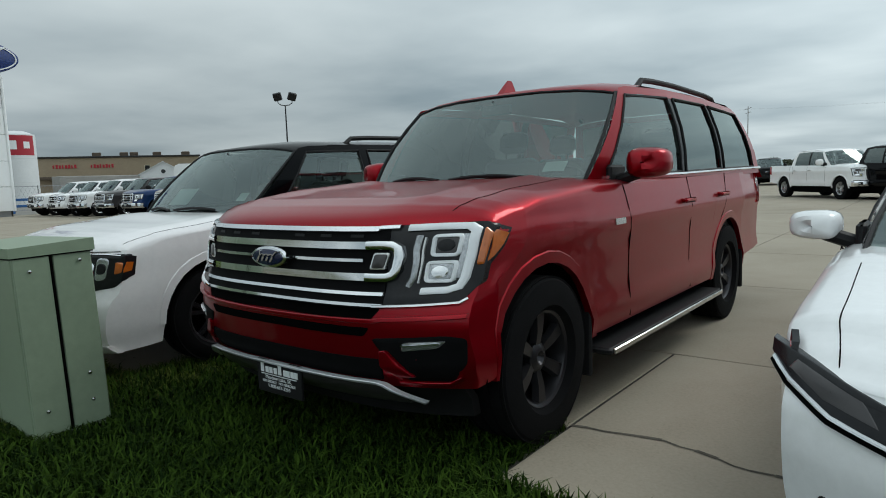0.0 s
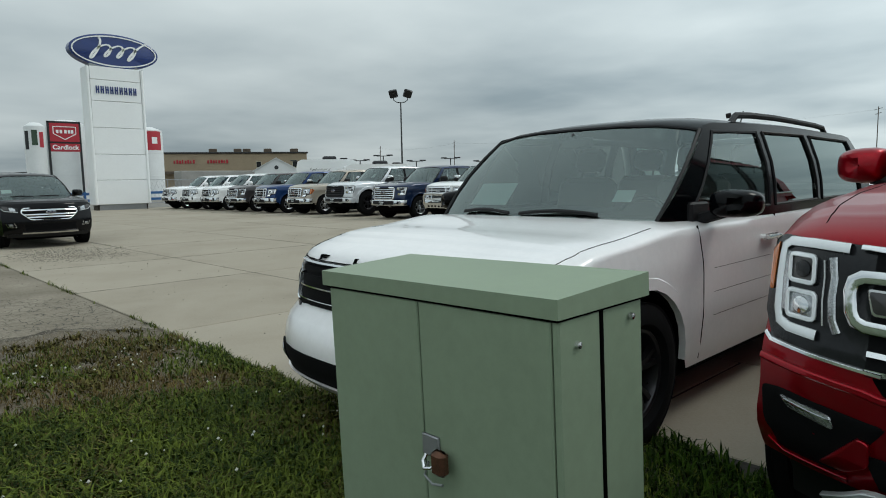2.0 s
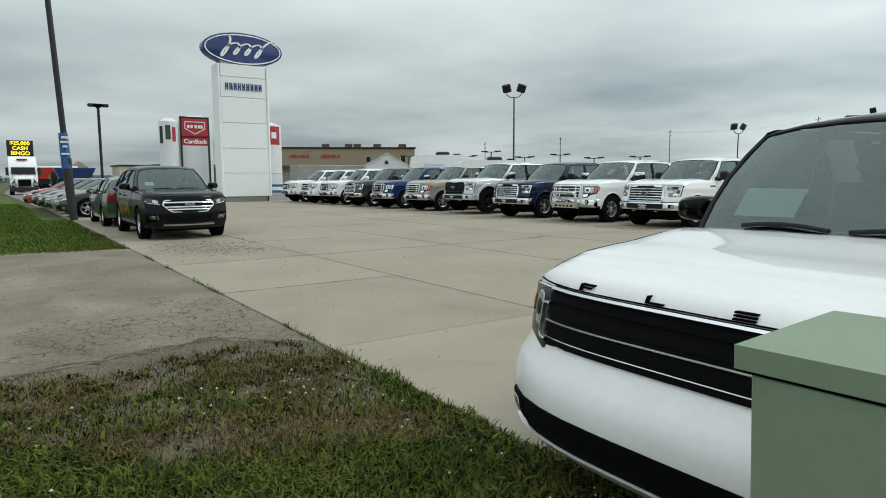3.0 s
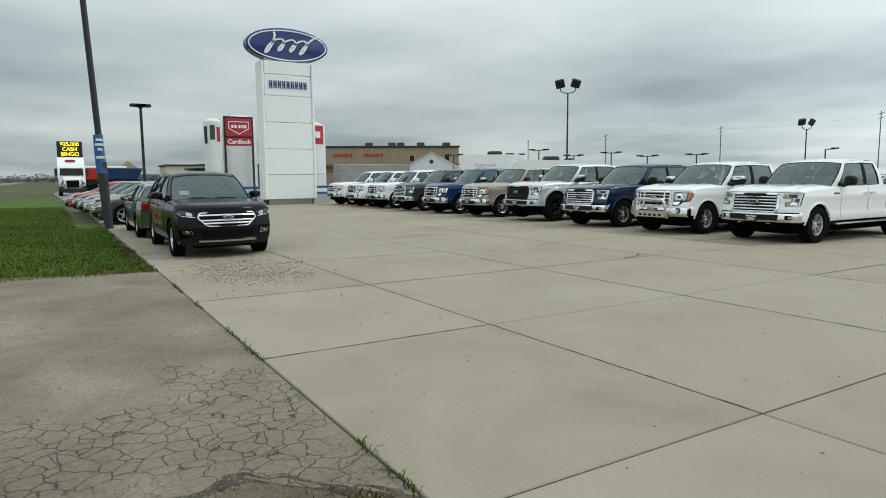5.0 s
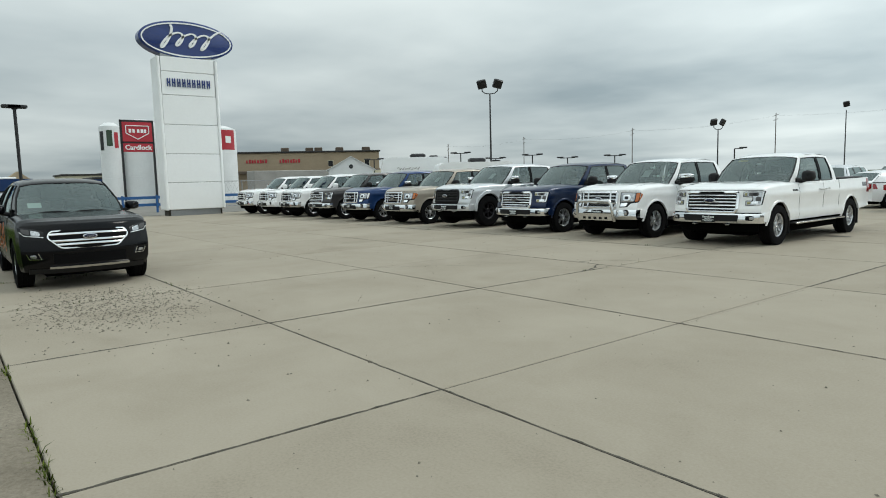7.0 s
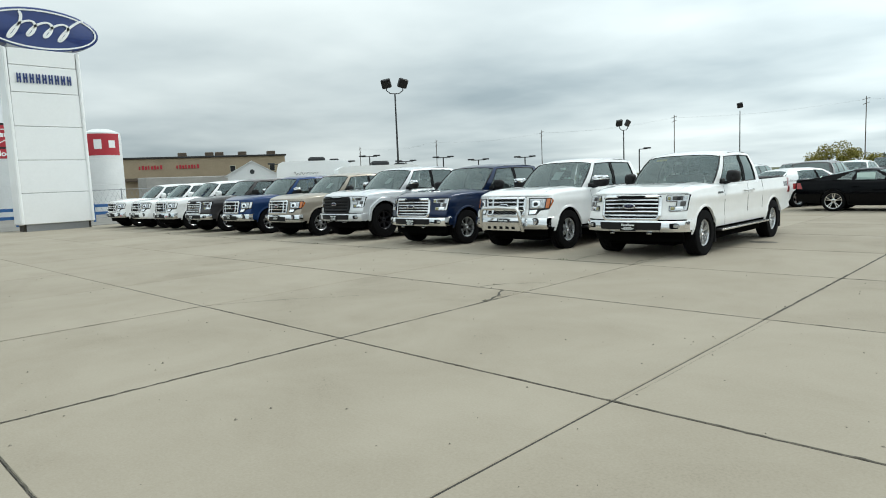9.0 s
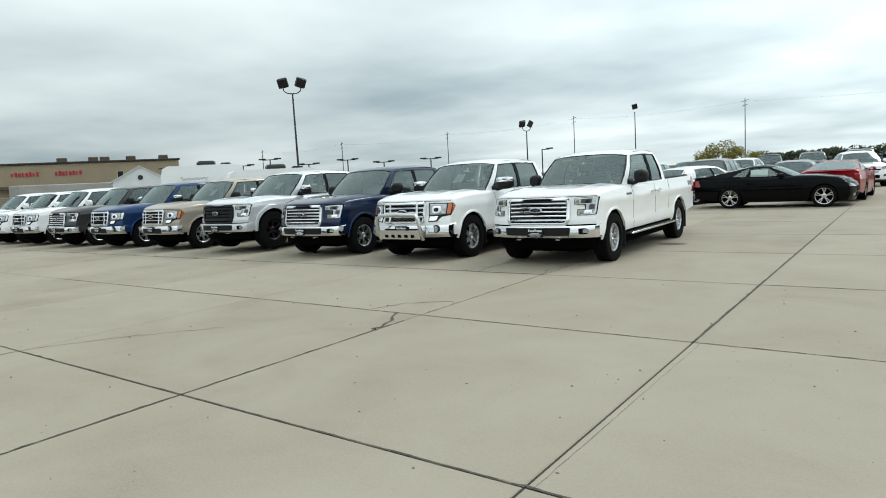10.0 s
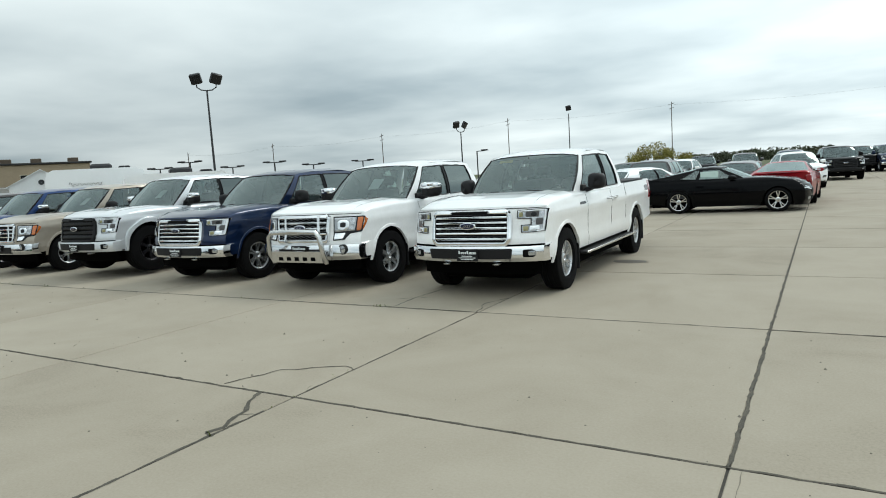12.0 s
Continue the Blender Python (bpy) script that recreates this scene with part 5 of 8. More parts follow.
part("chassis", Geo().box(-0.5, 0.5, 1.0, 7.0, 0.5, 0.9, 0.02), SIGN_DARK, lorry)

st = thing("filling_station", "distant filling station with a red and white canopy", "building", pose(-158, 8, 0))
part("canopy", Geo().box(-6, 6, -4, 5, 3.1, 3.8, 0.1), SIGN_RED, st, "red canopy edge")
part("canopy", Geo().box(-6.2, 6.2, -4.2, 5.2, 3.8, 4.2, 0.1), PANEL_WHITE, st)
part("wall", Geo().box(-12, -7, -3, 7, -0.1, 3.2, 0.1), BROWN, st)
for y in (-3.4, 0.5, 4.4):
    part("column", Geo().box(-0.3, 0.3, y - 0.3, y + 0.3, -0.1, 3.2), PANEL_WHITE, st)
g = Geo()
g.plate([[(-0.2, 3, 3.2), (-0.2, 9, 3.2)], [(-0.2, 6, 5.4), (-0.2, 6.01, 5.4)]], [[(-4, 3, 3.2), (-4, 9, 3.2)], [(-4, 6, 5.4), (-4, 6.01, 5.4)]])
part("gable", g, TAN, st)
for x, y, w, d, h, mt in ((-152, 24, 5, 8, 4.2, CREAM), (-165, 36, 6, 14, 4.6, WHITE_METAL), (-130, 24, 4, 5, 3.2, BLUE), (-150, 45, 8, 10, 4, BROWN)):
    ob = thing("far_building", "small distant building beyond the road", "building", pose(x, y, 0))
    part("wall", Geo().box(-w, w, -d / 2, d / 2, -0.1, h, 0.05), mt, ob)
    part("roof", Geo().box(-w - 0.3, w + 0.3, -d / 2 - 0.3, d / 2 + 0.3, h, h + 0.3, 0.05), DARK_TRIM, ob)


# low hills along the western horizon; distance haze is put into their blue colour
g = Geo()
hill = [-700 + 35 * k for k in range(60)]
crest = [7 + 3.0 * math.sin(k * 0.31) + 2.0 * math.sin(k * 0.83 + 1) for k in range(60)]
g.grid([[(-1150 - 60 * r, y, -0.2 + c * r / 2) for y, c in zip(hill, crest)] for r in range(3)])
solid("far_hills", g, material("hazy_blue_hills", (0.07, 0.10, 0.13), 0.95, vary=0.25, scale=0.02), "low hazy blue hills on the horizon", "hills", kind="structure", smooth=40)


def dump_trailer(y, mat, label, w):
    t = thing("dump_trailer", label, "trailer", pose(-108, y, 0))
    g = Geo()
    g.plate([[(1.2, -w / 2 + 0.5, 1.6), (1.2, w / 2 - 0.7, 1.6)], [(1.25, -w / 2, 3.1), (1.25, w / 2, 3.1)]], [[(-1.2, -w / 2 + 0.5, 1.6), (-1.2, w / 2 - 0.7, 1.6)], [(-1.25, -w / 2, 3.1), (-1.25, w / 2, 3.1)]])
    part("hopper", g, mat, t)
    part("chassis", Geo().box(-0.5, 0.5, -w / 2 + 0.3, w / 2 - 0.3, 0.9, 1.6), SIGN_DARK, t)
    for yy in (-w / 2 + 0.8, w / 2 - 1.9, w / 2 - 0.9):
        for s in (1, -1):
            part("wheel", Geo().lathe([(-0.14, 0.05), (-0.14, 0.5), (0.14, 0.5), (0.14, 0.05)], 20, "x", (s * 1.0, yy, 0.45)), RUBBER, t)
    return t


dump_trailer(8.6, BLUE, "blue dump trailer parked beyond the road", 5.0)
dump_trailer(3.4, BRIGHT_RED, "red dump trailer parked beyond the road", 5.0)


# ---- vehicle kinds ----
def pickup_spec(**kw):
    p = dict(L=5.85, W=1.0, bow=[(0.5, 0.24), (0.85, 0.26), (1.1, 0.34)], bow_power=3.0, nose=[(0.85, 0.46), (1.0, 0.75)], stations=40,
             rake=[(0.4, 0.10), (0.52, 0.03), (0.78, 0.02), (0.85, 0.05), (1.1, 0.06), (1.18, 0.09), (1.25, 0.14)],
             plan=[(0, 0.965), (0.4, 0.99), (1.2, 1.0), (5.2, 1.0), (5.85, 0.985)],
             side=[(0.4, 0.945), (0.52, 0.982), (0.62, 0.992), (0.70, 0.978), (0.92, 0.985), (1.03, 1.0), (1.08, 0.997), (1.14, 0.983), (1.24, 0.965), (1.35, 0.945)], hood_gap=(0.84, 0.84, 1.45), crease=0.012,
             low=[(0, 0.50), (0.4, 0.50), (1.4, 0.48), (4.2, 0.48), (5.85, 0.62)],
             shoulder=[(0, 1.155), (0.3, 1.18), (1.3, 1.215), (2.0, 1.22), (3.6, 1.25), (3.95, 1.29), (5.85, 1.31)],
             deck=[(0, 1.175), (0.08, 1.22), (0.3, 1.265), (0.8, 1.295), (1.3, 1.31), (1.6, 1.285), (3.75, 1.25), (3.95, 1.29), (4.02, 0.85), (5.75, 0.85), (5.8, 1.31), (5.85, 1.30)],
             axles=(0.95, 4.63), arch=0.47, hub=0.42, flare=0.012, flare_w=0.03, wheel=("truck", 0.41, 0.27, 0.235, 6, ALLOY, True),
             cabin=dict(ws_base=1.46, ws_top=2.16, rear_top=3.72, rear_base=3.86, belt_w=0.93, roof_w=0.74, ws_bow=0.22, pinch=0.11,
                        belt=[(1.45, 1.26), (2.2, 1.24), (3.9, 1.27)], roof=[(2.16, 1.855), (2.55, 1.92), (3.4, 1.93), (3.75, 1.88)],
                        windows=[(1.88, 2.96, 2.40, 3.02), (3.04, 3.64, 3.10, 3.58)], seats=(2.6, 3.4)),
             seams=[[(1.84, 0.5), (1.84, 0.9), (1.81, 1.22)], [(3.05, 0.5), (3.05, 1.24)], [(3.9, 0.5), (3.92, 1.29)]],
             handles=[(2.9, 1.1), (3.2, 1.1)], mirror=(1.27, 1.92, 0.24, 0.25), tail=(0.95, 1.28))
    p.update(kw)
    return p


def crew_cab(p):
    p = dict(p)
    p["cabin"] = dict(p["cabin"], rear_top=4.02, rear_base=4.16, windows=[(1.88, 2.90, 2.40, 2.96), (2.98, 3.92, 3.04, 3.86)], seats=(2.6, 3.5),
                      roof=[(2.16, 1.855), (2.55, 1.92), (3.6, 1.93), (4.05, 1.88)])
    p["seams"] = [[(1.84, 0.5), (1.84, 0.9), (1.81, 1.22)], [(2.99, 0.5), (2.99, 1.24)], [(3.96, 0.95), (4.0, 1.24)], [(4.18, 0.6), (4.2, 1.29)]]
    p["deck"] = [(0, 1.175), (0.08, 1.22), (0.3, 1.265), (0.8, 1.295), (1.3, 1.31), (1.6, 1.285), (4.1, 1.25), (4.22, 1.29), (4.28, 0.85), (5.75, 0.85), (5.8, 1.31), (5.85, 1.30)]
    p["handles"] = [(2.82, 1.1), (3.8, 1.1)]
    return p


def new_truck_face(v, b, grille_mat, bumper_mat, surround, bars=4, bar_mat=CHROME, plate_on=True, lamp_amber=False):
    outline = [(-0.52, 0.695), (0.52, 0.695), (0.57, 0.76), (0.57, 1.075), (0.535, 1.125), (-0.535, 1.125), (-0.57, 1.075), (-0.57, 0.76)]
    gr = part("grille", b.face_shape(rounded(outline, 0.03), 0.004, 0.04), MESH_BLACK, v, "black grille opening with cross bars")
    part("grille_surround", b.face_band(rounded([(x * 0.965, 0.925 + (z - 0.925) * 0.96) for x, z in outline], 0.035), 0.052, 0.03, 0.05, True), surround, gr)
    n = bars + 1
    for i in range(n):
        z = 0.745 + 0.335 * (i + 0.45) / n
        part("grille_bar", b.face_band([(-0.515, z), (-0.3, z + 0.003), (0, z + 0.004), (0.3, z + 0.003), (0.515, z)], 0.026 if bar_mat is CHROME else 0.05, 0.024, 0.03, False, 4), bar_mat, gr)
        part("grille_bar", b.face_band([(-0.515, z + 0.034), (0, z + 0.037), (0.515, z + 0.034)], 0.008, 0.014, 0.02, False, 7), PLASTIC, gr)
    add_badge(v, b, 0, 0.945, 0.23, 0.062)
    for s in (1, -1):
        f = (lambda c: c) if s > 0 else mirror_x
        f = lambda c, s=s: [(s * x, 1.122 - (1.122 - z) * 0.80) for x, z in c]
        # a C lying open to the grille: two arms and a spine
        arms = ([(0.635, 1.0), (0.80, 0.985), (0.80, 1.118), (0.64, 1.112)], [(0.685, 0.785), (0.80, 0.782), (0.80, 0.885), (0.685, 0.885)], [(0.80, 0.782), (0.945, 0.795), (0.962, 1.118), (0.80, 1.118)])
        g = Geo()
        for c in arms:
            q = f(c)
            g.plate(*b.face_quad(q if s > 0 else [q[1], q[0], q[3], q[2]], 0.010, 0.04, 5, 5))
        h = part("headlight", g, LAMP, v, "clear C-shaped headlight")
        for c, mt in (([(0.655, 1.02), (0.70, 1.017), (0.70, 1.085), (0.66, 1.085)], DULL_YELLOW if not lamp_amber else AMBER), ([(0.705, 0.80), (0.765, 0.80), (0.765, 0.868), (0.705, 0.868)], DULL_YELLOW if not lamp_amber else AMBER),
                      ([(0.73, 1.012), (0.87, 1.006), (0.875, 1.094), (0.73, 1.094)], GREY), ([(0.776, 0.80), (0.885, 0.80), (0.885, 0.875), (0.776, 0.87)], CHROME), ([(0.845, 0.885), (0.915, 0.885), (0.918, 0.985), (0.845, 0.985)], GREY)):
            part("lamp_bowl", b.face_shape(rounded(f(c), 0.012, 3), 0.016, 0.02), mt, h)
        part("projector", b.face_shape(rounded(f([(0.79, 1.02), (0.85, 1.018), (0.852, 1.082), (0.79, 1.082)]), 0.028, 4), 0.024, 0.02), LAMP_DARK, h)
        part("light_guide", b.face_band(f([(0.65, 1.106), (0.86, 1.11), (0.94, 1.105), (0.935, 0.95), (0.925, 0.80), (0.86, 0.79)]), 0.014, 0.018, 0.02, False, 3), LED, h)
        part("lamp_seal", b.face_band(f([(0.635, 1.0), (0.64, 1.116), (0.80, 1.122), (0.962, 1.122), (0.945, 0.79), (0.80, 0.778), (0.685, 0.78), (0.685, 0.888), (0.79, 0.888), (0.79, 0.985)]), 0.008, 0.012, 0.02, True, 3), SEAM_SHADE, h)
    part("bonnet_edge_gap", b.face_band([(-0.93, 1.140), (-0.56, 1.146), (0.56, 1.146), (0.93, 1.140)], 0.008, 0.003, 0.02, False, 6), SEAM_SHADE, v)
    bp = bumper_bar(v, b, 0.985, 0.475, 0.69, bumper_mat, 0.07)
    part("bumper_gap", b.face_band([(-0.95, 0.692), (0.95, 0.692)], 0.016, 0.004, 0.03, False, 16), SEAM_SHADE, v)
    part("bumper_inset", b.face_shape(rounded([(-0.58, 0.525), (0.58, 0.525), (0.60, 0.655), (-0.60, 0.655)], 0.03), 0.074, 0.02), PLASTIC, bp, "black centre inset")
    for s in (1, -1):
        f = (lambda c: c) if s > 0 else mirror_x
        fl = part("fog_light", b.face_shape(rounded(f(rect(0.72, 0.905, 0.54, 0.64)), 0.02), 0.074, 0.03), MESH_BLACK, bp)
        part("fog_lens", b.face_shape(rounded(f(rect(0.785, 0.875, 0.563, 0.622)), 0.015), 0.080, 0.02), LAMP, bp)
        x = s * 0.36
        part("tow_hook", Geo().box(x - 0.05, x + 0.05, b.front(x, 0.5) - 0.045, b.front(x, 0.5) + 0.1, 0.44, 0.462, 0.01), BRUSHED, v)
    # near-black dam hangs low to deepen the shade under the bumper
    part("air_dam", Geo().plate(*b.face_quad(rect(-0.86, 0.86, 0.30, 0.52), -0.06, 0.04, 10, 2)), SEAM_SHADE, v)
    if plate_on:
        plate(v, b, 0.575, 0.088)


MESH_STEEL = material("woven_grille_mesh", (0.16, 0.165, 0.17), 0.3, 0.8, vary=0.3, scale=30)


def old_truck_face(v, b, bumper_mat, surround=CHROME, bars=3, bull_bar=False, amber=False):
    outline = [(-0.50, 0.735), (0.50, 0.735), (0.525, 1.10), (0.50, 1.13), (-0.50, 1.13), (-0.525, 1.10)]
    gr = part("grille", b.face_shape(rounded(outline, 0.025), 0.004, 0.04), MESH_BLACK, v, "grille with bright bars")
    part("grille_surround", b.face_band(rounded([(x * 0.96, 0.945 + (z - 0.945) * 0.93) for x, z in outline], 0.03), 0.048, 0.032, 0.05, True), surround, gr)
    for i in range(bars):
        z = 0.775 + 0.33 * (i + 1) / (bars + 1)
        part("grille_bar", b.face_band([(-0.47, z), (0, z + 0.004), (0.47, z)], 0.026, 0.028, 0.03, False, 8), CHROME, gr)
    if bull_bar:
        for i in range(9):
            z = 0.785 + i * 0.037
            part("grille_mesh", b.face_band([(-0.45 + 0.06 * k, z + (0.011 if k % 2 else -0.011)) for k in range(16)], 0.008, 0.014, 0.01), MESH_STEEL, gr)
    for x in (-0.33, 0.33):
        part("grille_post", Geo().plate(*b.face_quad(rect(x - 0.022, x + 0.022, 0.76, 1.135), 0.034, 0.03, 2, 3)), CHROME, gr)
    add_badge(v, b, 0, 0.955, 0.23, 0.064)
    for s in (1, -1):
        f = (lambda c: c) if s > 0 else mirror_x
        q = [(0.565, 0.755), (0.74, 0.765), (0.80, 0.85), (0.95, 0.87), (0.962, 1.10), (0.565, 1.11)]
        h = part("headlight", b.face_shape(rounded(f(q), 0.015, 3), 0.010, 0.04), LAMP_DARK, v, "clear stepped headlight")
        for c, mt in (([(0.585, 0.885), (0.865, 0.895), (0.875, 1.085), (0.585, 1.09)], LAMP), ([(0.585, 0.775), (0.72, 0.785), (0.745, 0.865), (0.585, 0.865)], CHROME), ([(0.885, 0.89), (0.94, 0.895), (0.952, 1.085), (0.89, 1.085)], AMBER if amber else BRUSHED)):
            part("lamp_bowl" if mt is not AMBER else "side_marker", b.face_shape(rounded(f(c), 0.014, 3), 0.016, 0.02), mt, h, "amber side marker" if mt is AMBER else "")
        part("reflector", b.face_shape(rounded(f([(0.63, 0.91), (0.79, 0.915), (0.79, 1.05), (0.63, 1.055)]), 0.06, 5), 0.022, 0.02), CHROME, h)
        part("projector", b.face_shape(rounded(f([(0.67, 0.945), (0.75, 0.945), (0.75, 1.02), (0.67, 1.02)]), 0.035, 5), 0.028, 0.02), LAMP_DARK, h)
        if amber:
            part("side_marker", Geo().plate(*b.side_quad([(0.0, 0.90), (0.05, 0.93), (0.10, 1.05), (0.0, 1.085)], 0.006, 0.02, s)), AMBER, h, "amber side marker")
    part("bonnet_edge_gap", b.face_band([(-0.92, 1.135), (-0.50, 1.146), (0.50, 1.146), (0.92, 1.135)], 0.008, 0.003, 0.02, False, 6), SEAM_SHADE, v)
    bp = bumper_bar(v, b, 0.985, 0.46, 0.71, bumper_mat, 0.07)
    face_part(v, b, "bumper_inset", rect(-0.45, 0.45, 0.50, 0.64), 0.076, PLASTIC, "black centre inset", 0.02, 10, 2, bp)
    for s in (1, -1):
        x = s * 0.74
        y = b.front(x, 0.62) - 0.08
        fo = part("fog_light", Geo().lathe([(y - 0.005, 0.06), (y, 0.075), (y + 0.04, 0.075)], 20, "y", (x, 0, 0.63)), PLASTIC, bp)
        part("fog_lens", Geo().lathe([(y - 0.012, 0.005), (y - 0.003, 0.055), (y + 0.01, 0.055)], 20, "y", (x, 0, 0.63)), LAMP, bp)
    # low near-black dam, adding to the shade below the bumper
    part("air_dam", Geo().plate(*b.face_quad(rect(-0.85, 0.85, 0.30, 0.50), -0.06, 0.04, 10, 2)), SEAM_SHADE, v)
    plate(v, b, 0.62, 0.09)
    if bull_bar:
        bb = part("bull_bar", Geo().tube([(-0.52, -0.06, 0.44), (-0.53, -0.14, 0.6), (-0.50, -0.17, 0.84), (-0.44, -0.17, 0.905), (0, -0.18, 0.92), (0.44, -0.17, 0.905), (0.50, -0.17, 0.84), (0.53, -0.14, 0.6), (0.52, -0.06, 0.44)], 0.038, 12), BRUSHED, v, "polished steel bull bar")
        part("skid_plate", Geo().plate([[(-0.5, -0.13, 0.45), (0.5, -0.13, 0.45)], [(-0.5, -0.15, 0.62), (0.5, -0.15, 0.62)]], [[(-0.5, -0.10, 0.45), (0.5, -0.10, 0.45)], [(-0.5, -0.12, 0.62), (0.5, -0.12, 0.62)]]), BRUSHED, bb)
        for k in range(5):
            part("skid_hole", Geo().box(-0.36 + k * 0.16, -0.27 + k * 0.16, -0.142, -0.13, 0.48, 0.54, 0.01), SEAM_SHADE, bb)


def running_boards(v, b, s0, s1, z, trim=None, out=0.06):
    for s in (1, -1):
        x0, x1 = sorted((s * (b.W * 0.86), s * (b.W + out)))
        r = part("running_board", Geo().box(x0, x1, s0, s1, z - 0.025, z + 0.015, 0.012), PLASTIC, v, "black running board")
        if trim:
            xa, xb = sorted((s * (b.W + out - 0.005), s * (b.W + out + 0.012)))
            part("board_trim", Geo().box(xa, xb, s0 + 0.03, s1 - 0.03, z - 0.024, z + 0.012, 0.006), trim, r, "bright edge strip")


def mud_flaps(v, b):
    for a in b.p["axles"]:
        for s in (1, -1):
            x0, x1 = sorted((s * b.W * 0.74, s * b.W * 0.985))
            part("mud_flap", Geo().box(x0, x1, a + b.p["arch"] - 0.03, a + b.p["arch"] + 0.0, 0.2, 0.62, 0.01), PLASTIC, v)


def fin(v, y, z, mat):
    g = Geo()
    g.plate([[(-0.03, y - 0.08, z - 0.02), (0.03, y - 0.08, z - 0.02)], [(-0.006, y + 0.03, z + 0.09), (0.006, y + 0.03, z + 0.09)]], [[(-0.035, y + 0.10, z - 0.02), (0.035, y + 0.10, z - 0.02)], [(-0.006, y + 0.07, z + 0.09), (0.006, y + 0.07, z + 0.09)]])
    part("roof_fin", g, mat, v)


def rails(v, b, s0, s1, x, mat, z):
    for s in (1, -1):
        g = Geo()
        n = 8
        pts = [(s * x, s0, z(s0) - 0.03), (s * x, s0 + 0.12, z(s0 + 0.1) + 0.045)] + [(s * x, s0 + 0.12 + (s1 - s0 - 0.24) * k / n, z(s0 + (s1 - s0) * k / n) + 0.055) for k in range(1, n)] + [(s * x, s1 - 0.12, z(s1 - 0.1) + 0.045), (s * x, s1, z(s1) - 0.03)]
        g.tube(pts, 0.022, 8)
        part("roof_rail", g, mat, v)


def sticker(v, x0, x1, y, z0, z1, mat, lean, name="windscreen_sticker", label="pale paper sticker inside the windscreen"):
    g = Geo()
    g.box(x0, x1, -0.001, 0.001, 0, z1 - z0, m=pose(0, y, z0, -lean))
    part(name, g, mat, v, label)


# trucks in their row
ROW_Y = 13.55
TR = [(-15.25, ROW_Y), (-18.12, ROW_Y), (-20.95, ROW_Y - 0.05), (-24.1, ROW_Y), (-27.15, ROW_Y + 0.05), (-30.05, ROW_Y), (-32.95, ROW_Y), (-35.9, ROW_Y), (-38.5, ROW_Y), (-41.4, ROW_Y)]
WHITE_TRUCK = pickup_spec()
v, b = vehicle("pickup_truck", "white extended-cab pickup truck with chrome bumper and grille", "pickup truck", pose(*TR[0], 0), WHITE_TRUCK | dict(mirror_mat=PLASTIC), WHITE, "pickup trucks in a row")
new_truck_face(v, b, CHROME, CHROME, CHROME)
running_boards(v, b, 1.5, 4.1, 0.42, BRUSHED)
mud_flaps(v, b)
part("bed_cover", Geo().box(-0.86, 0.86, 4.02, 5.72, 1.29, 1.335, 0.015), PLASTIC, v, "black soft bed cover")
sticker(v, -0.52, -0.30, 2.13, 1.745, 1.805, YELLOW, 50, label="yellow sticker inside the windscreen")
for s in (1, -1):
    g = Geo()
    g.plate(*b.side_quad([(1.5, 1.09), (1.74, 1.09), (1.74, 1.125), (1.5, 1.125)], 0.006, 0.01, s))
    part("fender_badge", g, LAMP_DARK, v, "small dark fender badge")
    g = Geo()
    for k in range(3):
        g.plate(*b.side_quad([(5.3 + k * 0.13, 1.10), (5.4 + k * 0.13, 1.10), (5.41 + k * 0.13, 1.2), (5.31 + k * 0.13, 1.2)], 0.003, 0.006, s, 1, 1))
    part("bed_decal", g, GREY, v, "grey decal marks on the bed side")

v, b = vehicle("pickup_truck", "white crew-cab pickup truck with a steel bull bar", "pickup truck", pose(*TR[1], 0), crew_cab(pickup_spec(mirror=(1.26, 1.90, 0.34, 0.26), wheel=("truck6", 0.41, 0.27, 0.235, 6, ALLOY, False))) | dict(mirror_mat=PLASTIC, mirror_cap=CHROME), WHITE, "pickup trucks in a row")
old_truck_face(v, b, CHROME, CHROME, 3, True, amber=True)
running_boards(v, b, 1.5, 4.2, 0.42)
mud_flaps(v, b)
sticker(v, -0.16, 0.06, 1.96, 1.45, 1.72, PAPER, 50)

v, b = vehicle("pickup_truck", "dark navy crew-cab pickup truck with chrome grille", "pickup truck", pose(*TR[2], 0), crew_cab(WHITE_TRUCK) | dict(mirror_mat=PLASTIC), NAVY, "pickup trucks in a row")
new_truck_face(v, b, CHROME, CHROME, CHROME)
running_boards(v, b, 1.5, 4.2, 0.42)

p = crew_cab(pickup_spec(wheel=("mud", 0.46, 0.32, 0.24, 6, DARK_ALLOY, False), arch=0.53, hub=0.47, track=1.03, flare=0.06, flare_w=0.08))
v, b = vehicle("pickup_truck", "lifted silver pickup truck with black wheels and grille", "pickup truck", pose(TR[3][0], TR[3][1], 0.07), p | dict(mirror_cap=CHROME, mirror_mat=PLASTIC), SILVER, "pickup trucks in a row")
new_truck_face(v, b, PLASTIC, SILVER, PLASTIC, 3, PLASTIC)
sticker(v, -0.1, 0.1, 1.94, 1.45, 1.7, PAPER, 50)

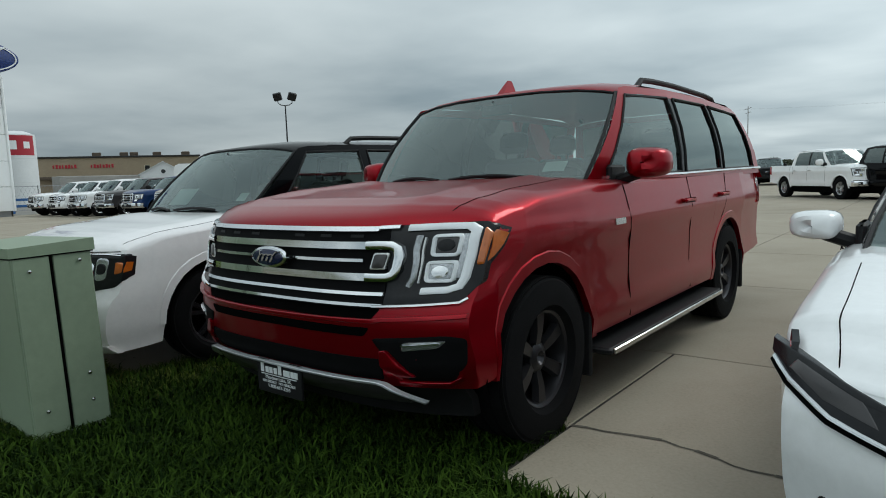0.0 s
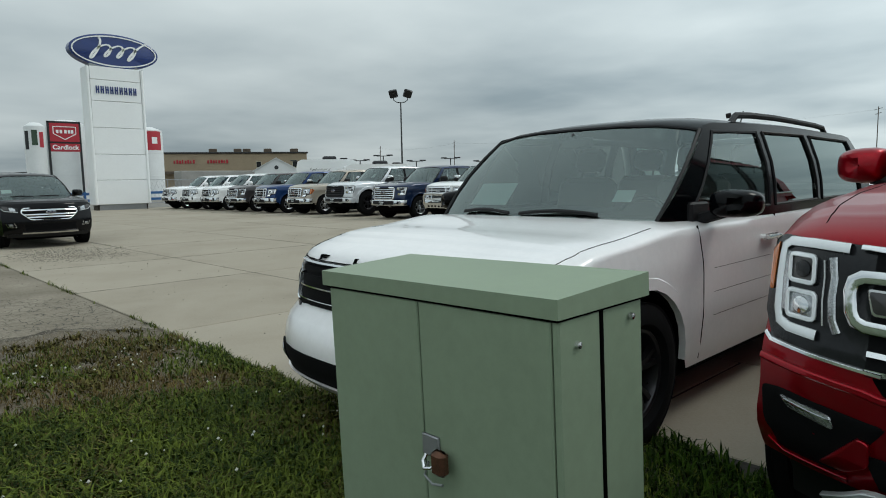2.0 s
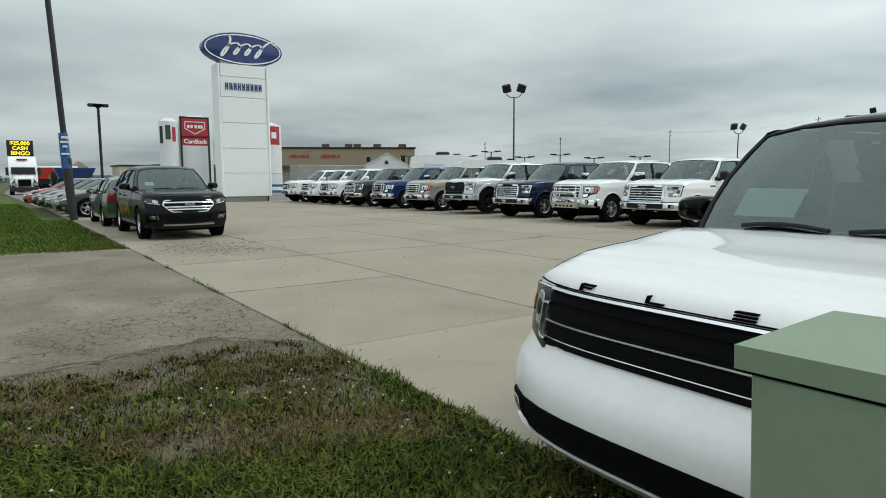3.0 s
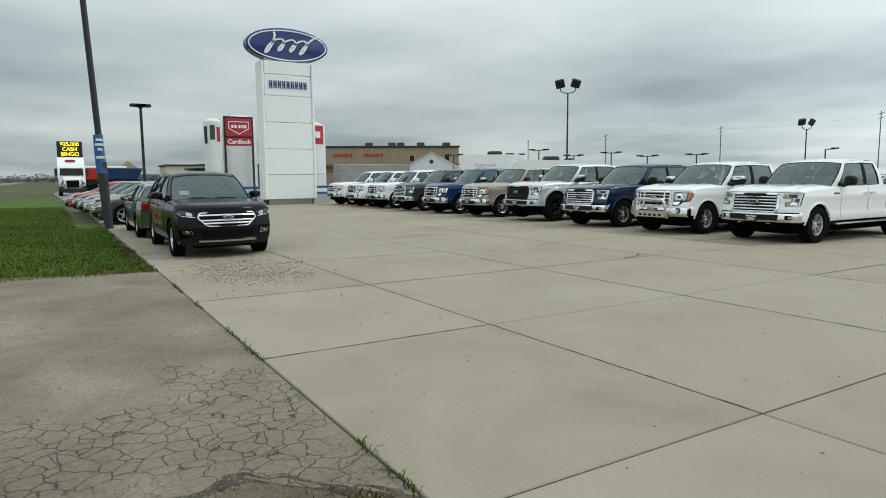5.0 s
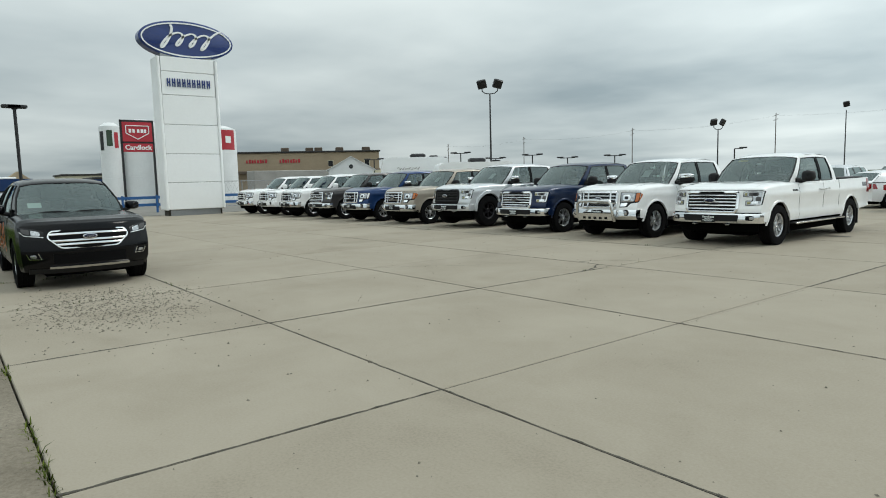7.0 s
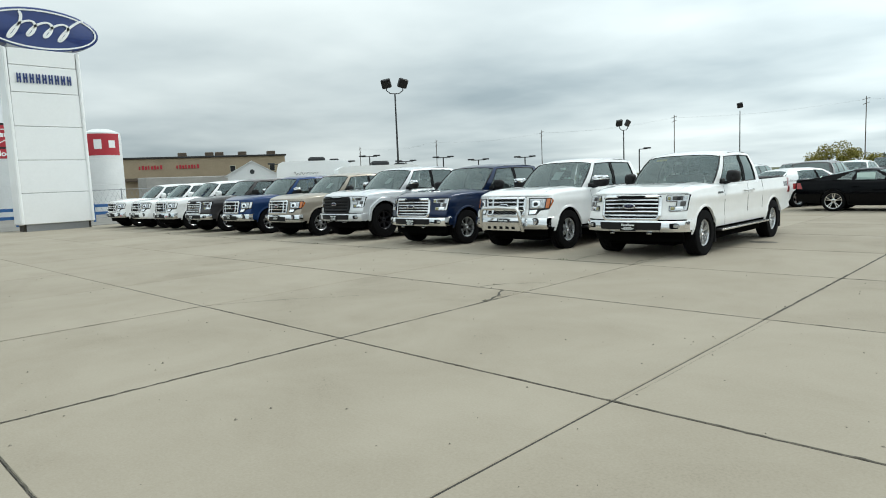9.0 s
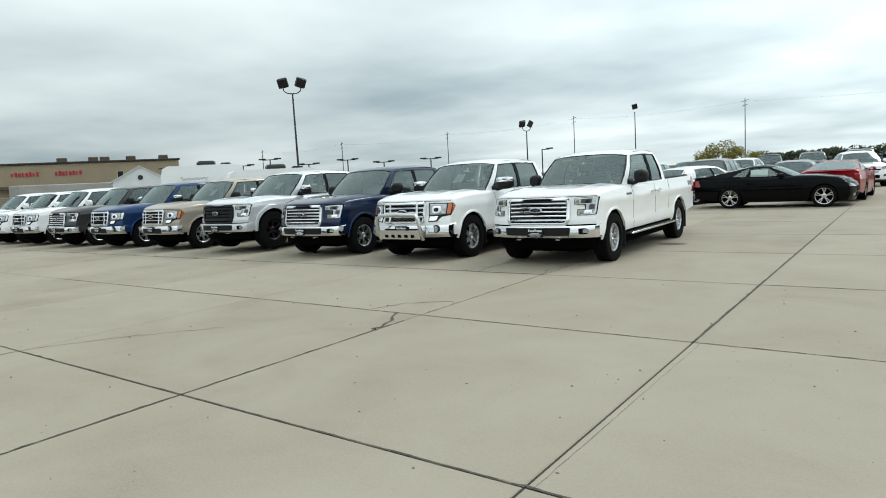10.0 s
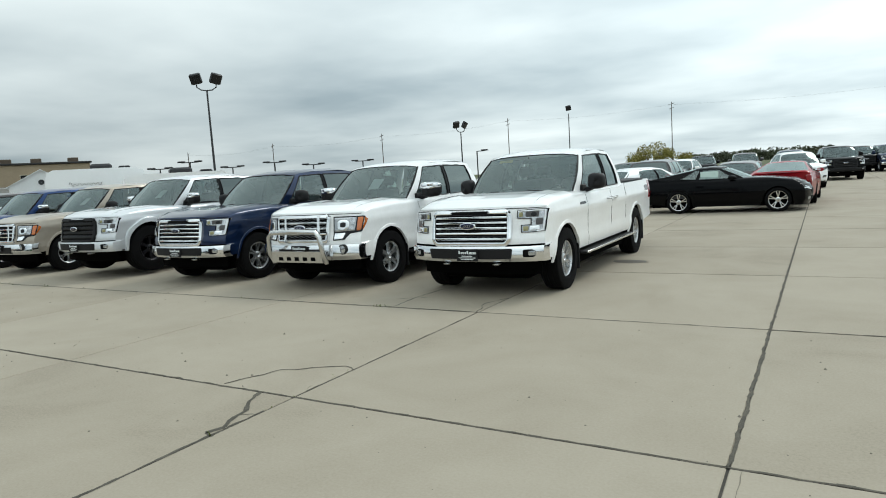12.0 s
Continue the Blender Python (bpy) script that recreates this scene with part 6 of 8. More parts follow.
v, b = vehicle("pickup_truck", "beige pickup truck with a chrome barred grille", "pickup truck", pose(*TR[4], 0), pickup_spec(mirror_mat=PLASTIC), BEIGE, "pickup trucks in a row")
old_truck_face(v, b, CHROME, CHROME, 3, amber=True)
sticker(v, -0.1, 0.1, 1.94, 1.45, 1.7, PAPER, 50)
v, b = vehicle("pickup_truck", "bright blue crew-cab pickup truck with a large grille", "pickup truck", pose(*TR[5], 0), crew_cab(pickup_spec()) | dict(mirror_cap=CHROME, mirror_mat=PLASTIC), BLUE, "pickup trucks in a row")
old_truck_face(v, b, CHROME, CHROME, 2)
v, b = vehicle("pickup_truck", "dark grey crew-cab pickup truck", "pickup truck", pose(*TR[6], 0), crew_cab(pickup_spec()) | dict(mirror_mat=PLASTIC), GREY, "pickup trucks in a row")
new_truck_face(v, b, CHROME, CHROME, CHROME)
v, b = vehicle("pickup_truck", "white pickup truck with a small dark grille", "pickup truck", pose(*TR[7], 0), crew_cab(pickup_spec()), WHITE, "pickup trucks in a row")
old_truck_face(v, b, CHROME, CHROME, 2)
suv_a = pickup_spec(L=5.3, axles=(0.95, 4.0), deck=[(0, 1.135), (0.12, 1.2), (0.5, 1.24), (1.4, 1.28), (1.75, 1.26), (5.3, 1.25)], shoulder=[(0, 1.12), (0.3, 1.16), (1.3, 1.2), (5.3, 1.24)],
                    plan=[(0, 0.965), (0.4, 0.99), (1.2, 1.0), (4.7, 1.0), (5.3, 0.97)], low=[(0, 0.45), (1.4, 0.42), (4.0, 0.42), (5.3, 0.55)],
                    seams=[[(1.98, 0.45), (1.95, 1.22)], [(2.99, 0.45), (2.99, 1.24)], [(3.75, 0.95), (3.9, 1.24)]], handles=[(2.82, 1.1), (3.7, 1.1)])
suv_a["cabin"] = dict(suv_a["cabin"], rear_top=4.95, rear_base=5.2, belt=[(1.6, 1.24), (5.2, 1.27)], roof=[(2.16, 1.84), (2.55, 1.9), (4.2, 1.9), (5.0, 1.84)],
                      windows=[(1.88, 2.90, 2.40, 2.96), (2.98, 3.85, 3.04, 3.80), (3.98, 4.95, 3.95, 4.75)], seats=(2.75, 3.6))
for i, (c, lb) in enumerate(((WHITE, "white full-size sport utility vehicle"), (SILVER, "silver-white pickup truck at the end of the row"))):
    v, b = vehicle("sport_utility" if i == 0 else "pickup_truck", lb, "car" if i == 0 else "pickup truck", pose(*TR[8 + i], 0), suv_a if i == 0 else crew_cab(pickup_spec()), c if i == 0 else WHITE, "pickup trucks in a row")
    old_truck_face(v, b, WHITE if i == 0 else CHROME, CHROME, 2)

# ---- red sport utility vehicle, nearest ----
p = dict(L=5.33, W=1.0, bow=[(0.4, 0.28), (0.75, 0.30), (1.1, 0.42)], bow_power=3.2, nose=[(0.85, 0.42), (1.0, 0.85)], stations=56, seats="dark",
         rake=[(0.3, 0.16), (0.40, 0.07), (0.5, 0.02), (0.7, 0.0), (0.78, 0.02), (0.85, 0.045), (1.05, 0.06), (1.12, 0.09), (1.2, 0.14)],
         plan=[(0, 0.955), (0.4, 0.985), (1.2, 1.0), (4.4, 1.0), (5.33, 0.95)],
         side=[(0.35, 0.955), (0.44, 0.985), (0.52, 0.992), (0.64, 0.975), (0.88, 0.98), (1.0, 1.0), (1.05, 0.997), (1.12, 0.981), (1.25, 0.955)],
         low=[(0, 0.40), (0.25, 0.42), (0.45, 0.47), (1.4, 0.42), (3.6, 0.42), (4.6, 0.5), (5.33, 0.52)],
         shoulder=[(0, 1.10), (0.3, 1.13), (0.8, 1.17), (1.5, 1.22), (3.4, 1.245), (5.33, 1.26)],
         hood_gap=(0.84, 0.84, 1.38), deck=[(0, 1.115), (0.05, 1.155), (0.12, 1.182), (0.3, 1.21), (0.8, 1.245), (1.38, 1.28), (1.6, 1.265), (5.33, 1.26)],
         axles=(0.82, 3.98), crease=0.018, arch=0.47, hub=0.41, flare=0.007, wheel=("star", 0.405, 0.275, 0.235, 6, DARK_ALLOY, False),
         cabin=dict(ws_base=1.37, ws_top=2.02, rear_top=4.9, rear_base=5.2, belt_w=0.945, roof_w=0.80, ws_bow=0.24, pinch=0.14,
                    belt=[(1.4, 1.25), (2.2, 1.245), (5.2, 1.275)], roof=[(2.02, 1.87), (2.4, 1.93), (3.5, 1.945), (4.6, 1.93), (4.95, 1.87)],
                    windows=[(1.78, 2.86, 2.24, 2.90), (2.97, 3.86, 3.03, 3.78), (3.98, 4.98, 3.90, 4.72)], seats=(2.55, 3.45), belt_trim=CHROME),
         seams=[[(1.80, 0.44), (1.80, 0.95), (1.76, 1.225)], [(2.93, 0.44), (2.93, 1.24)], [(3.62, 0.7), (3.78, 0.95), (3.92, 1.25)]],
         handles=[(2.82, 1.08), (3.72, 1.09)], mirror=(1.25, 1.80, 0.23, 0.19), tail=(0.95, 1.35))
v, b = vehicle("sport_utility", "ruby red full-size sport utility vehicle with chrome barred grille", "car", pose(-2.63, 1.07, 0), p, RED)
red = v
v.scale = (1.06, 1.0, 1.0)
ROOF_R = p["cabin"]["roof"]
back = face_part(v, b, "grille", rect(-0.62, 0.62, 0.755, 1.098), 0.016, MESH_BLACK, "black grille with bright bars", 0.04, 20, 5)
for z, h, w, o in ((1.090, 0.020, 0.58, 0.03), (1.02, 0.032, 0.62, 0.032), (0.955, 0.014, 0.52, 0.024), (0.885, 0.032, 0.62, 0.032), (0.815, 0.014, 0.62, 0.024), (0.768, 0.013, 0.62, 0.02)):
    part("grille_bar", Geo().plate(*b.face_quad(rect(-w, w, z - h / 2, z + h / 2), o, 0.03, 20, 2)), CHROME, back)
for z in (1.058, 0.985, 0.92, 0.85):
    for k in range(7):
        x = -0.48 + k * 0.16
        if abs(x) > 0.1:
            part("grille_clip", Geo().plate(*b.face_quad(rect(x - 0.03, x + 0.03, z - 0.006, z + 0.006), 0.012, 0.02, 2, 1)), PLASTIC, back)
add_badge(v, b, 0, 0.955, 0.25, 0.05)
for s in (1, -1):
    f = (lambda c: c) if s > 0 else flip
    g2 = (lambda c: c) if s > 0 else mirror_x
    h = part("headlight", b.face_shape(rounded(g2([(0.60, 0.765), (0.90, 0.785), (0.948, 0.86), (0.955, 1.09), (0.925, 1.108), (0.60, 1.10)]), 0.012, 3), 0.010, 0.04), LAMP_DARK, v, "large clear headlight with light-guide frame")
    # C-shaped bright frame that carries on the grille bars
    part("lamp_frame", b.face_band(g2([(0.54, 1.02), (0.60, 1.022), (0.645, 1.02), (0.668, 1.005), (0.675, 0.975), (0.668, 0.92), (0.655, 0.895), (0.63, 0.885), (0.58, 0.884), (0.54, 0.885)]), 0.034, 0.036, 0.04, False, 2), CHROME, h)
    part("turn_lens", b.face_shape(rounded(g2([(0.55, 0.915), (0.618, 0.915), (0.636, 0.99), (0.568, 0.99)]), 0.012, 3), 0.026, 0.02), BRUSHED, h, "smoked square lens in a bright edge")
    part("lens_face", b.face_shape(rounded(g2([(0.56, 0.923), (0.613, 0.923), (0.628, 0.982), (0.575, 0.982)]), 0.01, 3), 0.030, 0.01), GREY, h, "smoked square lens")
    part("lamp_bowl", b.face_band(g2([(0.705, 0.845), (0.722, 0.88), (0.728, 0.94), (0.726, 1.0), (0.735, 1.06)]), 0.024, 0.014, 0.02, False, 3), LAMP, h)
    part("lamp_bowl", b.face_band(g2([(0.745, 0.86), (0.752, 0.93), (0.752, 1.0), (0.758, 1.05)]), 0.008, 0.018, 0.02, False, 3), BRUSHED, h)
    for x0, x1, z0, z1, mt in ((0.785, 0.868, 0.975, 1.055, GREY), (0.772, 0.862, 0.868, 0.945, LAMP)):
        ol = rounded(g2([(x0, z0), (x1, z0), (x1 + 0.006, z1), (x0 + 0.004, z1)]), 0.014, 3)
        part("projector", b.face_shape(ol, 0.018, 0.02), mt, h)
        part("light_guide", b.face_band(ol, 0.014, 0.024, 0.02, True), LED, h)
        cx, cz = (x0 + x1) / 2, (z0 + z1) / 2
        part("projector_lens", b.face_shape(g2([(cx + 0.028 * math.cos(k * math.pi / 8), cz + 0.026 * math.sin(k * math.pi / 8)) for k in range(16)]), 0.026, 0.01), LAMP_DARK if mt is GREY else CHROME, h)
    part("light_guide", b.face_band(g2([(0.69, 1.091), (0.80, 1.094), (0.885, 1.092), (0.908, 1.075), (0.906, 0.97), (0.898, 0.88), (0.885, 0.845), (0.85, 0.832), (0.76, 0.828)]), 0.027, 0.022, 0.02, False, 3), LED, h)
    part("light_guide", b.face_band(g2([(0.885, 1.06), (0.884, 0.97), (0.876, 0.88)]), 0.024, 0.018, 0.02, False, 4), LAMP, h)
    part("side_marker", b.face_shape(rounded(g2([(0.926, 0.93), (0.945, 0.93), (0.955, 1.06), (0.932, 1.085)]), 0.006, 2), 0.02, 0.02), AMBER, h, "amber side marker")
    part("side_marker", Geo().plate(*b.side_quad([(0.0, 0.935), (0.06, 0.96), (0.17, 1.05), (0.0, 1.075)], 0.004, 0.02, s, 5, 4)), AMBER, h, "amber side marker")
    part("lamp_seal", Geo().plate(*b.side_quad([(0.0, 0.87), (0.07, 0.92), (0.21, 1.07), (0.0, 1.10)], 0.001, 0.02, s, 5, 4)), LAMP_DARK, h)
    part("lamp_trim", b.face_band(g2([(0.58, 0.764), (0.75, 0.772), (0.90, 0.782), (0.925, 0.80)]), 0.013, 0.02, 0.02, False, 4), CHROME, h)
    part("lamp_trim", b.face_band(g2([(0.58, 1.095), (0.66, 1.098)]), 0.014, 0.026, 0.02, False, 3), CHROME, h)
    fo = part("fog_pocket", b.face_shape(rounded(g2([(0.69, 0.435), (0.86, 0.435), (0.92, 0.52), (0.925, 0.63), (0.85, 0.642), (0.565, 0.622), (0.575, 0.60)]), 0.02, 3), 0.004, 0.03), MESH_BLACK, v, "black fog lamp pocket")
    part("fog_light", b.face_shape(rounded(g2([(0.69, 0.572), (0.83, 0.59), (0.86, 0.622), (0.70, 0.612)]), 0.012, 3), 0.012, 0.02), LAMP, fo)
    part("fog_light_rim", b.face_band(g2([(0.70, 0.60), (0.76, 0.604), (0.84, 0.612)]), 0.006, 0.018, 0.02, False, 3), CHROME, fo)
    part("pocket_fin", b.face_shape(rounded(g2([(0.60, 0.50), (0.66, 0.455), (0.735, 0.455), (0.63, 0.575), (0.60, 0.57)]), 0.012, 3), 0.020, 0.03), RED, fo, "red fin below the fog lamp")
    part("pocket_lip", b.face_band(g2([(0.66, 0.425), (0.85, 0.425), (0.90, 0.455)]), 0.014, 0.014, 0.03, False, 4), RED, fo)
# near-black plate painted in for the shade inside the red bumper's recess
part("bumper_slot", b.face_shape(rounded([(-0.53, 0.628), (0.53, 0.628), (0.56, 0.668), (-0.56, 0.668)], 0.014, 3), 0.003, 0.02), SEAM_SHADE, v)
part("bumper_ledge", b.face_band([(-0.93, 0.725), (-0.62, 0.708), (-0.58, 0.70), (0, 0.692), (0.58, 0.70), (0.62, 0.708), (0.93, 0.725)], 0.02, 0.014, 0.04, False, 5), RED, v, "red moulded bumper edge")
part("grille_shelf", b.face_shape(rounded([(-0.57, 0.705), (0.57, 0.705), (0.61, 0.755), (-0.61, 0.755)], 0.01, 2), 0.002, 0.02), SEAM_SHADE, v)
face_part(v, b, "lower_intake", [(-0.58, 0.43), (0.58, 0.43), (0.61, 0.53), (-0.61, 0.53)], 0.006, MESH_BLACK, "black lower intake", 0.03, 16, 3)
part("skid_strip", b.face_band([(-0.735, 0.325), (-0.61, 0.418), (-0.58, 0.426), (0, 0.43), (0.58, 0.426), (0.61, 0.418), (0.735, 0.325)], 0.016, 0.06, 0.03, False, 5), SILVER, v, "satin silver lower strip")
part("skid_panel", b.face_shape(rounded([(-0.68, 0.32), (0.68, 0.32), (0.58, 0.415), (-0.58, 0.415)], 0.01, 2), 0.05, 0.04), GREY, v, "dark lower skid panel")
part("air_dam", Geo().plate(*b.face_quad(rect(-0.86, 0.86, 0.24, 0.41), -0.03, 0.05, 12, 2)), PLASTIC, v)
plate(v, b, 0.355, 0.09, w=0.32, h=0.165, full=True)
running_boards(v, b, 1.34, 3.48, 0.33, BRUSHED, 0.06)
mud_flaps(v, b)
fin(v, 2.12, 1.885, RED)
rails(v, b, 2.75, 4.75, 0.66, PLASTIC, lambda s: smooth_table(ROOF_R, s) - 0.02)
sticker(v, 0.50, 0.64, 1.68, 1.315, 1.40, PAPER_GREEN, 46)
for s in (1, -1):
    part("fender_badge", Geo().plate(*b.side_quad([(1.56, 1.0), (1.70, 1.0), (1.70, 1.035), (1.56, 1.035)], 0.006, 0.012, s)), BRUSHED, v, "small bright fender badge")

# ---- white boxy wagon with black roof ----
p = dict(L=5.12, W=0.965, bow=0.22, bow_power=4.0, nose=0.5, stations=56, seats="tan",
         rake=[(0.2, 0.05), (0.28, -0.04), (0.38, -0.075), (0.48, -0.075), (0.55, -0.055), (0.60, -0.015), (0.64, 0.03), (0.74, 0.05), (0.86, 0.075), (0.92, 0.11), (1.0, 0.19)],
         plan=[(0, 0.965), (0.4, 0.99), (1.2, 1.0), (4.4, 1.0), (5.12, 0.97)],
         side=[(0.25, 0.955), (0.4, 0.985), (0.6, 1.0), (0.85, 0.995), (1.0, 0.98), (1.1, 0.955)],
         low=[(0, 0.22), (0.3, 0.23), (1.4, 0.30), (3.6, 0.30), (5.12, 0.36)],
         shoulder=[(0, 0.90), (0.25, 0.93), (0.8, 0.98), (1.3, 1.03), (5.12, 1.08)],
         hood_gap=(0.93, 0.93, 1.1), deck=[(0, 0.915), (0.04, 0.948), (0.12, 0.975), (0.3, 1.0), (0.7, 1.04), (1.15, 1.09), (1.4, 1.08), (5.12, 1.08)],
         axles=(0.92, 3.91), arch=0.425, hub=0.36, flare=0.006, wheel=("wagon", 0.36, 0.255, 0.225, 5, DARK_ALLOY, True),
         cabin=dict(ws_base=1.12, ws_top=1.78, rear_top=4.75, rear_base=5.0, belt_w=0.95, roof_w=0.81, ws_bow=0.2, pinch=0.12,
                    belt=[(1.1, 1.08), (5.1, 1.11)], roof=[(1.78, 1.64), (2.1, 1.69), (3.3, 1.705), (4.6, 1.69), (4.9, 1.66)],
                    windows=[(1.58, 2.55, 2.0, 2.57), (2.66, 3.5, 2.68, 3.46), (3.62, 4.68, 3.6, 4.55)], seats=(2.15, 3.05)),
         # level runs are door grooves, crease shade drawn as dark lines
         seams=[[(1.52, 0.33), (1.52, 0.8), (1.49, 1.05)], [(2.6, 0.33), (2.6, 1.06)], [(3.45, 0.55), (3.5, 0.8), (3.56, 1.07)]] + [[(1.65, z), (2.48, z)] for z in (0.55, 0.68, 0.81)] + [[(2.72, z), (3.4, z)] for z in (0.55, 0.68, 0.81)],
         handles=[(2.42, 0.93), (3.4, 0.94)], mirror=(1.08, 1.56, 0.25, 0.16), mirror_mat=BLACK, tail=(0.8, 1.1))
v, b = vehicle("station_wagon", "pearl white boxy station wagon with a black roof", "car", pose(-5.29, 0.94, 0), p, PEARL, roof=BLACK, pillar=BLACK)
ROOF_F = p["cabin"]["roof"]
back = face_part(v, b, "grille", rect(-0.70, 0.70, 0.642, 0.88), 0.004, MESH_BLACK, "wide black grille with thin bright lines", 0.04, 20, 4)
for z, h, mt in ((0.845, 0.03, MESH_BLACK), (0.79, 0.04, MESH_BLACK), (0.72, 0.04, MESH_BLACK), (0.665, 0.02, MESH_BLACK), (0.75, 0.007, CHROME), (0.683, 0.004, CHROME), (0.882, 0.01, CHROME)):
    part("grille_bar", Geo().plate(*b.face_quad(rect(-0.71, 0.71, z - h / 2, z + h / 2), 0.022 if mt is CHROME else 0.014, 0.03, 20, 2)), mt, back)
for s in (1, -1):
    f = (lambda c: c) if s > 0 else flip
    g2 = (lambda c: c) if s > 0 else mirror_x
    h = part("headlight", b.face_shape(rounded(g2([(0.70, 0.625), (0.90, 0.66), (0.933, 0.70), (0.935, 0.875), (0.70, 0.885)]), 0.015, 3), 0.010, 0.05), LAMP_DARK, v, "dark wrap-round headlight")
    part("lamp_bowl", b.face_shape(rounded(g2([(0.775, 0.70), (0.85, 0.715), (0.855, 0.85), (0.775, 0.855)]), 0.03, 4), 0.016, 0.02), LAMP, h)
    part("projector", b.face_shape(rounded(g2([(0.79, 0.745), (0.845, 0.75), (0.845, 0.815), (0.79, 0.82)]), 0.026, 4), 0.022, 0.02), LAMP_DARK, h)
    part("lamp_trim", b.face_band(g2([(0.70, 0.668), (0.745, 0.672), (0.757, 0.69), (0.757, 0.80), (0.745, 0.815), (0.70, 0.818)]), 0.010, 0.022, 0.02, False, 2), CHROME, h)
    part("lamp_trim", b.face_band(g2([(0.70, 0.882), (0.84, 0.878), (0.92, 0.868)]), 0.006, 0.014, 0.02, False, 4), CHROME, h)
    part("side_marker", b.face_shape(rounded(g2([(0.895, 0.745), (0.93, 0.755), (0.931, 0.82), (0.895, 0.825)]), 0.008, 2), 0.016, 0.02), AMBER, h, "amber side marker")
    part("side_marker", Geo().plate(*b.side_quad([(0.0, 0.755), (0.10, 0.765), (0.11, 0.82), (0.0, 0.825)], 0.006, 0.02, s, 4, 2)), AMBER, h, "amber side marker")
    part("lamp_shell", Geo().plate(*b.side_quad([(0.0, 0.70), (0.14, 0.735), (0.15, 0.855), (0.0, 0.875)], 0.002, 0.02, s, 5, 3)), LAMP_DARK, h)
    fp = part("fog_pocket", b.face_shape(rounded(g2([(0.74, 0.31), (0.86, 0.33), (0.87, 0.43), (0.76, 0.42)]), 0.02, 3), 0.012, 0.02), MESH_BLACK, v)
    part("fog_light", b.face_shape(rounded(g2([(0.765, 0.335), (0.84, 0.345), (0.845, 0.405), (0.775, 0.40)]), 0.02, 3), 0.018, 0.02), LAMP, fp)
part("bonnet_edge_gap", b.face_band([(-0.9, 0.891), (0.9, 0.891)], 0.005, 0.002, 0.02, False, 18), SEAM_SHADE, v)
face_part(v, b, "lower_intake", [(-0.74, 0.285), (0.74, 0.285), (0.84, 0.42), (-0.84, 0.42)], 0.006, MESH_BLACK, "black lower intake", 0.03, 18, 3)
face_part(v, b, "bumper_lip", rect(-0.9, 0.9, 0.22, 0.28), 0.02, PEARL, "", 0.04, 18, 2)
# raised bonnet marks as plain strokes
for i, strokes in enumerate((((0, 0, 0.16, 1), (0, 0.78, 1, 1), (0, 0.38, 0.8, 0.58)), ((0, 0, 0.16, 1), (0, 0, 1, 0.22)), ((0, 0, 1, 0.2), (0, 0.4, 1, 0.6), (0, 0.8, 1, 1)), ((0, 0.4, 1, 0.6), (0.42, 0, 0.58, 1)))):
    g = Geo()
    x0 = -0.535 + i * 0.335
    for a0, z0, a1, z1 in strokes:
        xs = (x0 + a0 * 0.075, x0 + a1 * 0.075)
        g.plate(*b.face_quad(rect(xs[0], xs[1], 0.897 + z0 * 0.026, 0.897 + z1 * 0.026), 0.012 if i else 0.0125, 0.02, 2, 1))
    part("bonnet_mark", g, SEAM_SHADE, v, "small dark raised letter shape")
rails(v, b, 2.5, 4.55, 0.66, PLASTIC, lambda s: smooth_table(ROOF_F, s) - 0.035)
part("roof_antenna", Geo().tube([(0.0, 4.3, 1.66), (0.0, 4.42, 1.9)], 0.006), PLASTIC, v)
sticker(v, 0.44, 0.56, 1.46, 1.17, 1.26, PAPER_GREEN, 44)
sticker(v, -0.72, -0.40, 1.50, 1.14, 1.34, PAPER_GREEN, 44, label="pale green window paper on the dashboard")
for s in (1, -1):
    h = Geo()
    h.tube([b.side_point(2.32, 0.93, 0.045, s), b.side_point(2.52, 0.93, 0.045, s)], 0.012, 8)
    part("door_handle_trim", h, CHROME, v)

